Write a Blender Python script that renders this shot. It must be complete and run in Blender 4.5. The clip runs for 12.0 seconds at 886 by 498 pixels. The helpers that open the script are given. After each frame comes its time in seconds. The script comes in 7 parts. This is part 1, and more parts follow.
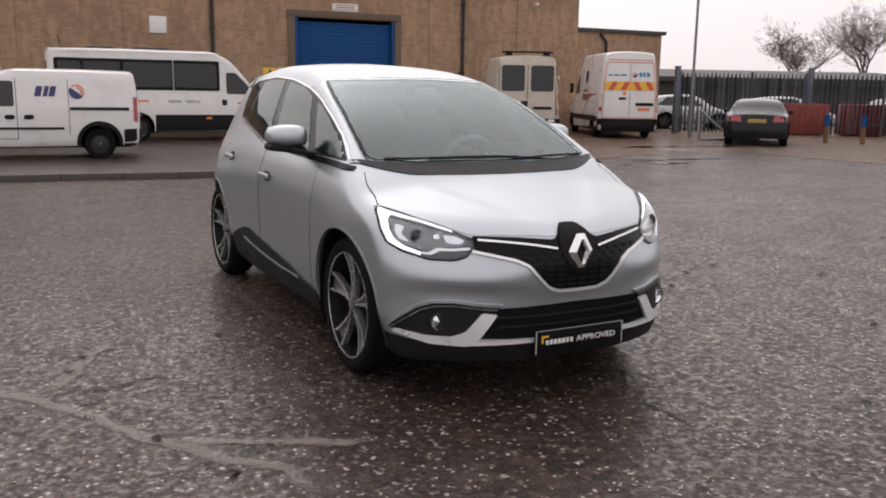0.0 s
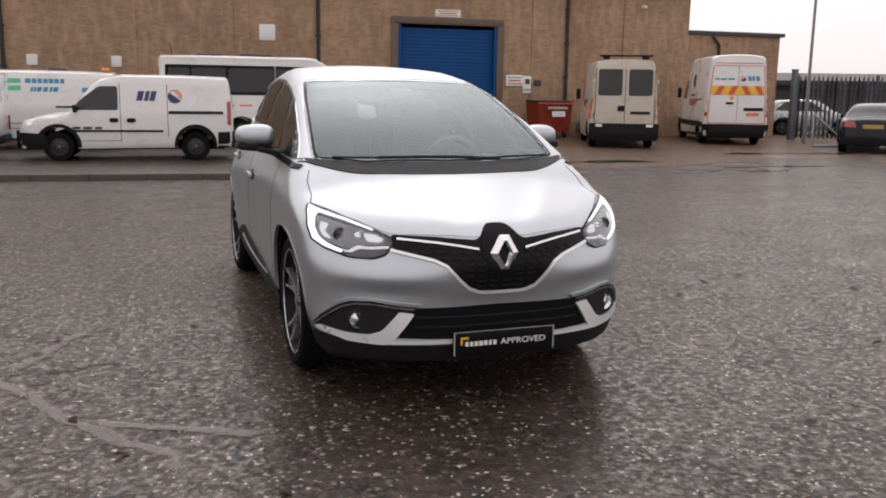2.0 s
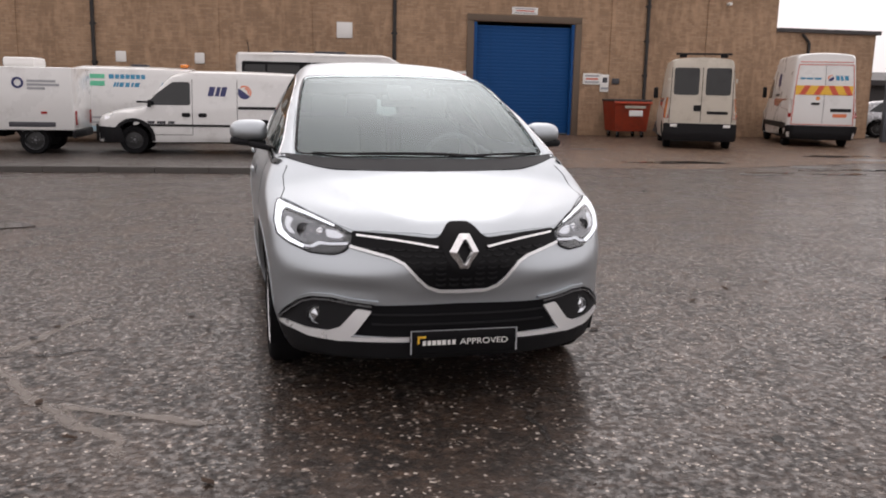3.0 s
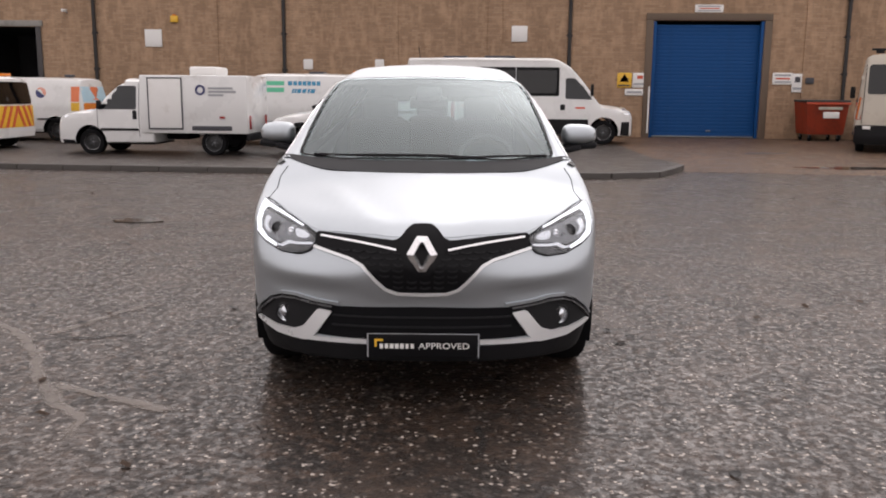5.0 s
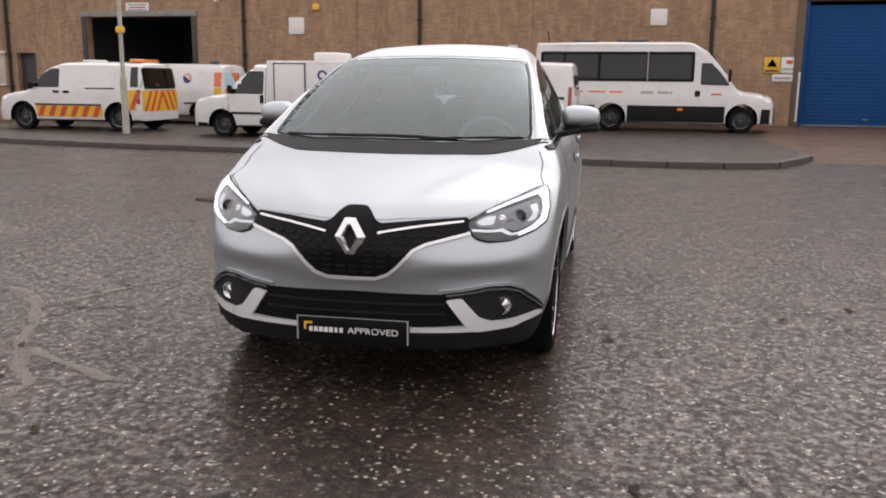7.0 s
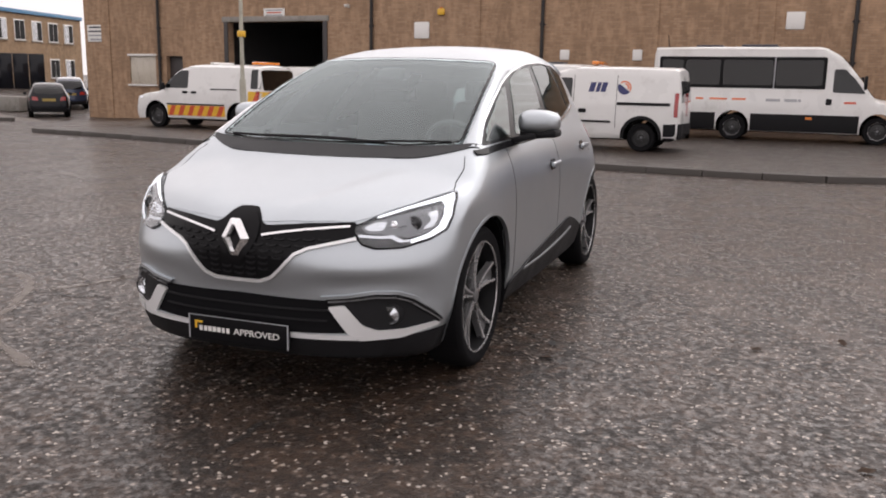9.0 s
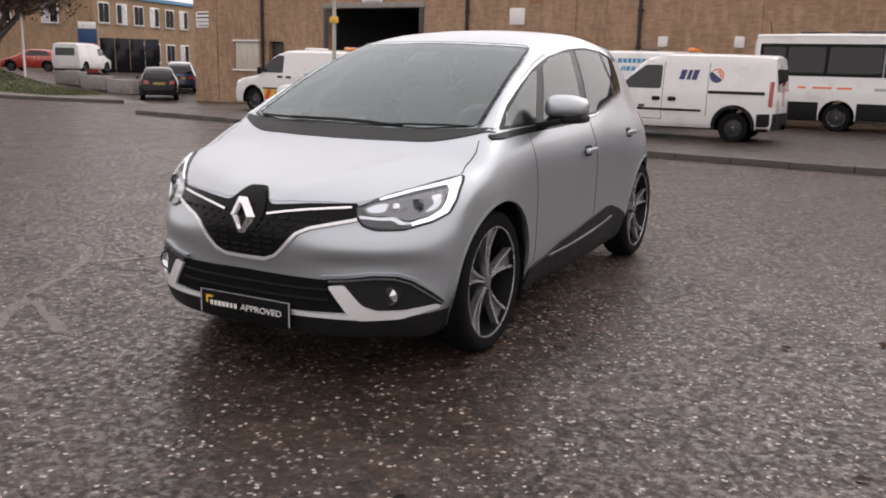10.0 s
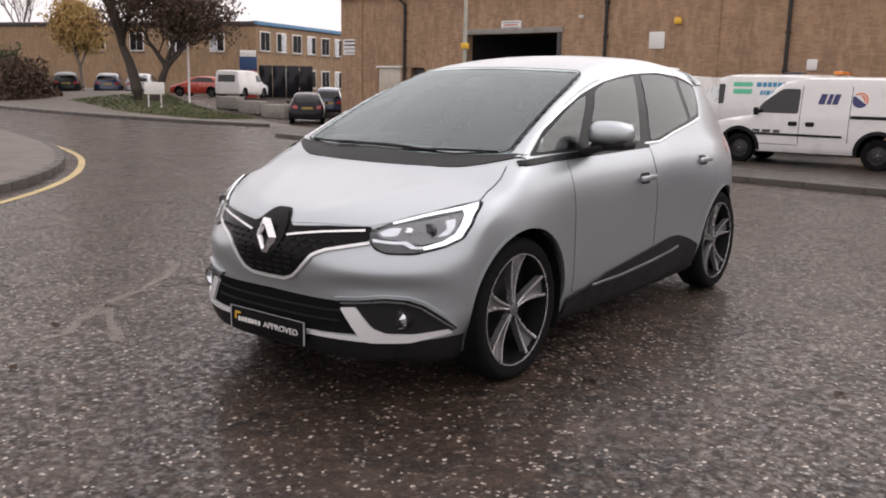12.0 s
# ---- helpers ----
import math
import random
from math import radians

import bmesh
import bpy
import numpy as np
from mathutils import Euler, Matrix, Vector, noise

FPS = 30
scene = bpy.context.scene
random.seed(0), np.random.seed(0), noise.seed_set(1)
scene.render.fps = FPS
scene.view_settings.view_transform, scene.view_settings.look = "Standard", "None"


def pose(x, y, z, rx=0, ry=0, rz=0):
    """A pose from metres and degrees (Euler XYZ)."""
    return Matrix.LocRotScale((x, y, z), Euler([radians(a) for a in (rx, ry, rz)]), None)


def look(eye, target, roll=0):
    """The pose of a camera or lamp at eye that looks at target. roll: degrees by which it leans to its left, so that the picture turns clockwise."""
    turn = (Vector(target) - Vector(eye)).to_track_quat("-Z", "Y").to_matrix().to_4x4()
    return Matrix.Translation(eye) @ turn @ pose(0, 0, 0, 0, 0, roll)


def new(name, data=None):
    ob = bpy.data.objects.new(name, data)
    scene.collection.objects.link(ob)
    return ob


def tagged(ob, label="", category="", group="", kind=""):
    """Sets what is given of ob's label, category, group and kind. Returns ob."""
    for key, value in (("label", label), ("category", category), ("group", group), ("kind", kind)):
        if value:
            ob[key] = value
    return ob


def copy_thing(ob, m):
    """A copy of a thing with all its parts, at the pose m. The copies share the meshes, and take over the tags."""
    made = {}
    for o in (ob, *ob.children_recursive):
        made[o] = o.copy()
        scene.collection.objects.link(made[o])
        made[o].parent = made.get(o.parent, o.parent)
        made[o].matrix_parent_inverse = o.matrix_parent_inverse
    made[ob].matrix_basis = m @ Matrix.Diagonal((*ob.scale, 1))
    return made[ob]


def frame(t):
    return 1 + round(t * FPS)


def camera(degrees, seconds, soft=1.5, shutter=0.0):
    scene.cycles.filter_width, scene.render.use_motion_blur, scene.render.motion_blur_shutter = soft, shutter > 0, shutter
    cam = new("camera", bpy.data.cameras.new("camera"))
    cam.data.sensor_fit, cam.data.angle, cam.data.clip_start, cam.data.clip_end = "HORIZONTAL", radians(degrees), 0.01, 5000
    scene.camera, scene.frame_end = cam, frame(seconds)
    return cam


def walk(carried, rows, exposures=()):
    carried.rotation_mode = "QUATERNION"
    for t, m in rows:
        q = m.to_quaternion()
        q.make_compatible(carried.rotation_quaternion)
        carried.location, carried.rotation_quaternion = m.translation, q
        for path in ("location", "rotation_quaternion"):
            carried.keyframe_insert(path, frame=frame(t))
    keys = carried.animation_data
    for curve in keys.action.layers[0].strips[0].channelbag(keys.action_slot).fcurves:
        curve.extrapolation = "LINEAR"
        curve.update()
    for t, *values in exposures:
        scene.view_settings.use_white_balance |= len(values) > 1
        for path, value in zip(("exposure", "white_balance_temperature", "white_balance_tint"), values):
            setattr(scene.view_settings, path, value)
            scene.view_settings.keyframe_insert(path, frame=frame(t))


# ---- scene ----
cam = camera(54.4, 12.0, 1.9)

PATH = [
    (0, (-2.29, -4.307, 1.487), (-1.452, -2.527, 1.125), 0.9),
    (0.5, (-2.089, -4.347, 1.472), (-1.316, -2.537, 1.113), 1.6),
    (1, (-1.89, -4.444, 1.492), (-1.168, -2.616, 1.121), 0.6),
    (1.5, (-1.64, -4.601, 1.489), (-0.993, -2.747, 1.112), 1.3),
    (2, (-1.388, -4.648, 1.468), (-0.819, -2.764, 1.115), 0.8),
    (2.5, (-1.113, -4.675, 1.476), (-0.614, -2.767, 1.144), 1.9),
    (3, (-0.794, -4.752, 1.471), (-0.423, -2.82, 1.11), 1.2),
    (5, (0.325, -4.756, 1.47), (0.232, -2.791, 1.111), 0.5),
    (5.5, (0.564, -4.672, 1.444), (0.398, -2.714, 1.073), 0.5),
    (6, (0.794, -4.614, 1.462), (0.567, -2.665, 1.077), -0.5),
    (6.5, (1.071, -4.604, 1.463), (0.725, -2.674, 1.067), 1.4),
    (7, (1.31, -4.457, 1.431), (0.859, -2.548, 1.041), 0.5),
    (7.5, (1.579, -4.303, 1.45), (1.084, -2.401, 1.081), 0.2),
    (9.5, (2.575, -3.872, 1.425), (1.688, -2.125, 1.021), 1.1),
    (10, (2.751, -3.764, 1.421), (1.772, -2.07, 1.004), 1.4),
    (10.5, (2.858, -3.606, 1.405), (1.819, -1.941, 1.019), 2.8),
    (11, (3.015, -3.528, 1.422), (1.86, -1.938, 1.055), 2.0),
    (11.5, (3.162, -3.443, 1.426), (1.954, -1.905, 1.006), 3.1),
    (12, (3.235, -3.411, 1.439), (1.972, -1.905, 1.069), 1.2),
]
walk(cam, [(t, look(eye, target, roll)) for t, eye, target, roll in PATH], ((0, -0.03, 6540, 15), (3, 0.05, 6560, 15), (5.5, 0.15, 6580, 15.5), (12, 0.18, 6580, 15.5)))

# ---- world and light ----
world = bpy.data.worlds.new("overcast")
scene.world = world
world.use_nodes = True
wn, wl = world.node_tree.nodes, world.node_tree.links
wn.clear()
sky = wn.new("ShaderNodeTexSky")
sky.sky_type, sky.sun_disc = "NISHITA", False
sky.sun_elevation, sky.sun_rotation = radians(42), radians(12)
sky.air_density, sky.dust_density, sky.ozone_density = 1.2, 6.0, 1.0
grey = wn.new("ShaderNodeHueSaturation")
grey.inputs["Saturation"].default_value = 0.12
cloud = wn.new("ShaderNodeMix")
cloud.data_type = "RGBA"
cloud.inputs[0].default_value = 0.82
cloud.inputs[7].default_value = (7.9, 7.5, 7.4, 1)
back = wn.new("ShaderNodeBackground")
back.inputs["Strength"].default_value = 0.112
wout = wn.new("ShaderNodeOutputWorld")
wl.new(sky.outputs[0], grey.inputs["Color"])
wl.new(grey.outputs[0], cloud.inputs[6])
# an even cloud layer: brighter overhead than at the horizon
where = wn.new("ShaderNodeTexCoord")
axes = wn.new("ShaderNodeSeparateXYZ")
lift = wn.new("ShaderNodeMapRange")
lift.inputs["From Min"].default_value, lift.inputs["From Max"].default_value = 0.12, 1.0
lift.inputs["To Min"].default_value, lift.inputs["To Max"].default_value = 1.22, 1.5
gain = wn.new("ShaderNodeMix")
gain.data_type, gain.blend_type = "RGBA", "MULTIPLY"
gain.inputs[0].default_value = 1.0
wl.new(where.outputs["Generated"], axes.inputs[0])
wl.new(axes.outputs["Z"], lift.inputs["Value"])
wl.new(cloud.outputs[2], gain.inputs[6])
wl.new(lift.outputs[0], gain.inputs[7])
wl.new(gain.outputs[2], back.inputs["Color"])
wl.new(back.outputs[0], wout.inputs["Surface"])
sun = new("sun", bpy.data.lights.new("sun", "SUN"))
sun.data.energy, sun.data.angle, sun.data.color = 0.5, radians(120), (1.0, 0.97, 0.93)
sun.matrix_world = look((6, 29.5, 27), (0, 0, 0))


# ---- materials ----
def material(name):
    m = bpy.data.materials.new(name)
    m.use_nodes = True
    return m, m.node_tree.nodes, m.node_tree.links, m.node_tree.nodes["Principled BSDF"]


def noise_tex(n, l, scale, detail=4.0, rough=0.6, space="Object", stretch=(1, 1, 1)):
    co = n.new("ShaderNodeTexCoord")
    mp = n.new("ShaderNodeMapping")
    mp.inputs["Scale"].default_value = stretch
    tx = n.new("ShaderNodeTexNoise")
    tx.inputs["Scale"].default_value, tx.inputs["Detail"].default_value, tx.inputs["Roughness"].default_value = scale, detail, rough
    l.new(co.outputs[space], mp.inputs[0])
    l.new(mp.outputs[0], tx.inputs["Vector"])
    return tx


def ramp(n, l, source, stops):
    r = n.new("ShaderNodeValToRGB")
    e = r.color_ramp.elements
    while len(e) < len(stops):
        e.new(0.5)
    for k, (p, c) in zip(e, stops):
        k.position = p
        k.color = (c[0], c[1], c[2], 1) if isinstance(c, (tuple, list)) else (c, c, c, 1)
    l.new(source, r.inputs[0])
    return r


def blend(n, l, factor, a, b, mode="MIX"):
    m = n.new("ShaderNodeMix")
    m.data_type, m.blend_type = "RGBA", mode
    for socket, v in ((m.inputs[0], factor), (m.inputs[6], a), (m.inputs[7], b)):
        if isinstance(v, bpy.types.NodeSocket):
            l.new(v, socket)
        elif isinstance(v, (tuple, list)):
            socket.default_value = (*v[:3], 1)
        else:
            socket.default_value = v
    return m.outputs[2]


def bump(n, l, b, height, strength, distance=0.01):
    k = n.new("ShaderNodeBump")
    k.inputs["Strength"].default_value, k.inputs["Distance"].default_value = strength, distance
    l.new(height, k.inputs["Height"])
    l.new(k.outputs[0], b.inputs["Normal"])
    return k


def worn(name, colour, rough=0.5, metal=0.0, vary=0.15, scale=6.0, grain=120.0, relief=0.1, coat=0.0, dirt=None, dirt_scale=2.0, dirt_at=0.6, shine=0.5):
    """A plain surface with broad stains, fine grain and an uneven gloss."""
    m, n, l, b = material(name)
    broad, fine = noise_tex(n, l, scale), noise_tex(n, l, grain, 2.0)
    dark = tuple(c * (1 - vary) for c in colour)
    light = tuple(min(1, c * (1 + vary)) for c in colour)
    base = blend(n, l, broad.outputs["Fac"], dark, light)
    base = blend(n, l, ramp(n, l, fine.outputs["Fac"], ((0.35, 0.0), (0.65, 0.25))).outputs[0], base, dark)
    if dirt:
        d = noise_tex(n, l, dirt_scale, 6.0, 0.7)
        base = blend(n, l, ramp(n, l, d.outputs["Fac"], ((dirt_at - 0.12, 0.0), (dirt_at + 0.15, 0.8))).outputs[0], base, dirt)
    l.new(base, b.inputs["Base Color"])
    b.inputs["Metallic"].default_value = metal
    b.inputs["Specular IOR Level"].default_value = shine
    b.inputs["Coat Weight"].default_value = coat
    b.inputs["Coat Roughness"].default_value = 0.08
    r = ramp(n, l, broad.outputs["Fac"], ((0.3, max(0.02, rough - 0.07)), (0.7, min(1, rough + 0.07))))
    l.new(r.outputs[0], b.inputs["Roughness"])
    if relief:
        bump(n, l, b, fine.outputs["Fac"], relief, 0.002)
    return m


def glass(name, tint, gloss_rough=0.02, straight_on=0.045, grazing=0.85, steepness=4.0, mirror=(1, 1, 1)):
    """A clear pane whose gloss grows towards grazing angles."""
    m, n, l, b = material(name)
    n.remove(b)
    clear, shine, mix, facing = n.new("ShaderNodeBsdfTransparent"), n.new("ShaderNodeBsdfGlossy"), n.new("ShaderNodeMixShader"), n.new("ShaderNodeLayerWeight")
    clear.inputs[0].default_value = (*tint, 1)
    shine.inputs["Roughness"].default_value = gloss_rough
    facing.inputs["Blend"].default_value = 0.5
    steep, gain = n.new("ShaderNodeMath"), n.new("ShaderNodeMath")
    steep.operation, gain.operation = "POWER", "MULTIPLY_ADD"
    steep.inputs[1].default_value = steepness
    shine.inputs["Color"].default_value = (*mirror, 1)
    gain.inputs[1].default_value, gain.inputs[2].default_value = grazing, straight_on
    l.new(facing.outputs["Facing"], steep.inputs[0])
    l.new(steep.outputs[0], gain.inputs[0])
    l.new(gain.outputs[0], mix.inputs[0])
    l.new(clear.outputs[0], mix.inputs[1])
    l.new(shine.outputs[0], mix.inputs[2])
    l.new(mix.outputs[0], n["Material Output"].inputs["Surface"])
    return m


def glowing(name, colour, strength):
    m, n, l, b = material(name)
    b.inputs["Base Color"].default_value = (*colour, 1)
    b.inputs["Emission Color"].default_value = (*colour, 1)
    b.inputs["Emission Strength"].default_value = strength
    return m


def metallic_paint(name, colour):
    m, n, l, b = material(name)
    flake = n.new("ShaderNodeTexVoronoi")
    co = n.new("ShaderNodeTexCoord")
    flake.inputs["Scale"].default_value = 900.0
    l.new(co.outputs["Object"], flake.inputs["Vector"])
    film = noise_tex(n, l, 3.0, 5.0)
    tone = blend(n, l, ramp(n, l, flake.outputs["Distance"], ((0.0, 0.0), (0.9, 1.0))).outputs[0], tuple(c * 0.86 for c in colour), tuple(min(1, c * 1.1) for c in colour))
    tone = blend(n, l, ramp(n, l, film.outputs["Fac"], ((0.45, 0.0), (0.8, 0.12))).outputs[0], tone, tuple(c * 0.8 for c in colour))
    l.new(tone, b.inputs["Base Color"])
    b.inputs["Metallic"].default_value = 0.88
    l.new(ramp(n, l, film.outputs["Fac"], ((0.3, 0.31), (0.7, 0.38))).outputs[0], b.inputs["Roughness"])
    b.inputs["Coat Weight"].default_value = 0.3
    b.inputs["Coat Roughness"].default_value = 0.06
    return m


def asphalt(name, base, stone, scale, wet, patchy, film=0.6):
    """Rolled chippings in tar: stones of several browns, dark pits, a broken wet film, and broad worn and damp patches."""
    m, n, l, b = material(name)
    co = n.new("ShaderNodeTexCoord")
    vo, vo2 = n.new("ShaderNodeTexVoronoi"), n.new("ShaderNodeTexVoronoi")
    vo.inputs["Scale"].default_value, vo2.inputs["Scale"].default_value = scale, scale * 2.1
    vo.inputs["Randomness"].default_value = 1.0
    l.new(co.outputs["Object"], vo.inputs["Vector"])
    l.new(co.outputs["Object"], vo2.inputs["Vector"])
    broad = noise_tex(n, l, 0.32, 8.0, 0.62)
    mid = noise_tex(n, l, 1.9, 7.0, 0.7)
    clump = noise_tex(n, l, 10.0, 5.0, 0.72)
    pit = noise_tex(n, l, 25.0, 4.0, 0.7)
    each, each2 = n.new("ShaderNodeSeparateColor"), n.new("ShaderNodeSeparateColor")
    l.new(vo.outputs["Color"], each.inputs[0])
    l.new(vo2.outputs["Color"], each2.inputs[0])
    tone = ramp(n, l, each.outputs[0], ((0.0, tuple(c * 0.35 for c in base)), (0.4, base), (0.72, tuple(c * 2.1 for c in base)), (0.92, tuple((c * 2.4 + s) / 2 for c, s in zip(base, stone))), (0.985, stone))).outputs[0]
    joint = ramp(n, l, vo.outputs["Distance"], ((0.25, 0.0), (0.6, 1.0))).outputs[0]
    tone = blend(n, l, joint, tone, tuple(c * 0.2 for c in base))
    pits = ramp(n, l, pit.outputs["Fac"], ((0.44, 0.0), (0.57, 0.92))).outputs[0]
    mottle = noise_tex(n, l, 15.0, 6.0, 0.75)
    tone = blend(n, l, pits, tone, tuple(c * 0.25 for c in base))
    pale = ramp(n, l, clump.outputs["Fac"], ((0.50, 0.0), (0.66, 0.75))).outputs[0]
    tone = blend(n, l, pale, tone, tuple(c * 3.2 for c in base))
    tone = blend(n, l, ramp(n, l, mid.outputs["Fac"], ((0.45, 0.0), (0.72, patchy))).outputs[0], tone, tuple(c * 2.6 for c in base))
    tone = blend(n, l, ramp(n, l, broad.outputs["Fac"], ((0.44, 0.0), (0.62, patchy * 0.6))).outputs[0], tone, tuple(c * 0.5 for c in base))
    chips = ramp(n, l, each2.outputs[1], ((0.966, 0.0), (0.992, 0.8))).outputs[0]
    tone = blend(n, l, chips, tone, stone)
    l.new(tone, b.inputs["Base Color"])
    l.new(ramp(n, l, mid.outputs["Fac"], ((0.35, wet + 0.25), (0.7, wet))).outputs[0], b.inputs["Roughness"])
    b.inputs["Specular IOR Level"].default_value = 0.25
    rise = blend(n, l, 0.35, vo.outputs["Distance"], vo2.outputs["Distance"])
    lumps = blend(n, l, 0.45, rise, pit.outputs["Fac"])
    k = bump(n, l, b, lumps, 1.0, 0.03)
    k.invert = True
    soft = n.new("ShaderNodeBump")
    soft.invert = True
    soft.inputs["Strength"].default_value, soft.inputs["Distance"].default_value = 0.17, 0.012
    l.new(blend(n, l, 0.55, lumps, clump.outputs["Fac"]), soft.inputs["Height"])
    l.new(soft.outputs[0], b.inputs["Coat Normal"])
    skin = blend(n, l, pits, ramp(n, l, broad.outputs["Fac"], ((0.36, film * 0.7), (0.62, film))).outputs[0], (film * 0.06,) * 3)
    skin = blend(n, l, ramp(n, l, mottle.outputs["Fac"], ((0.40, 0.0), (0.56, 1.0))).outputs[0], (film * 0.12,) * 3, skin)
    l.new(skin, b.inputs["Coat Weight"])
    l.new(ramp(n, l, mid.outputs["Fac"], ((0.35, 0.31), (0.7, 0.19))).outputs[0], b.inputs["Coat Roughness"])
    b.inputs["Coat IOR"].default_value = 1.62
    b.inputs["Coat Tint"].default_value = (1.0, 0.91, 0.835, 1)
    return m


SILVER = metallic_paint("silver_paint", (0.445, 0.482, 0.512))
SATIN = worn("satin_silver", (0.78, 0.79, 0.80), 0.32, 0.45, 0.03, coat=0.3)
CHROME = worn("chrome", (0.8, 0.8, 0.82), 0.1, 1.0, 0.03, relief=0)
BADGE_METAL = worn("badge_metal", (0.86, 0.86, 0.87), 0.22, 0.9, 0.03, relief=0)
COWL_PLASTIC = worn("cowl_plastic", (0.028, 0.029, 0.031), 0.55, 0.0, 0.2, grain=300, relief=0.1, shine=0.3)
BLACK_PLASTIC = worn("black_plastic", (0.014, 0.014, 0.0155), 0.55, 0.0, 0.2, grain=300, relief=0.15, shine=0.15)
GLOSS_BLACK = worn("gloss_black", (0.008, 0.008, 0.009), 0.2, 0.0, 0.1, relief=0, shine=0.1)
SEAM = worn("seam_shadow", (0.010, 0.010, 0.011), 0.95, relief=0, shine=0.0)
SHUT_GAP = worn("shut_gap", (0.07, 0.072, 0.075), 0.8, relief=0, shine=0.1)
TYRE = worn("tyre_rubber", (0.011, 0.011, 0.012), 0.8, 0.0, 0.25, grain=90, shine=0.04)
RIM_SILVER = worn("rim_silver", (0.58, 0.58, 0.59), 0.25, 0.85, 0.06)
RIM_DARK = worn("rim_dark", (0.010, 0.010, 0.011), 0.4, 0.2, 0.1, shine=0.15)
RIM_WEB = worn("rim_web", (0.16, 0.16, 0.165), 0.35, 0.5, 0.1, shine=0.3)
CABIN = worn("cabin_trim", (0.17, 0.175, 0.175), 0.8, 0.0, 0.2, grain=200)
CLOTH = worn("seat_cloth", (0.10, 0.102, 0.106), 0.9, 0.0, 0.25, grain=260, relief=0.3)
GLASS = glass("car_glass", (0.66, 0.75, 0.75), 0.02, 0.065, 0.56, 3.0, (0.88, 0.98, 1.0))
DARK_GLASS = glass("tinted_glass", (0.10, 0.11, 0.12))
REAR_GLASS = glass("privacy_glass", (0.50, 0.56, 0.55), 0.02, 0.06, 0.4)
SIDE_GLASS = glass("door_glass", (0.66, 0.72, 0.70), 0.02, 0.06, 0.4)
JAMB = worn("brown_jamb", (0.14, 0.102, 0.074), 0.8, 0.0, 0.2)
STEEL_WHEEL = worn("steel_wheel", (0.035, 0.035, 0.036), 0.5, 0.3, 0.2)
LENS = glass("lamp_lens", (0.94, 0.95, 0.96), 0.02, 0.03, 0.5)
LAMP_DARK = worn("lamp_housing", (0.05, 0.052, 0.055), 0.25, 0.6, 0.1, relief=0)
LAMP_MID = worn("lamp_inner", (0.22, 0.225, 0.235), 0.3, 0.7, 0.1, relief=0)
LAMP_WHITE = worn("lamp_reflector", (0.85, 0.87, 0.9), 0.12, 0.9, 0.03, relief=0)
LAMP_GLOW = glowing("running_lamp", (0.95, 0.97, 1.0), 0.85)
RED_LENS = worn("red_lens", (0.32, 0.012, 0.012), 0.15, relief=0, coat=1)
AMBER_LENS = worn("amber_lens", (0.75, 0.22, 0.02), 0.2, relief=0, coat=1)
WHITE_VAN = worn("white_van_paint", (0.72, 0.72, 0.71), 0.3, 0.0, 0.05, 1.5, coat=0.6, relief=0, dirt=(0.42, 0.40, 0.37), dirt_scale=1.3, dirt_at=0.68)
CREAM_VAN = worn("cream_van_paint", (0.52, 0.475, 0.40), 0.35, 0.0, 0.07, 1.5, coat=0.4, relief=0, dirt=(0.30, 0.26, 0.2), dirt_at=0.62)
DARK_CAR = worn("dark_car_paint", (0.006, 0.007, 0.011), 0.2, 0.0, 0.1, relief=0, coat=0.15, shine=0.25)
BLUE_CAR = worn("blue_car_paint", (0.012, 0.028, 0.075), 0.2, 0.2, 0.1, relief=0, coat=1)
RED_CAR = worn("red_car_paint", (0.4, 0.04, 0.02), 0.25, 0.0, 0.1, relief=0, coat=1)
GREY_CAR = worn("grey_car_paint", (0.4, 0.41, 0.43), 0.25, 0.5, 0.1, relief=0, coat=1)
NAVY = worn("navy_vinyl", (0.03, 0.035, 0.13), 0.4, relief=0)
ORANGE = worn("orange_vinyl", (0.75, 0.2, 0.08), 0.4, relief=0)
GREEN = worn("green_vinyl", (0.1, 0.5, 0.3), 0.4, relief=0)
SKY_BLUE = worn("pale_blue_vinyl", (0.45, 0.65, 0.75), 0.4, relief=0)
TEAL = worn("teal_vinyl", (0.04, 0.25, 0.42), 0.4, relief=0)
YELLOW = worn("yellow_vinyl", (0.78, 0.46, 0.04), 0.35, relief=0)
HAZARD_RED = worn("hazard_red_vinyl", (0.6, 0.09, 0.04), 0.35, relief=0)
DARK_PRINT = worn("dark_print", (0.05, 0.05, 0.06), 0.5, relief=0)
GREY_PRINT = worn("grey_print", (0.35, 0.36, 0.38), 0.5, relief=0)
SIGN_WHITE = worn("sign_white", (0.78, 0.77, 0.75), 0.5, 0.0, 0.06, 4.0, dirt=(0.5, 0.47, 0.42), dirt_at=0.7)
PIPE_BLACK = worn("cast_pipe", (0.02, 0.018, 0.018), 0.55, 0.0, 0.3)
BLUE_DOOR = worn("blue_door_paint", (0.006, 0.062, 0.205), 0.6, 0.0, 0.1, 2.0, dirt=(0.01, 0.04, 0.12), dirt_at=0.66, shine=0.2)
PLATE_YELLOW = worn("number_plate_yellow", (0.34, 0.24, 0.05), 0.4, relief=0)
PAVING = worn("worn_paving", (0.155, 0.135, 0.118), 0.8, 0.0, 0.22, 2.0, 40, 0.3, dirt=(0.08, 0.07, 0.06), dirt_at=0.56)
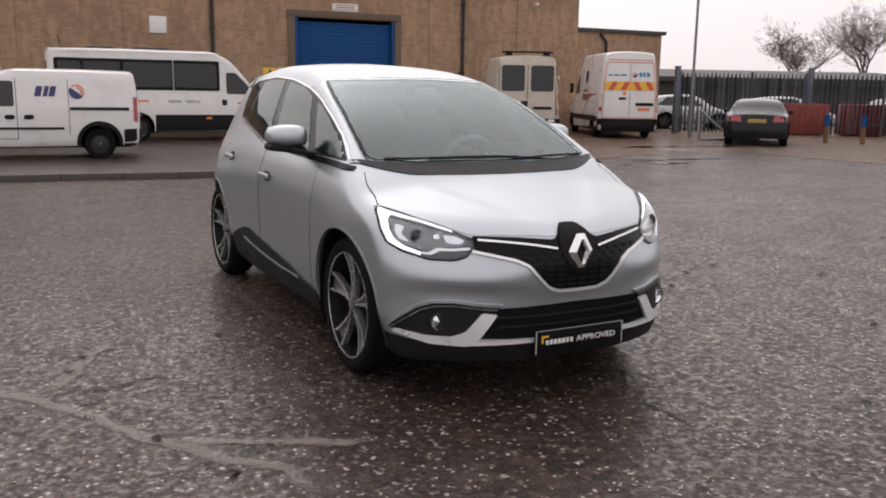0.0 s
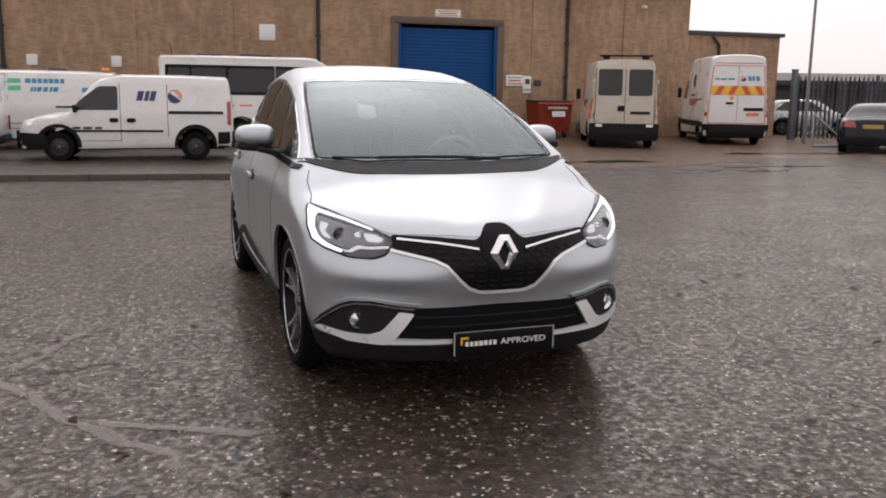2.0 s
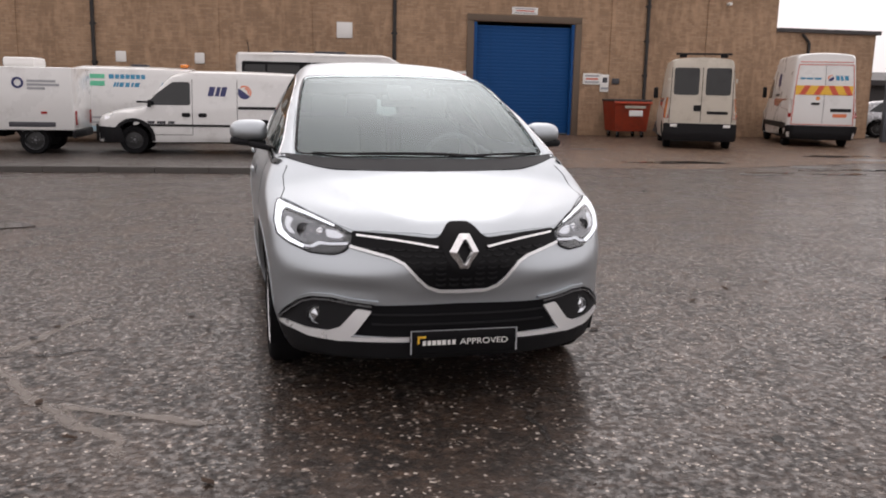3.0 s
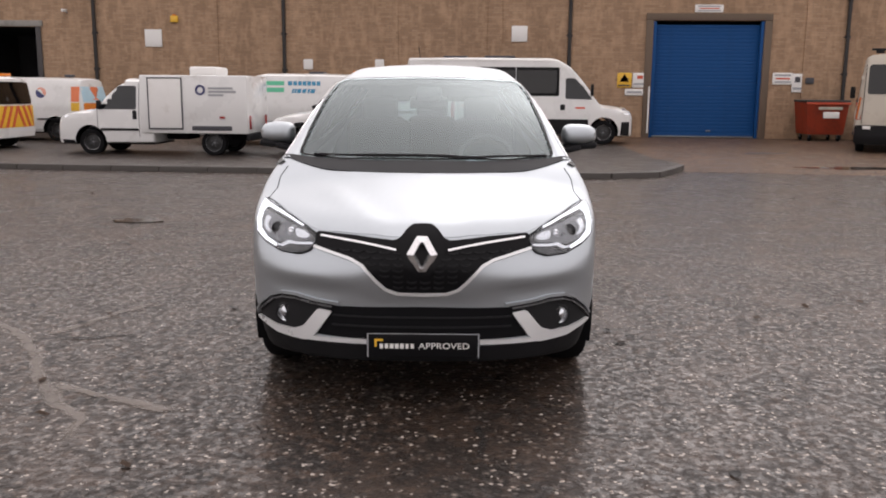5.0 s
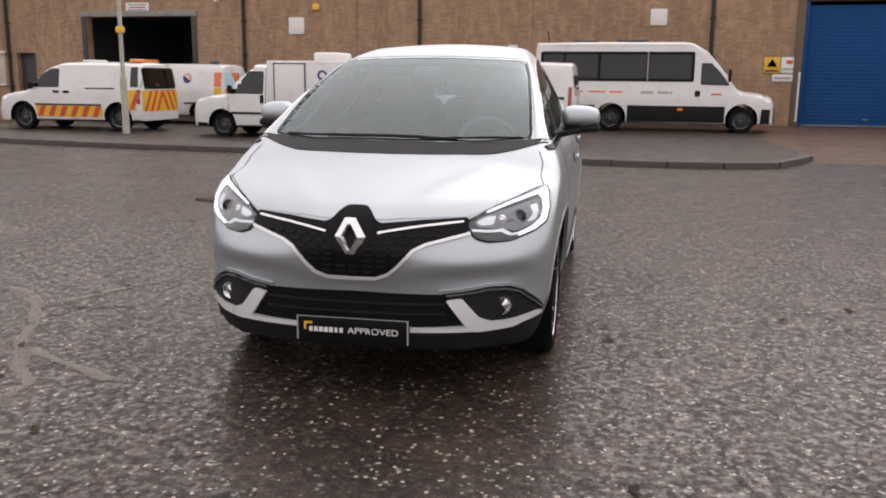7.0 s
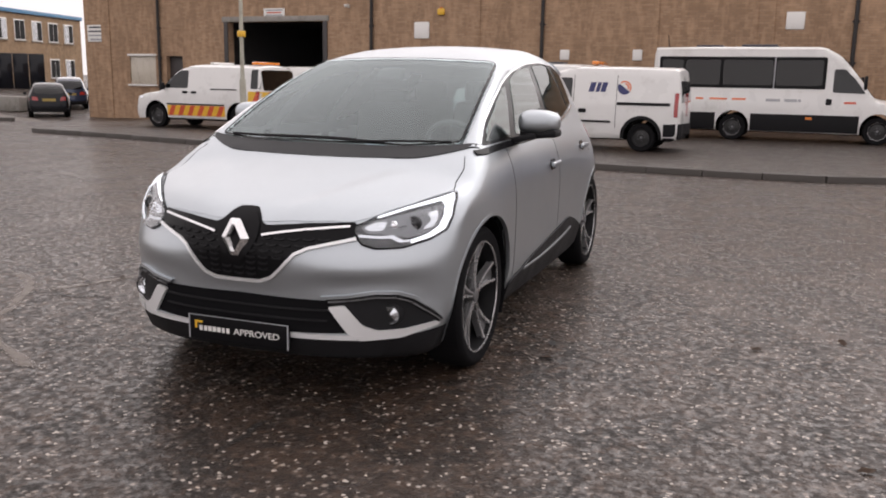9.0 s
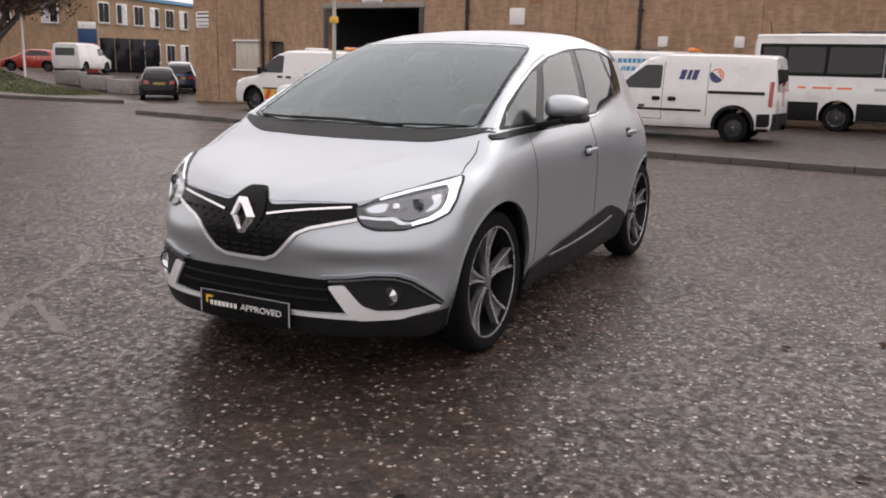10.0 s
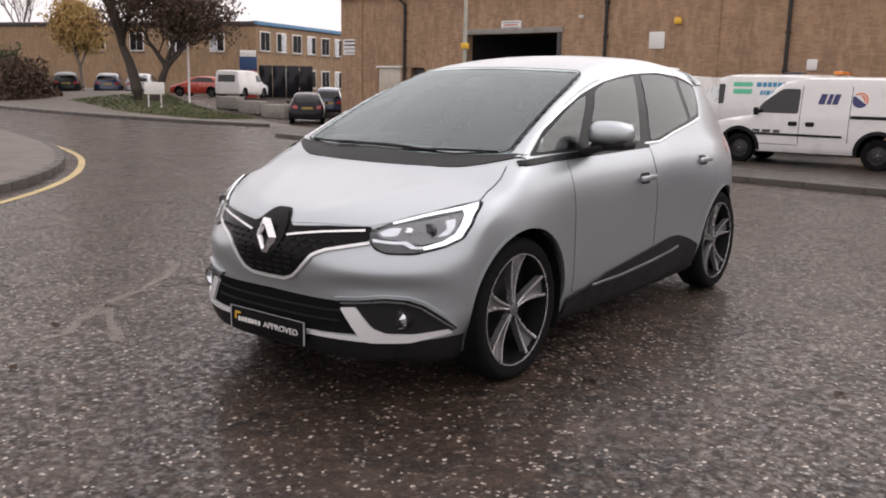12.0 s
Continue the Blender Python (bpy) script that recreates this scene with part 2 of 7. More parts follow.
# bark for far trees, with distance haze mixed into its colour
BARK_HAZED = worn("hazed_twigs", (0.17, 0.145, 0.13), 0.9, 0.0, 0.3, 6.0, 40, 0.0)
STEEL_GREY = worn("galvanised_steel", (0.24, 0.25, 0.26), 0.5, 0.7, 0.2, 4.0)
FENCE_STEEL = worn("fence_steel", (0.12, 0.132, 0.15), 0.55, 0.4, 0.25, 3.0)
CONCRETE = worn("concrete", (0.30, 0.285, 0.26), 0.85, 0.0, 0.18, 3.0, 40, 0.3, dirt=(0.13, 0.12, 0.11), dirt_at=0.58)
KERB_STONE = worn("kerb_stone", (0.055, 0.047, 0.041), 0.6, 0.0, 0.3, 4.0, 60, 0.4, dirt=(0.05, 0.045, 0.04), dirt_at=0.52)
COPING = worn("dark_coping", (0.05, 0.045, 0.045), 0.6, 0.0, 0.2)
SKIP_RED = worn("skip_red", (0.5, 0.07, 0.03), 0.5, 0.0, 0.15, 3.0, dirt=(0.2, 0.05, 0.03), dirt_at=0.6)
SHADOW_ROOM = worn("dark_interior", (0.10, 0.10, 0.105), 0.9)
YELLOW_LINE = worn("yellow_road_paint", (0.55, 0.42, 0.18), 0.6, 0.0, 0.2, 8.0, 60, 0.3, dirt=(0.2, 0.17, 0.12), dirt_at=0.55)
BARK = worn("bark", (0.06, 0.048, 0.04), 0.9, 0.0, 0.3, 6.0, 40, 0.6)
LEAF_BROWN = worn("autumn_leaf", (0.085, 0.052, 0.033), 0.8, 0.0, 0.4, 1.5)
LEAF_GOLD = worn("gold_leaf", (0.46, 0.31, 0.12), 0.8, 0.0, 0.35, 1.5)
LEAF_GREEN = worn("dull_green_leaf", (0.06, 0.065, 0.03), 0.8, 0.0, 0.35, 1.5)
GRASS = worn("grass_blades", (0.085, 0.098, 0.04), 0.8, 0.0, 0.4, 1.2)
ROAD = asphalt("wet_chip_road", (0.0295, 0.0188, 0.013), (0.55, 0.505, 0.46), 34.0, 0.5, 0.7, 1.0)
YARD = asphalt("wet_yard_tarmac", (0.045, 0.035, 0.029), (0.18, 0.16, 0.14), 60.0, 0.36, 0.4, 0.6)
APRON = asphalt("worn_apron", (0.13, 0.082, 0.053), (0.30, 0.23, 0.17), 50.0, 0.5, 0.5, 0.6)
FORECOURT = asphalt("sandy_forecourt", (0.15, 0.115, 0.085), (0.36, 0.3, 0.24), 60.0, 0.6, 0.4, 0.5)


# ---- building helpers ----
def mesh_of(name, bm, mat, smooth=True):
    me = bpy.data.meshes.new(name)
    bm.to_mesh(me)
    bm.free()
    for m in mat if isinstance(mat, (list, tuple)) else (mat,):
        me.materials.append(m)
    if smooth:
        me.shade_smooth()
        try:
            me.set_sharp_from_angle(angle=radians(38))
        except AttributeError:
            pass
    return me


def part(name, bm, mat, parent=None, label="", m=None, smooth=True):
    ob = new(name, mesh_of(name, bm, mat, smooth))
    if parent is not None:
        ob.parent = parent
    if m is not None:
        ob.matrix_basis = m
    if label:
        ob["label"] = label
    return ob


def thing(name, m, label, category, group="", kind=""):
    ob = new(name)
    ob.empty_display_size = 0.2
    ob.matrix_basis = m
    return tagged(ob, label, category, group, kind)


def box(size, at=(0, 0, 0), bevel=0.0, bm=None, turn=None, segments=2):
    made = bm or bmesh.new()
    m = Matrix.Translation(at) @ (turn or Matrix()) @ Matrix.Diagonal((*size, 1))
    vs = bmesh.ops.create_cube(made, size=1.0, matrix=m)["verts"]
    if bevel:
        es = list({e for v in vs for e in v.link_edges})
        bmesh.ops.bevel(made, geom=es, offset=bevel, segments=segments, profile=0.5, affect="EDGES")
    return made


def tube(a, b, r, r2=None, sides=12, bm=None):
    made = bm or bmesh.new()
    a, b = Vector(a), Vector(b)
    m = Matrix.Translation((a + b) / 2) @ (b - a).to_track_quat("Z", "Y").to_matrix().to_4x4()
    bmesh.ops.create_cone(made, cap_ends=True, segments=sides, radius1=r, radius2=r if r2 is None else r2, depth=(b - a).length, matrix=m)
    return made


def lathe(profile, sides=48, axis="x"):
    """Turns a profile of (along, radius) round the axis."""
    bm = bmesh.new()
    rings = []
    for d, r in profile:
        ring = []
        for k in range(sides):
            c, s = math.cos(2 * math.pi * k / sides) * r, math.sin(2 * math.pi * k / sides) * r
            ring.append(bm.verts.new({"x": (d, c, s), "y": (c, d, s), "z": (c, s, d)}[axis]))
        rings.append(ring)
    for p, q in zip(rings, rings[1:]):
        for k in range(sides):
            bm.faces.new((p[k], p[(k + 1) % sides], q[(k + 1) % sides], q[k]))
    bmesh.ops.recalc_face_normals(bm, faces=bm.faces)
    return bm


def slab(outline, z0, z1, bm=None):
    """A flat slab with the outline (x, y) between two heights."""
    made = bm or bmesh.new()
    f = made.faces.new([made.verts.new((x, y, z0)) for x, y in outline])
    up = bmesh.ops.extrude_face_region(made, geom=[f])["geom"]
    for v in up:
        if isinstance(v, bmesh.types.BMVert):
            v.co.z = z1
    bmesh.ops.recalc_face_normals(made, faces=made.faces)
    return made


def line_of(knots):
    """A smooth curve through knots (t, value), with no overshoot, as a function of an array."""
    t, v = (np.array(k, float) for k in zip(*knots))
    d = np.diff(v) / np.diff(t)
    m = np.zeros(len(t))
    if len(t) > 2:
        same = d[:-1] * d[1:] > 0
        m[1:-1][same] = 2 * d[:-1][same] * d[1:][same] / (d[:-1] + d[1:])[same]
    m[0], m[-1] = d[0], d[-1]

    def at(x):
        x = np.clip(np.asarray(x, float), t[0], t[-1])
        k = np.clip(np.searchsorted(t, x) - 1, 0, len(t) - 2)
        h = t[k + 1] - t[k]
        s = (x - t[k]) / h
        return (2 * s**3 - 3 * s**2 + 1) * v[k] + (s**3 - 2 * s**2 + s) * h * m[k] + (3 * s**2 - 2 * s**3) * v[k + 1] + (s**3 - s**2) * h * m[k + 1]

    return at


def smax(a, b, k):
    h = np.maximum(k - np.abs(a - b), 0) / k
    return np.maximum(a, b) + h * h * k * 0.25


def rounded(points, r=0.02, n=3):
    """A closed outline with its corners rounded."""
    out = []
    pts = [Vector((*p, 0)) for p in points]
    for i, p in enumerate(pts):
        a, c = pts[i - 1], pts[(i + 1) % len(pts)]
        ra, rc = min(r, (a - p).length * 0.45), min(r, (c - p).length * 0.45)
        s, e = p + (a - p).normalized() * ra, p + (c - p).normalized() * rc
        for k in range(n + 1):
            u = k / n
            q = s * (1 - u) ** 2 + p * 2 * u * (1 - u) + e * u * u
            out.append((q.x, q.y))
    return out


def inside(points, poly):
    x, y = points[:, 0], points[:, 1]
    hit = np.zeros(len(x), bool)
    for (x0, y0), (x1, y1) in zip(poly, poly[1:] + poly[:1]):
        if y0 != y1:
            hit ^= ((y0 > y) != (y1 > y)) & (x < (x1 - x0) * (y - y0) / (y1 - y0) + x0)
    return hit


def grown(poly, d):
    """The outline moved outwards by d."""
    area = sum(a[0] * b[1] - b[0] * a[1] for a, b in zip(poly, poly[1:] + poly[:1]))
    side = 1 if area > 0 else -1
    out = []
    for i, p in enumerate(poly):
        a, c = Vector(poly[i - 1]), Vector(poly[(i + 1) % len(poly)])
        t = c - a
        if t.length < 1e-9:
            out.append(p)
            continue
        t.normalize()
        out.append((p[0] + side * t.y * d, p[1] - side * t.x * d))
    return out


class Shell:
    """A vehicle's outer skin, as the space inside five faces that run into each other with rounded edges. Front at -y, metres, on z = 0."""

    def __init__(self, top, crown, half, tuck, nose, sweep, tail, tail_sweep, floor, soft=0.06, bulges=(), rise=None):
        self.top, self.half, self.tuck, self.nose, self.tail, self.floor = map(line_of, (top, half, tuck, nose, tail, floor))
        self.crown, self.sweep, self.tail_sweep, self.soft, self.bulges = line_of(crown), sweep, tail_sweep, soft, bulges
        self.rise = rise

    def field(self, p):
        x, y, z = np.abs(p[:, 0]), p[:, 1], p[:, 2]
        wide = self.half(y) - self.tuck(z)
        for by, bz, br, amount in self.bulges:
            wide = wide + amount * np.exp(-(((y - by) / br) ** 2 + ((z - bz) / br) ** 2))
        side = x - wide
        roof = z - (self.top(y) - self.crown(y) * x * x)
        if self.rise:
            roof = roof - self.rise(x, y)
        front = (self.nose(z) + self.sweep(x, z)) - y
        rear = y - (self.tail(z) - self.tail_sweep * (x / 0.9) ** 4)
        under = self.floor(y) - z
        k = self.soft
        return smax(smax(smax(side, roof, k), smax(front, rear, k), k), under, 0.04)

    def normal(self, p):
        g = np.stack([self.field(p + e) - self.field(p - e) for e in np.eye(3) * 2e-3], 1)
        return g / np.maximum(np.linalg.norm(g, axis=1, keepdims=True), 1e-9)

    def from_inside(self, origin, way, far=4.0):
        lo, hi = np.zeros(len(origin)), np.full(len(origin), far)
        for _ in range(34):
            mid = (lo + hi) / 2
            out = self.field(origin + way * mid[:, None]) > 0
            lo, hi = np.where(out, lo, mid), np.where(out, mid, hi)
        return origin + way * hi[:, None]

    def drop(self, flat, axis):
        """Lays points of a flat drawing on the skin: from the front (x, z), a side (y, z), the rear or above (x, y)."""
        flat = np.array(flat, float)
        zero = np.zeros(len(flat))
        if axis in "LR":
            start = np.stack([zero, flat[:, 0], flat[:, 1]], 1)
            way = np.array([1.0 if axis == "L" else -1.0, 0, 0])
        elif axis in "FB":
            start = np.stack([flat[:, 0], zero + self.core, flat[:, 1]], 1)
            way = np.array([0, -1.0 if axis == "F" else 1.0, 0])
        else:
            start = np.stack([flat[:, 0], flat[:, 1], zero + 0.5], 1)
            way = np.array([0, 0, 1.0])
        return self.from_inside(start, np.tile(way, (len(flat), 1)))

    core = 1.2

    def skin(self, y0, y1, z0, z1, ny, nx, nz, mid_z=0.62, keep=0.55):
        """The closed skin as a grid: points of a box's faces sent outwards to the surface."""
        us, vs, ws = np.linspace(-1, 1, nx + 1), np.linspace(y0, y1, ny + 1), np.linspace(z0, z1, nz + 1)
        index, pts, faces = {}, [], []

        def corner(i, j, k):
            if (i, j, k) not in index:
                index[(i, j, k)] = len(pts)
                pts.append((us[i], vs[j], ws[k]))
            return index[(i, j, k)]

        for j in range(ny):
            for k in range(nz):
                for i in (0, nx):
                    faces.append([corner(i, j, k), corner(i, j + 1, k), corner(i, j + 1, k + 1), corner(i, j, k + 1)])
            for i in range(nx):
                for k in (0, nz):
                    faces.append([corner(i, j, k), corner(i + 1, j, k), corner(i + 1, j + 1, k), corner(i, j + 1, k)])
        for i in range(nx):
            for k in range(nz):
                for j in (0, ny):
                    faces.append([corner(i, j, k), corner(i + 1, j, k), corner(i + 1, j, k + 1), corner(i, j, k + 1)])
        q = np.array(pts)
        o = np.stack([np.zeros(len(q)), np.clip(q[:, 1], y0 + keep, y1 - keep), np.full(len(q), mid_z)], 1)
        w = q - o
        w /= np.linalg.norm(w, axis=1, keepdims=True)
        return self.from_inside(o, w), faces


def patch(shell, outline, axis, off=0.003, thick=0.008, step=0.06):
    """A plate with the outline of a flat drawing, bent over the shell."""
    bm = bmesh.new()
    try:
        bm.faces.new([bm.verts.new((x, y, 0)) for x, y in outline])
    except ValueError:
        return bm
    xs, ys = [p[0] for p in outline], [p[1] for p in outline]
    for lo, hi, no in ((min(xs), max(xs), (1, 0, 0)), (min(ys), max(ys), (0, 1, 0))):
        count = int((hi - lo) / step)
        for k in range(1, count + 1):
            at = lo + (hi - lo) * k / (count + 1)
            bmesh.ops.bisect_plane(bm, geom=bm.verts[:] + bm.edges[:] + bm.faces[:], plane_co=Vector(no) * at, plane_no=no)
    bm.verts.ensure_lookup_table()
    flat = [(v.co.x, v.co.y) for v in bm.verts]
    p = shell.drop(flat, axis)
    nrm = shell.normal(p)
    p = p + nrm * off
    for v, c in zip(bm.verts, p):
        v.co = c
    bmesh.ops.recalc_face_normals(bm, faces=bm.faces)
    f0 = max(bm.faces, key=lambda f: f.calc_area())
    if f0.normal.dot(Vector(nrm[f0.verts[0].index])) < 0:
        bmesh.ops.reverse_faces(bm, faces=bm.faces)
    if thick:
        up = bmesh.ops.extrude_face_region(bm, geom=bm.faces[:])["geom"]
        moved = {v for v in up if isinstance(v, bmesh.types.BMVert)}
        base = [v for v in bm.verts if v not in moved]
        q = np.array([v.co[:] for v in base])
        for v, d in zip(base, shell.normal(q)):
            v.co -= Vector(d) * thick
        bmesh.ops.recalc_face_normals(bm, faces=bm.faces)
    return bm


def ribbon(shell, path, axis, width, off=0.003, thick=0.006, closed=False, step=0.03):
    """A narrow strip along a line drawn on the shell."""
    pts = [Vector(p) for p in path] + ([Vector(path[0])] if closed else [])
    dense = [pts[0]]
    for a, b in zip(pts, pts[1:]):
        n = max(1, int((b - a).length / step))
        dense += [a.lerp(b, k / n) for k in range(1, n + 1)]
    p = shell.drop([d[:] for d in dense], axis)
    nrm = shell.normal(p)
    bm = bmesh.new()
    rows = []
    for i in range(len(p)):
        t = p[min(i + 1, len(p) - 1)] - p[max(i - 1, 0)]
        s = np.cross(nrm[i], t / max(np.linalg.norm(t), 1e-9)) * width / 2
        up, dn = nrm[i] * off, nrm[i] * (off - thick)
        rows.append([bm.verts.new(Vector(p[i] + k)) for k in (s + dn, s * 0.86 + up, -s * 0.86 + up, -s + dn)])
    for a, b in zip(rows, rows[1:]):
        for k in range(3):
            bm.faces.new((a[k], a[k + 1], b[k + 1], b[k]))
    bmesh.ops.recalc_face_normals(bm, faces=bm.faces)
    return bm


def mirrored(outline):
    return [(-x, y) for x, y in reversed(outline)]


# ---- the silver people carrier ----
def wheel(parent, at, radius, rim_radius, width, side, spoke_pairs=5, label="", bright=RIM_SILVER, dark=RIM_DARK, twin=True):
    """A wheel whose outer face looks along side * x."""
    hub = new("wheel")
    hub.parent, hub.matrix_basis = parent, pose(*at) @ Matrix.Diagonal((side, 1, 1, 1))
    if label:
        hub["label"] = label
    w, r = width / 2, radius
    part("tyre", lathe([(-w, rim_radius * 0.98), (-w, r * 0.93), (-w * 0.8, r * 0.985), (-w * 0.5, r), (w * 0.5, r), (w * 0.8, r * 0.985), (w, r * 0.93), (w * 1.03, (r + rim_radius) / 2), (w * 0.96, rim_radius * 1.02), (w * 0.8, rim_radius * 0.98)]), TYRE, hub)
    rr = rim_radius
    part("rim", lathe([(w * 0.80, rr * 1.01), (w * 0.93, rr * 1.005), (w * 0.90, rr * 0.97), (w * 0.6, rr * 0.95), (w * 0.2, rr * 0.92), (-w * 0.3, rr * 0.90), (-w * 0.3, 0.001)]), dark, hub)
    part("rim_lip", lathe([(w * 0.86, rr * 1.008), (w * 0.955, rr * 1.0), (w * 0.95, rr * 0.98), (w * 0.80, rr * 0.97)]), bright, hub)
    if not twin:
        part("steel_disc", lathe([(w * 0.55, rr * 0.97), (w * 0.30, rr * 0.86), (w * 0.34, rr * 0.66), (w * 0.52, rr * 0.45), (w * 0.56, rr * 0.30), (w * 0.40, rr * 0.26), (w * 0.40, 0.001)], 28), STEEL_WHEEL, hub)
        bm = bmesh.new()
        for k in range(5):
            a0 = 2 * math.pi * k / 5
            tube((w * 0.40, rr * 0.36 * math.cos(a0), rr * 0.36 * math.sin(a0)), (w * 0.66, rr * 0.36 * math.cos(a0), rr * 0.36 * math.sin(a0)), rr * 0.05, sides=6, bm=bm)
        part("wheel_nuts", bm, STEEL_GREY, hub)
    for k in range(spoke_pairs):
        for lean in ((-1, 1) if twin else ()):
            bm = bmesh.new()
            rows = []
            for u in np.linspace(0, 1, 6):
                rad = rr * (0.10 + 0.875 * u)
                apart = rr * (0.025 + 0.045 * u + 0.125 * u * u) * lean
                half = rr * (0.020 + 0.014 * u if twin else 0.11)
                d = w * (0.66 - 0.16 * math.sin(math.pi * u) + 0.20 * u)
                a0 = 2 * math.pi * k / spoke_pairs + 0.3
                c, s = math.cos(a0), math.sin(a0)
                rows.append([bm.verts.new((dd, rad * c - (h + apart) * s, rad * s + (h + apart) * c)) for dd, h in ((d - 0.035, -half), (d, -half * 0.85), (d + 0.002, 0), (d, half * 0.85), (d - 0.035, half))])
            for a, b in zip(rows, rows[1:]):
                for q in range(4):
                    bm.faces.new((a[q], a[q + 1], b[q + 1], b[q]))
            bmesh.ops.recalc_face_normals(bm, faces=bm.faces)
            part("spoke", bm, bright, hub)
        if twin:
            bm = bmesh.new()
            a0 = 2 * math.pi * k / spoke_pairs + 0.3
            c, s = math.cos(a0), math.sin(a0)
            rows = []
            for u in (0.1, 0.4, 0.7, 1.0):
                rad, half = rr * (0.10 + 0.86 * u), rr * (0.025 + 0.045 * u + 0.125 * u * u)
                d = w * (0.66 - 0.16 * math.sin(math.pi * u) + 0.20 * u) - 0.02
                rows.append([bm.verts.new((d, rad * c - h * s, rad * s + h * c)) for h in (-half, half)])
            for a, b in zip(rows, rows[1:]):
                bm.faces.new((a[0], a[1], b[1], b[0]))
            bmesh.ops.recalc_face_normals(bm, faces=bm.faces)
            part("spoke_web", bm, RIM_WEB, hub)
    part("hub_cap", lathe([(w * 0.4, rr * 0.13), (w * 0.70, rr * 0.12), (w * 0.74, rr * 0.08), (w * 0.74, 0.001)], 24), RIM_WEB if twin else STEEL_GREY, hub)
    return hub


def cut_skin(shell, pts, faces, holes, arches):
    """Takes the openings out of a skin; the edges of wheel arches are drawn to the circle."""
    pts = pts.copy()
    mid = np.array([pts[f].mean(0) for f in faces])
    nrm = shell.normal(mid)
    gone = np.zeros(len(faces), bool)
    for outline, axis in holes:
        if axis in "LR":
            face_on = nrm[:, 0] * (1 if axis == "L" else -1) > 0.3
            gone |= inside(mid[:, 1:], outline) & face_on
        elif axis in "FB":
            gone |= inside(mid[:, (0, 2)], outline) & (nrm[:, 1] * (-1 if axis == "F" else 1) > 0.2)
        else:
            gone |= inside(mid[:, :2], outline) & (nrm[:, 2] > 0.2)
    for cy, cz, r, inner in arches:
        gone |= (np.hypot(mid[:, 1] - cy, mid[:, 2] - cz) < r) & (np.abs(mid[:, 0]) > inner)
    kept = [f for f, g in zip(faces, gone) if not g]
    lost = {i for f, g in zip(faces, gone) if g for i in f}
    rim = lost & {i for f in kept for i in f}
    for i in rim:
        for cy, cz, r, inner in arches:
            dy, dz = pts[i, 1] - cy, pts[i, 2] - cz
            d = math.hypot(dy, dz)
            if abs(d - r) < 0.08 and abs(pts[i, 0]) > inner + 0.05:
                pts[i, 1], pts[i, 2] = cy + dy * r / d, cz + dz * r / d
    return pts, kept


def skin_part(name, pts, faces, mat, parent, label=""):
    used = sorted({i for f in faces for i in f})
    at = {i: k for k, i in enumerate(used)}
    bm = bmesh.new()
    vs = [bm.verts.new(pts[i]) for i in used]
    for f in faces:
        if len(set(f)) > 2:
            bm.faces.new([vs[at[i]] for i in f])
    bmesh.ops.remove_doubles(bm, verts=bm.verts, dist=1e-5)
    bmesh.ops.recalc_face_normals(bm, faces=bm.faces)
    return part(name, bm, mat, parent, label)


def hero_sweep(x, z):
    low = 0.17 * (x / 0.655) ** 3.0
    high = 0.13 * (x / 0.49) ** 2.05
    u = np.clip((z - 0.50) / 0.28, 0, 1)
    u = u * u * (3 - 2 * u)
    # a cheek that swells below the lamps and draws in above the fog lamps
    out = np.clip((x - 0.22) / 0.25, 0, 1) * np.clip((0.86 - x) / 0.15, 0, 1)
    cheek = -0.013 * np.exp(-(((z - 0.625) / 0.045) ** 2)) + 0.007 * np.exp(-(((z - 0.545) / 0.032) ** 2))
    return low * (1 - u) + high * u + cheek * out


def bonnet_rise(x, y):
    """Two soft creases that run from the pillars' feet to the badge."""
    at = 0.20 + 0.42 * np.clip((y + 0.80) / 0.75, 0, 1.2)
    fade = np.clip((y + 0.85) / 0.15, 0, 1) * np.clip((-0.12 - y) / 0.2, 0, 1)
    return fade * (0.010 * np.exp(-(((x - at) / 0.06) ** 2)) - 0.004 * np.exp(-(((x - at + 0.13) / 0.09) ** 2)))


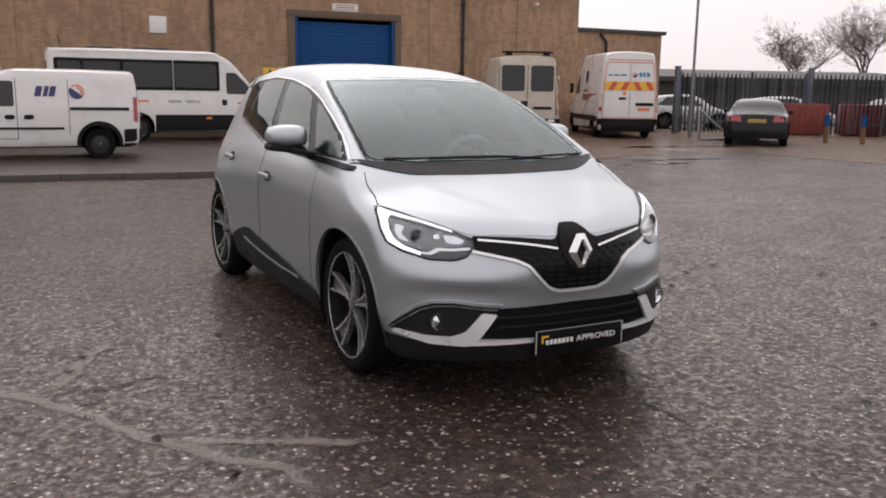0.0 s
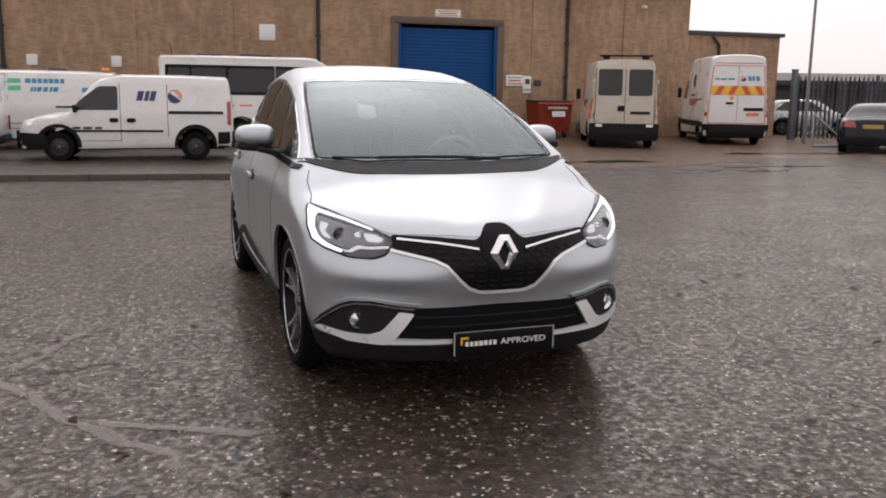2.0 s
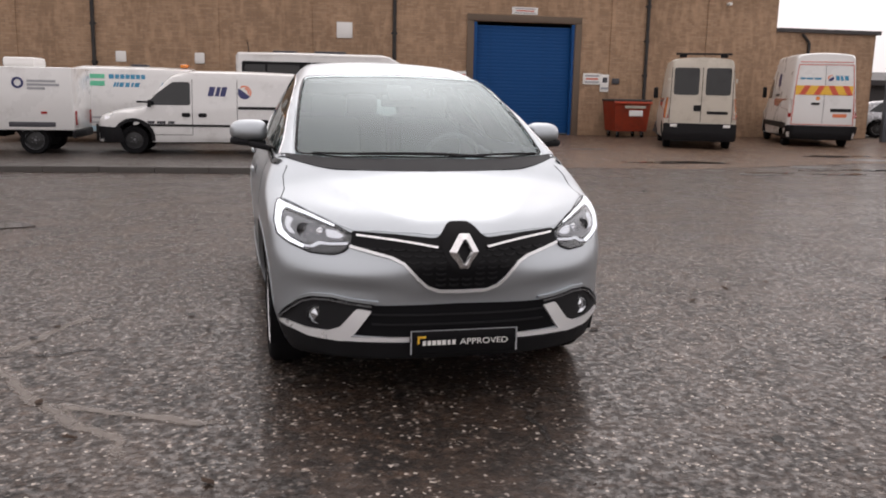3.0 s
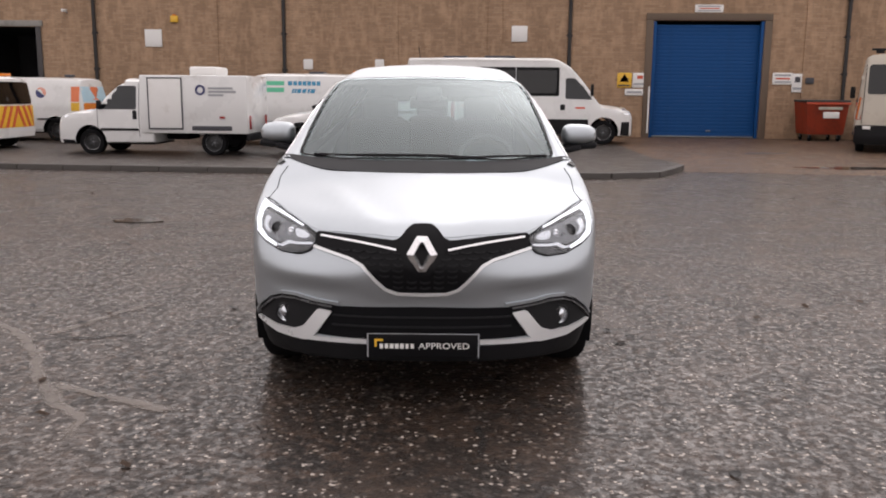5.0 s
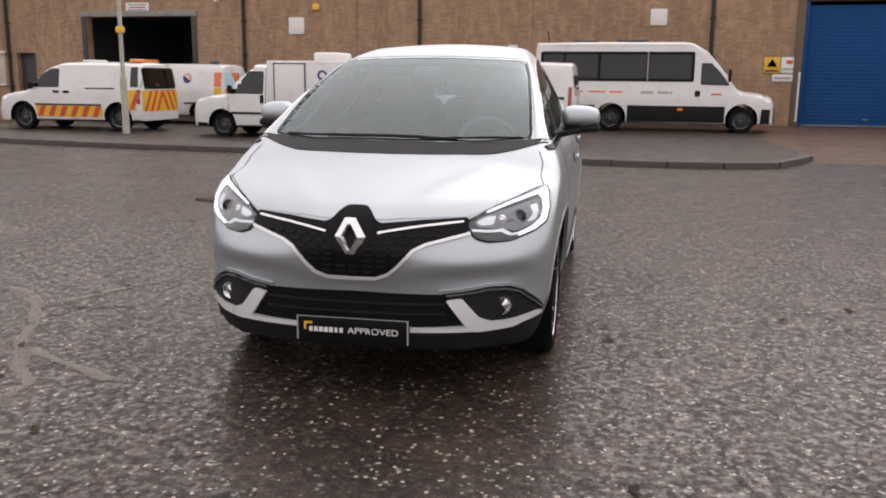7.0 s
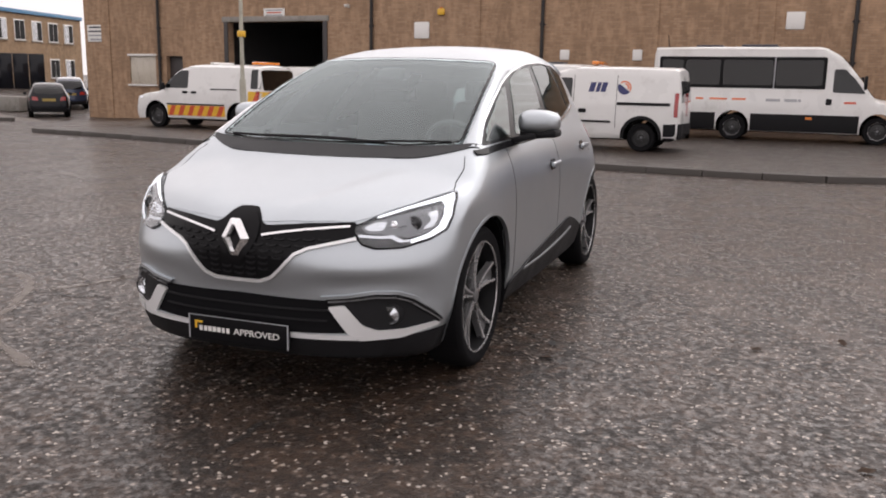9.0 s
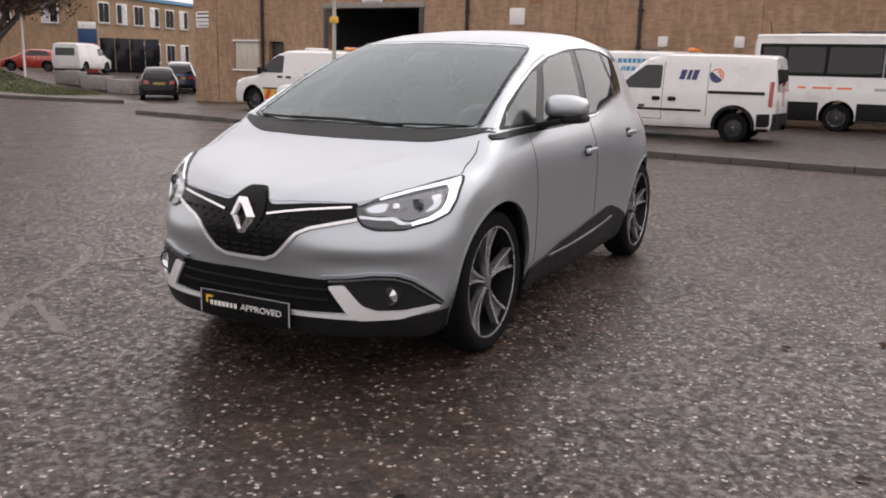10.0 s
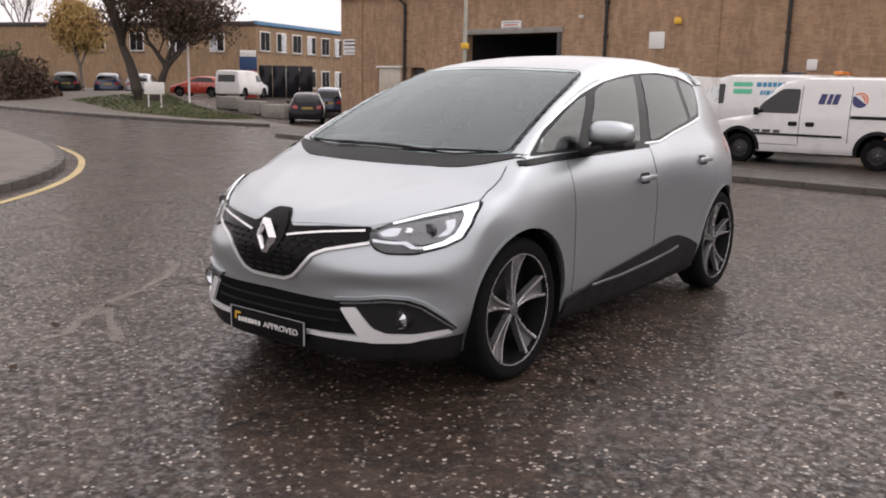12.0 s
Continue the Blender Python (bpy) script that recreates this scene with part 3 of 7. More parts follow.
HERO = Shell(
    top=((-0.9, 0.76), (-0.83, 0.80), (-0.76, 0.848), (-0.6, 0.90), (-0.35, 0.972), (-0.16, 1.03), (-0.06, 1.085), (0.1, 1.168), (0.35, 1.292), (0.6, 1.405), (0.8, 1.487), (0.95, 1.544), (1.2, 1.607), (1.6, 1.657), (2.0, 1.671), (2.5, 1.648), (2.9, 1.604), (3.2, 1.556), (3.5, 1.48)),
    crown=((-0.9, 0.10), (-0.4, 0.10), (0.0, 0.10), (0.5, 0.095), (1.2, 0.105), (2.0, 0.12), (3.5, 0.16)),
    half=((-0.9, 0.79), (-0.5, 0.855), (0.0, 0.880), (0.5, 0.893), (1.5, 0.902), (2.1, 0.888), (2.5, 0.862), (2.8, 0.828), (3.1, 0.775), (3.6, 0.66)),
    tuck=((0.15, 0.10), (0.3, 0.045), (0.42, 0.014), (0.55, 0.008), (0.70, 0.003), (0.80, 0.001), (0.90, 0.008), (0.98, 0.024), (1.06, 0.055), (1.11, 0.082), (1.3, 0.17), (1.5, 0.28), (1.7, 0.42)),
    nose=((0.15, -0.76), (0.23, -0.82), (0.31, -0.848), (0.40, -0.846), (0.48, -0.840), (0.52, -0.844), (0.57, -0.853), (0.62, -0.861), (0.665, -0.865), (0.74, -0.845), (0.82, -0.805), (0.9, -0.72), (1.0, -0.5), (1.7, 0.6)),
    sweep=hero_sweep,
    tail=((0.2, 3.40), (0.35, 3.50), (0.5, 3.52), (0.8, 3.50), (1.0, 3.44), (1.3, 3.30), (1.5, 3.20), (1.7, 3.12)),
    tail_sweep=0.30,
    floor=((-0.9, 0.205), (-0.45, 0.19), (0.4, 0.18), (2.2, 0.18), (3.6, 0.24)),
    soft=0.055,
    bulges=((0.0, 0.58, 0.40, 0.040), (2.734, 0.60, 0.44, 0.068), (-0.75, 0.6, 0.2, -0.02)),
    rise=bonnet_rise,
)


def build_hero(m):
    car = thing("people_carrier", m, "silver metallic people carrier with black grille parked on wet asphalt", "car")
    s = HERO
    # outlines: windscreen from above, side glass from the side
    screen = [(-0.715, 0.085), (-0.45, -0.01), (0, -0.045), (0.45, -0.01), (0.715, 0.085), (0.683, 0.40), (0.632, 0.80), (0.588, 1.05), (0.30, 1.0), (0, 0.985), (-0.30, 1.0), (-0.588, 1.05), (-0.632, 0.80), (-0.683, 0.40)]
    screen = rounded(screen, 0.05)
    front_glass = rounded([(0.74, 1.134), (1.40, 1.136), (1.67, 1.525), (1.45, 1.507), (1.22, 1.475), (1.07, 1.435)], 0.02)
    quarter = rounded([(0.20, 1.122), (0.62, 1.130), (0.93, 1.405), (0.83, 1.386), (0.60, 1.308), (0.36, 1.212)], 0.015)
    rear_glass = rounded([(1.55, 1.138), (1.70, 1.148), (1.94, 1.190), (2.30, 1.242), (2.37, 1.525), (2.1, 1.544), (1.80, 1.536)], 0.02)
    tail_glass = rounded([(2.37, 1.260), (2.55, 1.282), (2.67, 1.37), (2.76, 1.472), (2.46, 1.524)], 0.02)
    dlo = rounded([(0.14, 1.108), (0.70, 1.115), (1.32, 1.120), (1.67, 1.130), (1.93, 1.173), (2.39, 1.235), (2.58, 1.264), (2.71, 1.36), (2.81, 1.478), (2.48, 1.541), (2.08, 1.558), (1.65, 1.539), (1.2, 1.484), (0.85, 1.406), (0.60, 1.324), (0.36, 1.228)], 0.03)
    back_glass = rounded([(-0.56, 1.16), (0.56, 1.16), (0.48, 1.42), (-0.48, 1.42)], 0.06)
    edge_line = [(0.757, 0.0), (0.783, -0.08), (0.782, -0.19), (0.806, -0.28), (0.68, -0.48), (0.555, -0.63), (0.48, -0.69), (0.30, -0.762), (0.15, -0.798), (0.0, -0.80)]
    half_bonnet = [(0, -0.138), (0.48, -0.095)] + edge_line
    bonnet = rounded(half_bonnet + mirrored(half_bonnet)[1:-1], 0.03)
    fwd = rounded([(0.50, 0.36), (1.42, 0.37), (1.49, 0.55), (1.49, 1.108), (0.60, 1.098), (0.46, 1.08), (0.47, 0.80)], 0.03)
    aft = rounded([(1.51, 0.37), (2.16, 0.40), (2.30, 0.62), (2.50, 0.80), (2.56, 1.0), (2.52, 1.235), (2.39, 1.218), (1.93, 1.156), (1.67, 1.115), (1.50, 1.108)], 0.03)
    arches = [(0.0, 0.37, 0.405, 0.55), (2.734, 0.37, 0.405, 0.55)]
    pts, faces = s.skin(-0.95, 3.62, 0.12, 1.72, 170, 44, 44)
    holes = [(grown(screen, -0.006), "T"), (grown(back_glass, -0.03), "B")]
    for o in (front_glass, quarter, rear_glass, tail_glass):
        holes += [(grown(o, -0.012), "L"), (grown(o, -0.012), "R")]
    holes.append((grown(bonnet, -0.045), "T"))
    for o in (fwd, aft):
        holes += [(grown(o, -0.045), "L"), (grown(o, -0.045), "R")]
    cut, kept = cut_skin(s, pts, faces, holes, arches)
    # the bumper's lower edge: black from here down
    edge = np.where(cut[:, 1] < -0.3, np.interp(np.abs(cut[:, 0]), [0.5, 0.56, 0.68, 0.82, 0.86, 0.9], [0.302, 0.302, 0.306, 0.328, 0.325, 0.32]), 0.28)
    near = (np.abs(cut[:, 2] - edge) < 0.021) & (cut[:, 1] < -0.36)
    cut[near, 2] = edge[near]
    low = [f for f in kept if cut[f, 2].mean() < edge[f].mean() - 0.003 and not (0.3 < cut[f, 1].mean() < 2.3 and abs(cut[f, 0].mean()) > 0.7 and cut[f, 2].mean() > 0.262)]
    marked = set(map(tuple, low))
    skin_part("underside", cut, low, BLACK_PLASTIC, car, "black underside")
    skin_part("body", cut, [f for f in kept if tuple(f) not in marked], SILVER, car)
    lining = cut - s.normal(cut) * 0.03
    high = [f for f in kept if lining[f, 2].min() > 0.42 and lining[f, 1].mean() > 0.3]
    skin_part("cabin_lining", lining, high, CABIN, car, "grey cabin lining")
    # windscreen with a black border
    part("windscreen", patch(s, screen, "T", 0.004, 0.0, 0.05), GLASS, car, "clear raked windscreen").visible_shadow = False
    inner = grown(screen, -0.016)
    ring = bmesh.new()
    def divided(line):
        out = []
        for p, q in zip(line, line[1:] + line[:1]):
            out += [(p[0] + (q[0] - p[0]) * k / 10, p[1] + (q[1] - p[1]) * k / 10) for k in range(10)]
        return out

    screen, inner = divided(grown(screen, -0.002)), divided(inner)
    for a, b, c, d in zip(screen, screen[1:] + screen[:1], inner[1:] + inner[:1], inner):
        q = s.drop([a, b, c, d], "T")
        q = q + s.normal(q) * 0.011
        ring.faces.new([ring.verts.new(v) for v in q])
    bmesh.ops.remove_doubles(ring, verts=ring.verts, dist=1e-5)
    part("screen_border", ring, GLOSS_BLACK, car, "black windscreen border")
    part("rear_window", patch(s, back_glass, "B", 0.004, 0.005, 0.08), GLASS, car).visible_shadow = False
    # cowl strip under the windscreen: a curved band that tapers to its ends
    behind = lambda x: -0.140 + 0.138 * (abs(x) / 0.77) ** 2.1
    before = lambda x: -0.040 + 0.128 * (abs(x) / 0.715) ** 2.5
    bm = bmesh.new()
    last = None
    for x in np.linspace(-0.783, 0.783, 51):
        y1 = before(x)
        y0 = max(behind(x), y1 - 0.10 * (1 - 0.76 * (max(0, abs(x) - 0.5) / 0.275) ** 1.5))
        q = s.drop([(x, y0 + (y1 - y0) * u) for u in (0, 0.03, 0.35, 0.7, 0.97, 1)], "T")
        q = q + s.normal(q) * np.array([-0.004, 0.0045, 0.007, 0.007, 0.0095, 0.002])[:, None]
        row = [bm.verts.new(v) for v in q]
        if last:
            for k in range(5):
                bm.faces.new((last[k], row[k], row[k + 1], last[k + 1]))
        last = row
    bmesh.ops.recalc_face_normals(bm, faces=bm.faces)
    part("cowl", bm, COWL_PLASTIC, car, "dark grey plastic cowl strip")
    # bright pillars between windscreen and side glass
    for x, ax in ((1, "L"), (-1, "R")):
        inner_line = line_of(((0.0, 0.722), (0.36, 0.686), (0.82, 0.632), (1.0, 0.590)))
        inner_run = line_of(((0.0, 0.06), (0.36, 0.40), (0.82, 0.80), (1.0, 1.05)))
        outer_y = line_of(((0.0, 0.12), (0.2, 0.36), (0.55, 0.70), (0.8, 0.95), (1.0, 1.20)))
        outer_z = line_of(((0.0, 1.095), (0.2, 1.232), (0.55, 1.364), (0.8, 1.438), (1.0, 1.488)))
        us = np.linspace(0, 1, 29)
        one = s.drop(np.stack([x * inner_line(us), inner_run(us)], 1), "T")
        two = s.drop(np.stack([outer_y(us), outer_z(us)], 1), ax)
        bm = bmesh.new()
        last = None
        for p, q in zip(one, two):
            mid = np.array([p + (q - p) * k / 6 for k in range(7)])
            for _ in range(4):
                mid = mid - s.normal(mid) * s.field(mid)[:, None]
            mid = mid + s.normal(mid) * np.array([-0.002, 0.005, 0.006, 0.006, 0.006, 0.005, -0.002])[:, None]
            row = [bm.verts.new(v) for v in mid]
            if last:
                for k in range(6):
                    bm.faces.new((last[k], row[k], row[k + 1], last[k + 1]))
            last = row
        bmesh.ops.recalc_face_normals(bm, faces=bm.faces)
        part("front_pillar", bm, SILVER, car)
    # bonnet with its shut line
    for x in (-1, 1):
        part("shut_line", ribbon(s, [(x * a, b) for a, b in ((0.758, 0.005), (0.785, -0.08), (0.784, -0.19), (0.808, -0.285), (0.68, -0.482), (0.557, -0.632), (0.49, -0.69))], "T", 0.0045, 0.0015, 0.003), SEAM, car)
    part("bonnet", patch(s, grown(bonnet, -0.0035), "T", 0.0025, 0.012, 0.045), SILVER, car)
    # wipers, parked low on the glass
    for x0, x1, rise, r in ((-0.62, 0.33, 0.035, 0.0085), (0.16, 0.66, 0.028, 0.006)):
        xs = np.linspace(x0, x1, 13)
        q = s.drop([(v, -0.040 + 0.128 * (abs(v) / 0.715) ** 2.5 + rise * (0.5 + 0.5 * math.sin(math.pi * k / 12))) for k, v in enumerate(xs)], "T")
        q = q + s.normal(q) * 0.016
        bm = bmesh.new()
        for k in range(12):
            tube(q[k], q[k + 1], r * (1 if 2 < k < 10 else 0.7), sides=6, bm=bm)
        part("wiper", bm, BLACK_PLASTIC, car)
    # front: grille
    grille = [(0, 0.556), (0.112, 0.558), (0.165, 0.577), (0.206, 0.612), (0.272, 0.682), (0.33, 0.708), (0.50, 0.747), (0.505, 0.79), (0.497, 0.812), (0.31, 0.806), (0.128, 0.791), (0.102, 0.802), (0.072, 0.838), (0.045, 0.856), (0, 0.858)]
    full = rounded(grille + mirrored(grille)[1:-1], 0.01, 2)
    part("grille", patch(s, full, "F", 0.006, 0.02, 0.03), GLOSS_BLACK, car, "gloss black upper grille")
    for row in range(7):
        z = 0.585 + row * 0.026
        half = float(np.interp(z, [0.575, 0.612, 0.68, 0.708, 0.745], [0.13, 0.185, 0.25, 0.31, 0.46]))
        count = int(half * 2 / 0.062)
        for k in range(count):
            x = (k - (count - 1) / 2 + (0.25 if row % 2 else -0.25)) * 0.062
            if abs(x) < 0.075 and z > 0.63:
                continue
            part("grille_mesh_bar", ribbon(s, [(x - 0.024, z), (x - 0.008, z - 0.006), (x + 0.008, z - 0.006), (x + 0.024, z)], "F", 0.009, 0.013, 0.008), BLACK_PLASTIC, car)
    under = [(0.51, 0.743), (0.33, 0.702), (0.275, 0.677), (0.21, 0.608), (0.168, 0.571), (0.113, 0.551), (0, 0.549)]
    part("grille_surround", ribbon(s, under + [(-x, z) for x, z in reversed(under[:-1])], "F", 0.016, 0.014, 0.015), SATIN, car, "bright silver grille outline")
    for x in (-1, 1):
        part("grille_strip", ribbon(s, [(x * 0.118, 0.750), (x * 0.21, 0.766), (x * 0.303, 0.779), (x * 0.40, 0.788), (x * 0.478, 0.794)], "F", 0.012, 0.014, 0.012), BADGE_METAL, car, "chrome grille strip")
    # lozenge badge on a black housing
    lozenge = [(-0.024, 0.822), (0.024, 0.822), (0.071, 0.737), (0.024, 0.652), (-0.024, 0.652), (-0.071, 0.737)]
    hole = [(-0.001, 0.789), (0.001, 0.789), (0.029, 0.737), (0.001, 0.686), (-0.001, 0.686), (-0.029, 0.737)]
    part("badge_housing", patch(s, rounded([(-0.045, 0.85), (0.045, 0.85), (0.095, 0.80), (0.105, 0.75), (0.085, 0.70), (0.036, 0.635), (-0.036, 0.635), (-0.085, 0.70), (-0.105, 0.75), (-0.095, 0.80)], 0.02), "F", 0.014, 0.02, 0.03), GLOSS_BLACK, car)
    bm = bmesh.new()
    yb = float(s.drop([(0, 0.737)], "F")[0][1])
    for i in range(6):
        a, b = lozenge[i], lozenge[(i + 1) % 6]
        c, d = hole[(i + 1) % 6], hole[i]
        ma, mb = (a[0] * 0.25 + d[0] * 0.75, a[1] * 0.25 + d[1] * 0.75), (b[0] * 0.25 + c[0] * 0.75, b[1] * 0.25 + c[1] * 0.75)
        lean = lambda p: yb + 0.09 * (p[1] - 0.737) - 0.02
        va, vb, vma, vmb, vc, vd = [bm.verts.new((p[0], lean(p) - e, p[1])) for p, e in ((a, 0), (b, 0), (ma, 0.02), (mb, 0.02), (c, 0), (d, 0))]
        bm.faces.new((va, vb, vmb, vma))
        bm.faces.new((vma, vmb, vc, vd))
    bmesh.ops.remove_doubles(bm, verts=bm.verts, dist=1e-5)
    bmesh.ops.recalc_face_normals(bm, faces=bm.faces)
    bmesh.ops.solidify(bm, geom=bm.faces[:], thickness=0.012)
    part("badge", bm, BADGE_METAL, car, "chrome lozenge badge", smooth=False)
    # lower intake, bright bar, fog corners
    mouth = [(0.425, 0.478), (0.47, 0.41), (0.525, 0.335)]
    part("lower_intake", patch(s, rounded([(0, 0.486)] + mouth + [(0, 0.325)] + mirrored(mouth), 0.012), "F", 0.004, 0.02, 0.04), SEAM, car, "matt black lower intake")
    for z in (0.39, 0.435):
        part("intake_slat", ribbon(s, [(-0.42, z), (0, z), (0.42, z)], "F", 0.010, 0.010, 0.008), BLACK_PLASTIC, car)
    part("bumper_strip", ribbon(s, [(-0.56, 0.314), (-0.3, 0.319), (0, 0.321), (0.3, 0.319), (0.56, 0.314)], "F", 0.022, 0.017, 0.014), SATIN, car, "silver lower bumper strip")
    part("lower_lip", patch(s, rounded([(-0.62, 0.225), (0.62, 0.225), (0.66, 0.300), (-0.66, 0.300)], 0.015), "F", 0.011, 0.02, 0.06), BLACK_PLASTIC, car, "black lower bumper lip")
    for x in (1, -1):
        flip = (lambda o: o) if x > 0 else mirrored
        recess = rounded([(0.40, 0.486), (0.50, 0.494), (0.60, 0.507), (0.68, 0.502), (0.735, 0.478), (0.80, 0.42), (0.838, 0.365), (0.80, 0.345), (0.70, 0.32), (0.555, 0.33), (0.47, 0.43)], 0.015)
        part("fog_recess", patch(s, flip(recess), "F", 0.004, 0.02, 0.03), BLACK_PLASTIC, car, "black fog lamp recess")
        tick = rounded([(0.418, 0.452), (0.486, 0.460), (0.560, 0.368), (0.615, 0.345), (0.714, 0.346), (0.815, 0.366), (0.822, 0.350), (0.70, 0.308), (0.545, 0.302), (0.50, 0.335)], 0.012)
        part("bumper_blade", patch(s, flip(tick), "F", 0.016, 0.018, 0.03), SATIN, car, "satin silver bumper blade")
        # the gloss brow's highlight, laid on as a thin grey ribbon
        brow = [(0.42, 0.474), (0.50, 0.481), (0.60, 0.494), (0.675, 0.489), (0.728, 0.466), (0.79, 0.41), (0.826, 0.366)]
        part("fog_brow", ribbon(s, [(x * a, b) for a, b in brow], "F", 0.007, 0.016, 0.014), LAMP_MID, car, "grey line painted as the highlight on the fog lamp brow")
        lip = [(0.39, 0.491), (0.50, 0.500), (0.60, 0.514), (0.685, 0.509), (0.742, 0.484), (0.802, 0.428), (0.832, 0.380)]
        part("recess_lip", ribbon(s, [(x * a, b) for a, b in lip], "F", 0.016, 0.014, 0.018), SILVER, car)
        c = s.drop([(x * 0.662, 0.412)], "F")[0]
        lamp = part("fog_lamp", lathe([(0.03, 0.050), (-0.012, 0.050), (-0.014, 0.044), (-0.004, 0.042)], 28, "y"), BLACK_PLASTIC, car, "round clear fog lamp", pose(*(c + np.array([0, 0.004, 0]))))
        part("reflector", lathe([(-0.010, 0.042), (0.002, 0.030), (-0.004, 0.016), (-0.010, 0.001)], 24, "y"), LAMP_WHITE, lamp)
        part("lens", lathe([(-0.013, 0.042), (-0.018, 0.028), (-0.020, 0.001)], 24, "y"), LENS, lamp)
        # headlamp
        shape = rounded([(0.492, 0.792), (0.503, 0.750), (0.537, 0.716), (0.590, 0.698), (0.69, 0.699), (0.785, 0.730), (0.838, 0.768), (0.850, 0.83), (0.838, 0.90), (0.820, 0.926), (0.795, 0.912), (0.68, 0.877), (0.557, 0.831)], 0.012)
        lampset = part("headlamp", patch(s, flip(shape), "F", 0.003, 0.03, 0.015), GLOSS_BLACK, car, "clear headlamp with bright running light")
        part("lamp_shroud", patch(s, flip(grown(shape, -0.008)), "F", 0.005, 0.003, 0.015), LAMP_DARK, lampset)
        part("lamp_interior", patch(s, flip(rounded([(0.520, 0.790), (0.545, 0.764), (0.64, 0.758), (0.70, 0.742), (0.775, 0.764), (0.806, 0.80), (0.800, 0.875), (0.68, 0.842), (0.56, 0.812)], 0.012)), "F", 0.007, 0.004, 0.015), LAMP_MID, lampset)
        part("reflector", patch(s, flip(rounded([(0.530, 0.788), (0.555, 0.772), (0.605, 0.775), (0.615, 0.812), (0.57, 0.808)], 0.012)), "F", 0.009, 0.003, 0.012), LAMP_WHITE, lampset)
        part("reflector", patch(s, flip(rounded([(0.745, 0.775), (0.782, 0.785), (0.795, 0.815), (0.785, 0.852), (0.752, 0.842), (0.772, 0.812)], 0.010)), "F", 0.009, 0.003, 0.012), LAMP_WHITE, lampset)
        part("chrome_step", patch(s, flip(rounded([(0.513, 0.760), (0.60, 0.752), (0.645, 0.756), (0.685, 0.732), (0.74, 0.738), (0.705, 0.724), (0.672, 0.722), (0.635, 0.742), (0.60, 0.740), (0.52, 0.748)], 0.005)), "F", 0.011, 0.005, 0.012), LAMP_WHITE, lampset)
        glow = rounded([(0.715, 0.718), (0.782, 0.742), (0.826, 0.774), (0.838, 0.83), (0.828, 0.895), (0.815, 0.914), (0.79, 0.902), (0.68, 0.868), (0.57, 0.829), (0.575, 0.823), (0.68, 0.858), (0.785, 0.886), (0.804, 0.868), (0.811, 0.83), (0.803, 0.79), (0.77, 0.758), (0.71, 0.732)], 0.004)
        part("running_light", patch(s, flip(glow), "F", 0.012, 0.004, 0.010), LAMP_GLOW, lampset, "white glowing running light")
        for lx, lz, lr in ((0.715, 0.803, 0.033), (0.640, 0.796, 0.022)):
            c = s.drop([(x * lx, lz)], "F")[0]
            part("projector", lathe([(0.01, lr), (-0.010, lr), (-0.014, lr * 0.86), (-0.008, lr * 0.78), (-0.016, lr * 0.4), (-0.019, 0.001)], 24, "y"), LAMP_WHITE if lr < 0.03 else LAMP_DARK, lampset, "", pose(*c))
        part("lens", patch(s, flip(grown(shape, -0.004)), "F", 0.016, 0.003, 0.015), LENS, lampset).visible_shadow = False
    # number plate carrier with a dealer's plate
    py = float(s.drop([(0, 0.305)], "F")[0][1]) - 0.026
    plate = part("dealer_plate", box((0.525, 0.012, 0.114), (0.008, py, 0.312), 0.003), GLOSS_BLACK, car, "black dealer plate with yellow mark and pale lettering")
    bm = bmesh.new()
    for x0, z0, w, h in ((-0.249, 0.312, 0.006, 0.112), (0.265, 0.312, 0.006, 0.112), (0.008, 0.367, 0.52, 0.003)):
        box((w, 0.003, h), (x0, py - 0.0072, z0), bm=bm)
    part("plate_border", bm, GREY_PRINT, plate)
    bm = bmesh.new()
    box((0.040, 0.003, 0.010), (-0.198, py - 0.0075, 0.337), bm=bm)
    box((0.010, 0.003, 0.034), (-0.213, py - 0.0076, 0.322), bm=bm)
    part("yellow_mark", bm, YELLOW, plate)
    bm = bmesh.new()
    for k, w in enumerate((0.016, 0.016, 0.018, 0.018, 0.018, 0.013, 0.015)):
        box((w, 0.003, 0.022), (-0.186 + k * 0.0238, py - 0.0075, 0.308), bm=bm)
    part("name_bars", bm, SIGN_WHITE, plate)
    lettering("APPROVED", 0.032, (0.105, py - 0.0075, 0.308), SIGN_WHITE, plate, 0.235)
    # side panels, both flanks
    for x, ax in ((1, "L"), (-1, "R")):
        for o in (fwd, aft):
            part("door_seam", ribbon(s, o, ax, 0.002, 0.001, 0.003, True), SHUT_GAP, car)
            door = part("door", patch(s, grown(o, -0.003), ax, 0.002, 0.012, 0.07), SILVER, car)
            hy, hz = (1.335, 0.925) if o is fwd else (2.32, 0.982)
            c = s.drop([(hy, hz)], ax)[0]
            grip = part("door_handle", box((0.022, 0.21, 0.034), (c[0] + x * 0.026, hy, hz), 0.011), SILVER, door, "silver door handle")
            # the handle hollow's shade, put on as a dark flat patch
            part("handle_cup", patch(s, rounded([(hy - 0.07, hz - 0.035), (hy + 0.06, hz - 0.035), (hy + 0.06, hz + 0.03), (hy - 0.07, hz + 0.03)], 0.025), ax, 0.0035, 0.004, 0.03), LAMP_DARK, door, "dark patch painted as shade behind the handle")
        part("window_frame", patch(s, dlo, ax, 0.002, 0.006, 0.05), GLOSS_BLACK, car)
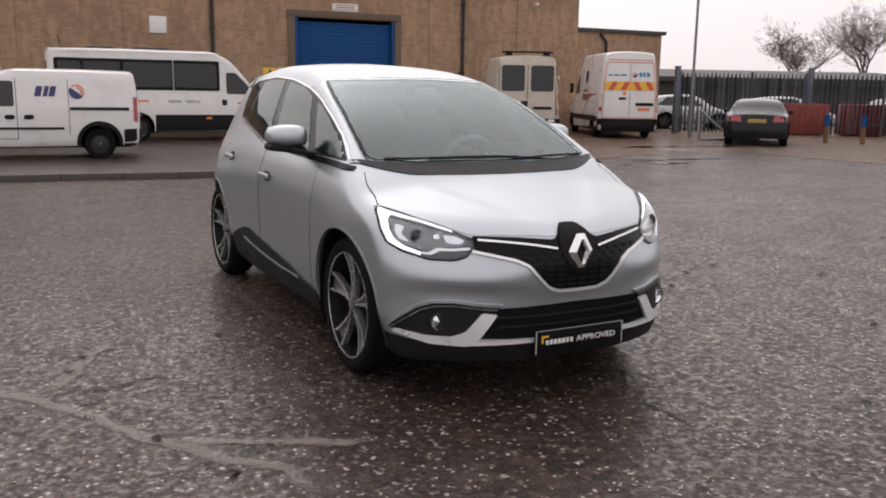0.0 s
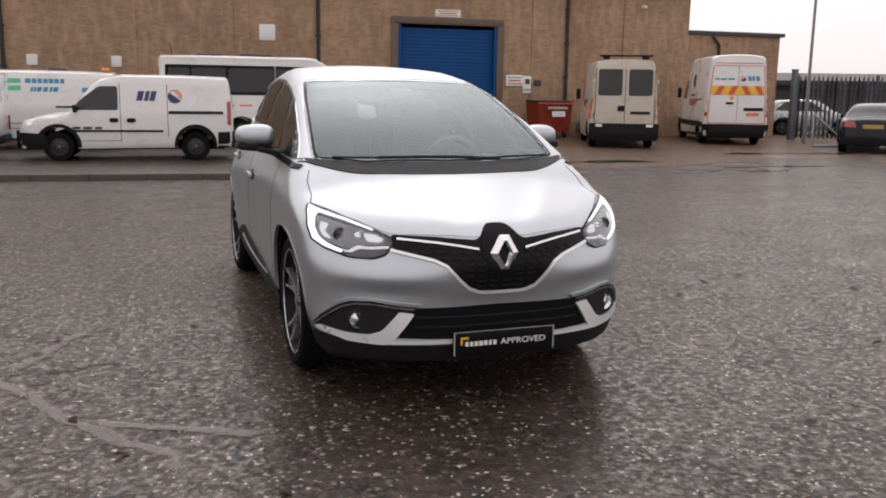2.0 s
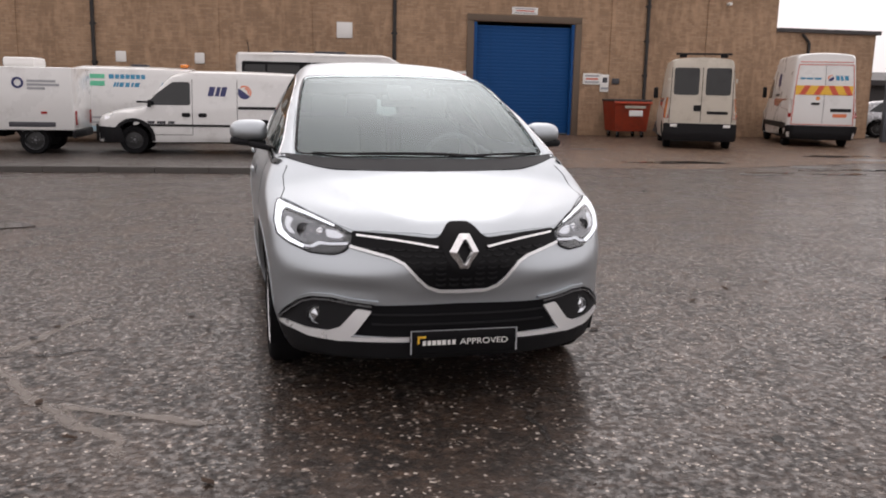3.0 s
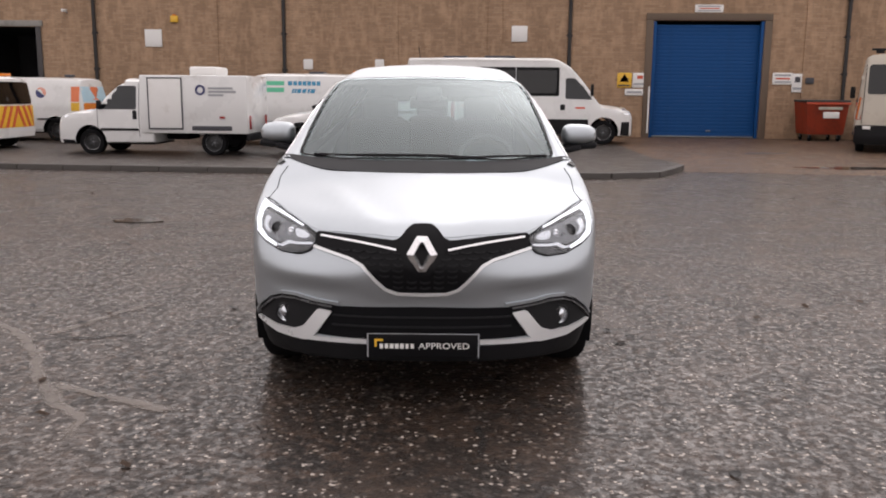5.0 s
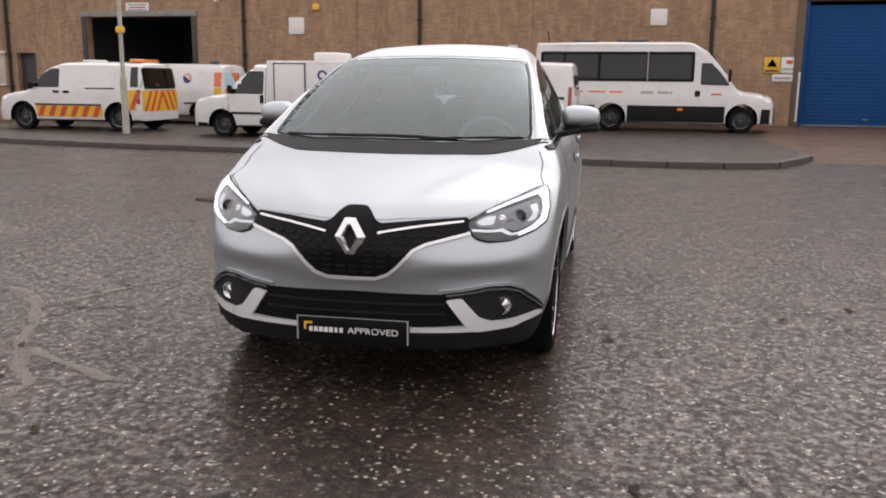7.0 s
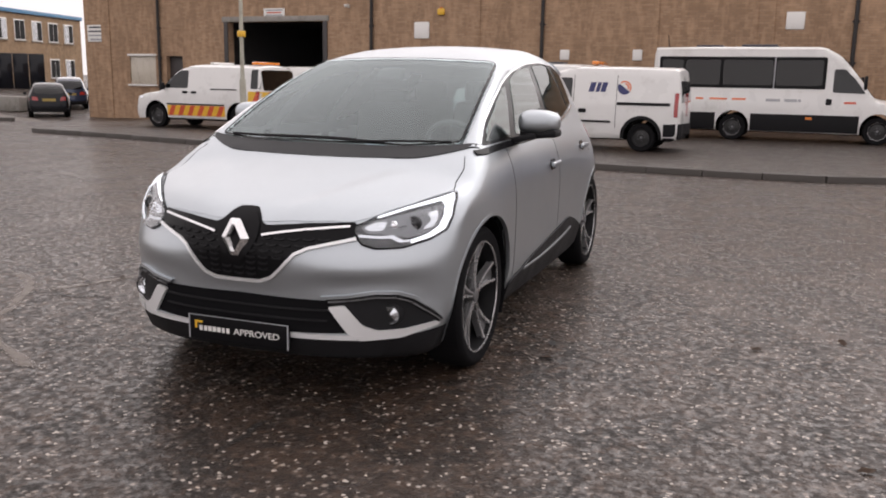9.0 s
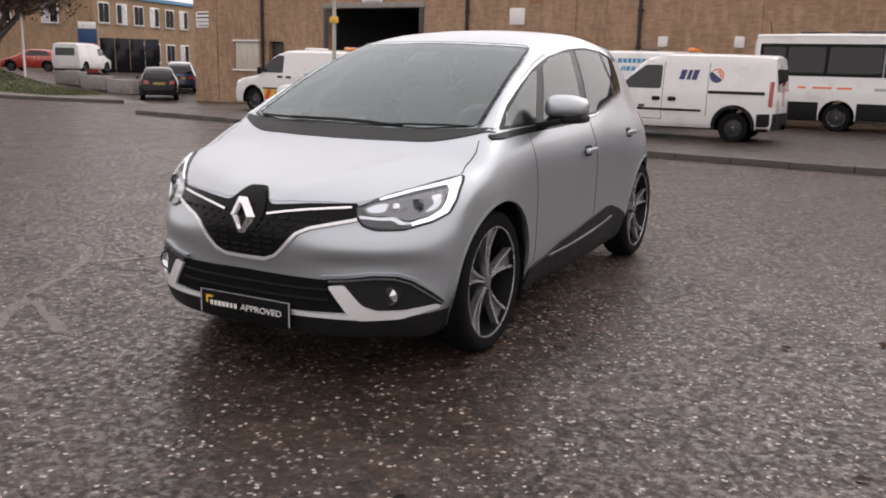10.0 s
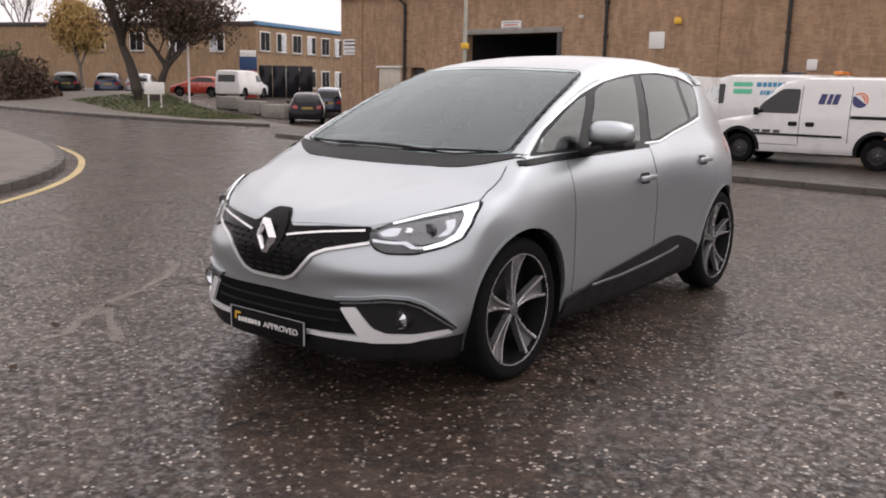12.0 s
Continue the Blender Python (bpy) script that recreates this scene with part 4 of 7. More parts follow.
        part("window_chrome", ribbon(s, [(0.13, 1.112), (0.25, 1.178), (0.36, 1.232), (0.48, 1.282), (0.60, 1.328), (0.85, 1.410), (1.03, 1.454), (1.2, 1.488), (1.42, 1.520), (1.65, 1.543), (2.08, 1.562), (2.48, 1.545), (2.66, 1.516), (2.80, 1.482)], ax, 0.012, 0.009, 0.008), CHROME, car, "bright window trim")
        part("belt_chrome", ribbon(s, [(1.45, 1.122), (1.67, 1.126), (1.80, 1.146), (1.93, 1.169), (2.39, 1.231), (2.57, 1.260)], ax, 0.011, 0.009, 0.008), CHROME, car, "bright lower window trim")
        for o in (quarter, front_glass, rear_glass, tail_glass):
            part("side_window", patch(s, o, ax, 0.006, 0.004, 0.06), REAR_GLASS if o in (rear_glass, tail_glass) else SIDE_GLASS, car).visible_shadow = False
        sill = rounded([(0.46, 0.24), (2.32, 0.25), (2.27, 0.40), (2.07, 0.468), (1.90, 0.508), (1.76, 0.514), (1.33, 0.467), (0.90, 0.418), (0.64, 0.362), (0.46, 0.335)], 0.03)
        part("sill_cladding", patch(s, sill, ax, 0.012, 0.02, 0.07), BLACK_PLASTIC, car, "black sill cladding")
        part("sill_strip", ribbon(s, [(0.72, 0.372), (1.08, 0.374), (1.45, 0.395), (1.79, 0.420), (1.90, 0.435)], ax, 0.014, 0.020, 0.014), STEEL_GREY, car)
        part("rear_lamp", patch(s, rounded([(2.98, 1.00), (3.22, 0.95), (3.24, 1.07), (3.10, 1.10)], 0.02), ax, 0.004, 0.01, 0.05), RED_LENS, car)
        for cy in (0.0, 2.734):
            rim = [(cy + 0.412 * math.cos(a), 0.37 + 0.412 * math.sin(a)) for a in np.linspace(-0.35, math.pi + 0.35, 40)]
            part("arch_lip", ribbon(s, rim, ax, 0.016, 0.0015, 0.02), SILVER, car)
            bm = lathe([(0.40, 0.40), (0.87 if cy < 1 else 0.835, 0.40)], 40)
            bmesh.ops.delete(bm, geom=[v for v in bm.verts if v.co.z < -0.22], context="VERTS")
            part("wheel_arch_liner", bm, SEAM, car, "", pose(0, cy, 0.37) @ Matrix.Diagonal((x, 1, 1, 1)))
        for cy in (0.0, 2.734):
            wheel(car, (x * 0.768, cy, 0.361), 0.361, 0.282, 0.20, x, 5, "two-tone alloy wheel with a low black tyre")
        # door mirror
        base = s.drop([(0.52, 1.125)], ax)[0]
        mirror = part("door_mirror", mirror_housing(x), SILVER, car, "silver door mirror on a black foot", pose(x * 0.945, 0.745, 1.205))
        part("belt_trim", ribbon(s, [(0.05, 1.076), (0.15, 1.082), (0.3, 1.088), (0.6, 1.094), (1.0, 1.102), (1.30, 1.108), (1.50, 1.112)], ax, 0.040, 0.007, 0.009), GLOSS_BLACK, car)
        part("mirror_foot", box((0.17, 0.11, 0.036), (x * 0.862, 0.68, 1.118), 0.014, turn=pose(0, 0, 0, 0, x * -14, 0)), BLACK_PLASTIC, car)
        part("mirror_base", box((0.215, 0.15, 0.045), (x * 0.948, 0.755, 1.142), 0.018, turn=pose(0, 0, 0, 0, x * -5, 0)), BLACK_PLASTIC, car)
        part("mirror_glass", box((0.17, 0.004, 0.11), (x * 0.945, 0.818, 1.205), 0.001), CHROME, car)
    # roof: spoiler, aerial
    part("spoiler", patch(s, rounded([(-0.55, 2.86), (0.55, 2.86), (0.50, 3.12), (-0.50, 3.12)], 0.04), "T", 0.014, 0.03, 0.07), SILVER, car)
    # cabin
    part("dashboard", box((1.36, 0.62, 0.3), (0, 0.55, 0.92), 0.09), CABIN, car, "grey dashboard")
    part("cabin_floor", box((1.5, 2.7, 0.05), (0, 1.85, 0.42), 0.01), CABIN, car)
    for sx, sy in ((-0.37, 1.35), (0.37, 1.35), (-0.42, 2.25), (0.0, 2.25), (0.42, 2.25)):
        seat = part("seat", box((0.48 if sy < 2 else 0.4, 0.5, 0.16), (sx, sy - 0.1, 0.64), 0.06), CLOTH, car, "dark cloth seat")
        part("backrest", box((0.46 if sy < 2 else 0.4, 0.14, 0.6), (sx, sy + 0.2, 0.98), 0.06, turn=pose(0, 0, 0, -14, 0, 0)), CLOTH, seat)
        part("headrest", box((0.26, 0.10, 0.17), (sx, sy + 0.29, 1.345), 0.04), CLOTH, seat)
    bm = lathe([(0.017 * math.cos(a), 0.18 + 0.017 * math.sin(a)) for a in np.linspace(0, 2 * math.pi, 9)], 28, "y")
    part("steering_wheel", bm, CABIN, car, "", pose(0.37, 0.92, 1.02, 22, 0, 0))
    part("rear_view_mirror", box((0.24, 0.03, 0.07), (0.0, 0.80, 1.40), 0.012), BLACK_PLASTIC, car)
    part("sensor_housing", box((0.16, 0.14, 0.05), (0.0, 0.80, 1.455), 0.02, turn=pose(0, 0, 0, 27, 0, 0)), BLACK_PLASTIC, car)
    return car


def mirror_housing(x):
    bm = bmesh.new()
    bmesh.ops.create_icosphere(bm, subdivisions=4, radius=1.0)
    for v in bm.verts:
        a, b, c = v.co
        sx = math.copysign(abs(a) ** 0.66, a) * 0.112
        sz = math.copysign(abs(c) ** 0.7, c) * (0.072 if c > 0 else 0.058)
        sy = math.copysign(abs(b) ** 0.8, b) * (0.095 if b < 0 else 0.07)
        sz *= 1 - 0.12 * (x * a)
        v.co = (sx, sy + 0.03 * x * a, sz)
    return bm


def lettering(text, height, at, mat, parent, width=None, turn=(90, 0, 0)):
    cu = bpy.data.curves.new("lettering", "FONT")
    cu.body, cu.size, cu.align_x, cu.align_y, cu.extrude = text, height, "CENTER", "CENTER", 0.0012
    cu.materials.append(mat)
    ob = new("lettering", cu)
    if parent is not None:
        ob.parent = parent
    bpy.context.view_layer.update()
    k = width / ob.dimensions[0] if width and ob.dimensions[0] > 0 else 1
    ob.matrix_basis = pose(*at, *turn) @ Matrix.Diagonal((k, 1.25 if width else 1, 1, 1))
    return ob


hero = build_hero(pose(0.005, -0.035, 0, 0, 0, 2.75))


# ---- parked vehicles ----
def van_shell(length, width, height, bonnet, screen, flat=0.10, nose_z=0.78, tail_lean=0.06, tumble=0.09, soft=0.07, roof_drop=0.03, sweep=0.16):
    """bonnet: (y, z) of its rear edge; screen: (y, z) of the windscreen's top."""
    w = width / 2
    return Shell(
        top=((-0.1, nose_z - 0.12), (0.06, nose_z), (bonnet[0] * 0.5, (nose_z + bonnet[1]) / 2 + 0.03), bonnet, ((bonnet[0] + screen[0]) / 2, (bonnet[1] + screen[1]) / 2 + 0.03), screen, (screen[0] + 0.5, height), (length * 0.7, height), (length + 0.1, height - roof_drop)),
        crown=((0, 0.08), (bonnet[0], 0.08), (length, flat)),
        half=((-0.1, w - 0.14), (0.4, w - 0.03), (1.0, w), (length - 0.5, w), (length + 0.1, w - 0.03)),
        tuck=((0.1, 0.07), (0.35, 0.02), (0.6, 0.0), (0.95, 0.005), (1.15, 0.03), (height, 0.03 + tumble)),
        nose=((0.1, 0.10), (0.3, 0.0), (0.55, 0.0), (nose_z, 0.06), (nose_z + 0.1, 0.16), (bonnet[1] + 0.1, bonnet[0] * 0.5), (height, screen[0] * 0.8)),
        sweep=lambda x, z: sweep * (x / w) ** 3,
        tail=((0.1, length - 0.05), (0.4, length), (0.9, length), (height, length - tail_lean)),
        tail_sweep=0.05,
        floor=((-0.1, 0.24), (length + 0.1, 0.28)),
        soft=soft,
    )


def vehicle(name, label, category, m, shell, paint, length, height, axles, radius, track, patches=(), group="", grid=(60, 18, 20), steel=False, cab_z=0.7, rims=RIM_SILVER, low_trim=True):
    """patches: (part name, outline, view, material, how proud)."""
    v = thing(name, m, label, category, group)
    arches = [(y, radius + 0.02, radius + 0.07, track - 0.35) for y in axles]
    pts, faces = shell.skin(-0.1, length + 0.1, 0.15, height + 0.05, *grid, mid_z=cab_z)
    cut, kept = cut_skin(shell, pts, faces, [], arches)
    skin_part("body", cut, kept, paint, v)
    shell.core = length / 2
    for nm, outline, views, mat, off in patches:
        for view in views:
            o = [(-a, b) for a, b in reversed(outline)] if view in "b" else outline
            ob = part(nm, patch(shell, o, view.upper(), off, 0.012, 0.12), mat, v)
    for x in (1, -1):
        for y in axles:
            bm = lathe([(track - 0.36, radius + 0.065), (track + 0.02, radius + 0.065)], 28)
            bmesh.ops.delete(bm, geom=[q for q in bm.verts if q.co.z < -0.15], context="VERTS")
            part("wheel_arch_liner", bm, SEAM, v, "", pose(0, y, radius + 0.02) @ Matrix.Diagonal((x, 1, 1, 1)))
            wheel(v, (x * (track - 0.11), y, radius), radius, radius * 0.64, 0.2, x, 5, "", rims, SEAM, False)
    part("underbody", box((track * 1.5, length * 0.9, 0.14), (0, length / 2, 0.30)), SEAM, v)
    return v


def ear_mirror(v, x, y, z, tall=0.22, mat=BLACK_PLASTIC):
    for s in (1, -1):
        part("door_mirror", box((0.14, 0.08, tall), (s * (x + 0.08), y, z), 0.03), mat, v)


def rect(x0, z0, x1, z1, r=0.03):
    return rounded([(x0, z0), (x1, z0), (x1, z1), (x0, z1)], r, 2)


def chevrons(shell, v, x0, x1, z0, z1, view, count=5):
    """Yellow board with red slanting bars that meet in the middle."""
    part("hazard_panel", patch(shell, [(x0, z0), (x1, z0), (x1, z1), (x0, z1)], view, 0.012, 0.01, 0.15), YELLOW, v, "yellow and red hazard chevrons")
    w, h = x1 - x0, z1 - z0
    for k in range(count):
        a = x0 + w * (k + 0.15) / count
        b = a + w * 0.42 / count
        lean = h * 0.55 * (1 if (k + 0.5) < count / 2 else -1)
        lo, hi = max(x0, min(x1, a - lean / 2)), max(x0, min(x1, a + lean / 2))
        lo2, hi2 = max(x0, min(x1, b - lean / 2)), max(x0, min(x1, b + lean / 2))
        if abs(lo2 - lo) > 0.01 or abs(hi2 - hi) > 0.01:
            part("hazard_bar", patch(shell, [(lo, z0), (lo2 + 0.001, z0), (hi2 + 0.001, z1), (hi, z1)], view, 0.018, 0.006, 0.2), HAZARD_RED, v)


def word_bars(shell, v, y0, z0, widths, height, mat, view, slant=0.2, gap=0.35):
    """A word that stands as plain bars."""
    at = y0
    for w in widths:
        s = slant * height
        part("name_bar", patch(shell, [(at, z0), (at + w, z0), (at + w + s, z0 + height), (at + s, z0 + height)], view, 0.006, 0.004, 0.3), mat, v)
        at += w * (1 + gap)


def roundel(shell, v, y, z, r, view):
    """A navy ball with white and orange arcs over its upper edge."""
    def arc(a0, a1, r0, r1, n=12):
        outer = [(y + r1 * math.cos(a), z + r1 * math.sin(a)) for a in np.linspace(a0, a1, n)]
        return outer + [(y + r0 * math.cos(a), z + r0 * math.sin(a)) for a in np.linspace(a1, a0, n)]

    low = [(y + r * math.cos(a), z + r * math.sin(a)) for a in np.linspace(math.pi * 0.80, math.pi * 1.80, 18)]
    part("round_mark", patch(shell, low, view, 0.006, 0.004, 0.3), NAVY, v)
    part("round_mark_band", patch(shell, arc(-0.55, 2.3, r * 0.80, r), view, 0.006, 0.004, 0.3), ORANGE, v)
    part("round_mark_band", patch(shell, arc(-0.35, 1.5, r * 0.45, r * 0.68), view, 0.006, 0.004, 0.3), ORANGE, v)


# small white van with a round mark (front towards -x)
s = van_shell(4.33, 1.69, 1.80, (0.98, 1.02), (1.62, 1.70), nose_z=0.80, tail_lean=0.10, tumble=0.10)
van = vehicle("small_van", "small white panel van with black bumpers and a round navy mark", "van", pose(-4.63, 15.50, 0, 0, 0, -90), s, WHITE_VAN, 4.33, 1.80, (0.80, 3.516), 0.305, 0.80, (
    ("front_bumper", [(-0.1, 0.24), (0.62, 0.26), (0.55, 0.56), (-0.1, 0.60)], "LR", BLACK_PLASTIC, 0.012),
    ("front_bumper", rect(-0.75, 0.25, 0.75, 0.58), "F", BLACK_PLASTIC, 0.014),
    ("rear_bumper", [(3.98, 0.28), (4.4, 0.28), (4.4, 0.62), (3.98, 0.60)], "LR", BLACK_PLASTIC, 0.012),
    ("rear_bumper", rect(-0.8, 0.3, 0.8, 0.6), "B", BLACK_PLASTIC, 0.02),
    ("windscreen", rounded([(-0.68, 1.02), (0.68, 1.02), (0.6, 1.58), (-0.6, 1.58)], 0.05), "T", DARK_GLASS, 0.005),
    ("side_window", rounded([(1.08, 1.05), (1.98, 1.05), (1.98, 1.54), (1.62, 1.54), (1.28, 1.28)], 0.05), "LR", DARK_GLASS, 0.006),
    ("rub_strip", rect(1.0, 0.60, 2.86, 0.645, 0.01), "LR", BLACK_PLASTIC, 0.014),
    ("sliding_rail", rect(2.98, 0.98, 4.1, 1.04, 0.01), "LR", BLACK_PLASTIC, 0.012),
    ("door_handle", rect(1.80, 0.80, 1.98, 0.89, 0.04), "LR", BLACK_PLASTIC, 0.014),
    ("door_handle", rect(2.14, 0.80, 2.32, 0.89, 0.04), "LR", BLACK_PLASTIC, 0.014),
    ("headlamp", rounded([(0.02, 0.70), (0.30, 0.74), (0.42, 0.88), (0.10, 0.84)], 0.03), "LR", LAMP_WHITE, 0.006),
    ("rear_lamp", rect(4.18, 0.75, 4.34, 1.25, 0.03), "LR", RED_LENS, 0.006),
    ("rear_window", rect(-0.62, 1.05, 0.62, 1.5, 0.05), "B", DARK_GLASS, 0.006),
), "parked vans")
for o in ([(1.05, 0.42), (2.02, 0.42), (2.02, 1.6)], [(2.96, 0.5), (2.96, 1.6)]):
    part("door_seam", ribbon(s, o, "L", 0.012, 0.002, 0.003), SEAM, van)
for view in "LR":
    word_bars(s, van, 2.34, 1.25, (0.12, 0.08, 0.11), 0.20, NAVY, view, 0.25, 0.3)
    word_bars(s, van, 1.08, 0.655, (0.15, 0.17, 0.13), 0.055, DARK_PRINT, view)
    roundel(s, van, 3.12, 1.345, 0.145, view)
for view in "LR":
    for cy in (0.80, 3.516):
        part("arch_trim", ribbon(s, [(cy + 0.405 * math.cos(a), 0.325 + 0.405 * math.sin(a)) for a in np.linspace(-0.1, math.pi + 0.1, 26)], view, 0.075, 0.012, 0.014), BLACK_PLASTIC, van, "black wheel arch trim")
ear_mirror(van, 0.83, 1.15, 1.08, 0.16)
for hub in [o for o in van.children if o.name.startswith("wheel.") or o.name == "wheel"]:
    for o in hub.children:
        if o.name.startswith("spoke") or o.name.startswith("rim"):
            o.data.materials[0] = BLACK_PLASTIC
        if o.name.startswith("hub_cap"):
            o.data.materials[0] = STEEL_GREY
for sx in (-0.36, 0.36):
    seat = part("seat", box((0.45, 0.14, 0.7), (sx, 1.95, 1.0), 0.05), CLOTH, van)

# white van with a refrigerated box body
s = van_shell(2.35, 1.78, 1.72, (0.95, 1.05), (1.58, 1.62), nose_z=0.86, tail_lean=0.02)
boxvan = vehicle("box_van", "white van with a square refrigerated box body", "van", pose(-9.42, 15.28, 0, 0, 0, -90), s, WHITE_VAN, 2.35, 1.72, (0.86,), 0.29, 0.82, (
    ("side_window", rounded([(1.06, 1.02), (1.94, 1.02), (1.94, 1.54), (1.55, 1.54), (1.24, 1.32)], 0.05), "LR", DARK_GLASS, 0.006),
    ("rub_strip", rect(1.12, 0.55, 1.98, 0.60, 0.01), "LR", BLACK_PLASTIC, 0.014),
    ("door_handle", rect(1.86, 0.80, 1.95, 1.0, 0.03), "LR", BLACK_PLASTIC, 0.014),
    ("windscreen", rounded([(-0.68, 1.02), (0.68, 1.02), (0.6, 1.55), (-0.6, 1.55)], 0.05), "T", DARK_GLASS, 0.005),
    ("headlamp", rounded([(0.04, 0.78), (0.35, 0.84), (0.50, 0.98), (0.14, 0.92)], 0.03), "LR", LAMP_WHITE, 0.006),
    ("front_bumper", [(-0.1, 0.24), (0.50, 0.26), (0.47, 0.33), (-0.1, 0.35)], "LR", BLACK_PLASTIC, 0.012),
), "parked vans")
for o in ([(1.05, 0.42), (1.05, 1.1)], [(2.0, 0.42), (2.0, 1.6)]):
    part("door_seam", ribbon(s, o, "L", 0.012, 0.002, 0.003), SEAM, boxvan)
part("box_body", box((1.80, 2.42, 1.28), (0, 3.255, 1.14), 0.03), WHITE_VAN, boxvan, "white insulated box")
for sx in (1, -1):
    door = part("side_door", box((0.03, 0.74, 1.08), (sx * 0.905, 2.62, 1.16), 0.01), SIGN_WHITE, boxvan, "white side hatch with dark edges")
    bm = bmesh.new()
    for y, z, dy, dz in ((2.24, 1.16, 0.025, 1.14), (3.0, 1.16, 0.025, 1.14), (2.62, 1.72, 0.78, 0.02), (2.62, 0.60, 0.78, 0.03)):
        box((0.034, dy, dz), (sx * 0.907, y, z), bm=bm)
    part("door_seal", bm, DARK_PRINT, door)
    ring = lathe([(0.0, 0.115), (0.012, 0.115), (0.012, 0.07), (0.0, 0.07)], 20)
    part("round_mark", ring, NAVY, boxvan, "", pose(sx * 0.90, 3.42, 1.46) @ Matrix.Diagonal((sx, 1, 1, 1)))
    for k, w in enumerate((0.55, 0.62, 0.34)):
        part("name_bar", box((0.01, w, 0.045), (sx * 0.905, 3.60 + w / 2, 1.50 - k * 0.075)), GREY_PRINT, boxvan)
    wheel(boxvan, (sx * 0.72, 3.66, 0.29), 0.29, 0.19, 0.2, sx, 5, "", STEEL_GREY, RIM_DARK, False)
    part("mudguard", box((0.03, 0.9, 0.10), (sx * 0.90, 3.66, 0.62), 0.01), DARK_PRINT, boxvan)
    part("side_lamp", box((0.02, 0.12, 0.05), (sx * 0.91, 3.9, 0.86)), RED_LENS, boxvan)
for y in (2.7, 4.2):
    part("chassis", box((0.8, 0.5, 0.16), (0, y, 0.42)), SEAM, boxvan)
part("rear_bumper", box((1.75, 0.06, 0.16), (0, 4.45, 0.42), 0.01), BLACK_PLASTIC, boxvan)
for sx in (-0.7, 0.7):
    part("rear_lamp", box((0.1, 0.03, 0.3), (sx, 4.48, 0.75), 0.01), RED_LENS, boxvan)
part("cooling_unit", box((0.95, 0.62, 0.20), (0, 3.35, 1.88), 0.05), SIGN_WHITE, boxvan, "white roof cooling unit")
part("cooling_grille", box((0.8, 0.03, 0.14), (0, 3.04, 1.88), 0.005), DARK_PRINT, boxvan)
ear_mirror(boxvan, 0.86, 1.12, 1.12, 0.2)

# white minibus (front towards +x)
s = van_shell(6.62, 2.02, 2.47, (0.92, 1.15), (1.95, 2.28), nose_z=0.95, tail_lean=0.04, tumble=0.07, flat=0.05)
bus_patches = [
    ("lower_skirt", [(1.35, 0.28), (3.95, 0.28), (3.95, 0.72), (1.35, 0.72)], "LR", BLACK_PLASTIC, 0.006),
    ("lower_skirt", [(4.85, 0.28), (6.6, 0.28), (6.6, 0.72), (4.85, 0.72)], "LR", BLACK_PLASTIC, 0.006),
    ("front_bumper", [(-0.05, 0.26), (0.42, 0.28), (0.40, 0.66), (-0.05, 0.66)], "LR", BLACK_PLASTIC, 0.01),
    ("cab_window", rounded([(1.25, 1.28), (2.02, 1.30), (2.02, 1.88), (1.76, 1.88), (1.50, 1.62)], 0.05), "LR", DARK_GLASS, 0.006),
    ("windscreen", rounded([(-0.85, 1.02), (0.85, 1.02), (0.78, 1.82), (-0.78, 1.82)], 0.06), "T", DARK_GLASS, 0.005),
    ("headlamp", rounded([(0.08, 0.82), (0.34, 0.88), (0.40, 1.08), (0.16, 1.04)], 0.03), "LR", LAMP_WHITE, 0.006),
    ("door_handle", rect(2.02, 0.98, 2.16, 1.14, 0.03), "LR", BLACK_PLASTIC, 0.012),
    ("side_marker", rect(2.45, 0.60, 2.60, 0.66, 0.01), "LR", AMBER_LENS, 0.012),
    ("rear_window", rect(-0.8, 1.35, 0.8, 2.1, 0.06), "B", DARK_GLASS, 0.006),
    ("rear_lamp", rect(6.50, 0.85, 6.62, 1.35, 0.02), "LR", RED_LENS, 0.006),
    ("roof_rail", rect(2.2, 2.36, 6.5, 2.395, 0.01), "LR", SIGN_WHITE, 0.012),
]
bus = vehicle("minibus", "white minibus with a dark window band and dark lower skirt", "minibus", pose(4.62, 21.40, 0, 0, 0, 90), s, WHITE_VAN, 6.62, 2.47, (0.90, 4.40), 0.35, 0.97, bus_patches, "", (70, 18, 24))
for view in "LR":
    part("window_band", patch(s, rect(2.20, 1.37, 6.40, 2.18, 0.05), view, 0.005, 0.01, 0.3), GLOSS_BLACK, bus, "dark tinted window band")
    for y0, y1 in ((2.28, 3.40), (3.48, 4.72), (4.80, 5.70), (5.76, 6.32)):
        part("side_window", patch(s, rect(y0, 1.45, y1, 2.10, 0.05), view, 0.012, 0.008, 0.3), DARK_GLASS, bus)
    part("window_post", patch(s, rect(3.425, 1.37, 3.455, 2.18, 0.005), view, 0.016, 0.008, 0.3), GREY_PRINT, bus)
    word_bars(s, bus, 2.75, 1.04, (0.07, 0.30, 0.35), 0.07, GREY_PRINT, view, 0)
    word_bars(s, bus, 4.1, 1.06, (0.35, 0.45, 0.2), 0.05, ORANGE, view, 0)
    word_bars(s, bus, 1.45, 1.02, (0.28,), 0.05, HAZARD_RED, view, 0)
    roundel(s, bus, 5.95, 1.05, 0.14, view)
part("roof_hatch", box((0.7, 0.9, 0.06), (0, 3.9, 2.49), 0.02), DARK_PRINT, bus)
part("roof_hatch", box((0.6, 0.7, 0.05), (0, 5.2, 2.485), 0.02), DARK_PRINT, bus)
part("aerial", tube((-0.7, 6.2, 2.42), (-0.7, 6.25, 2.75), 0.012), BLACK_PLASTIC, bus)
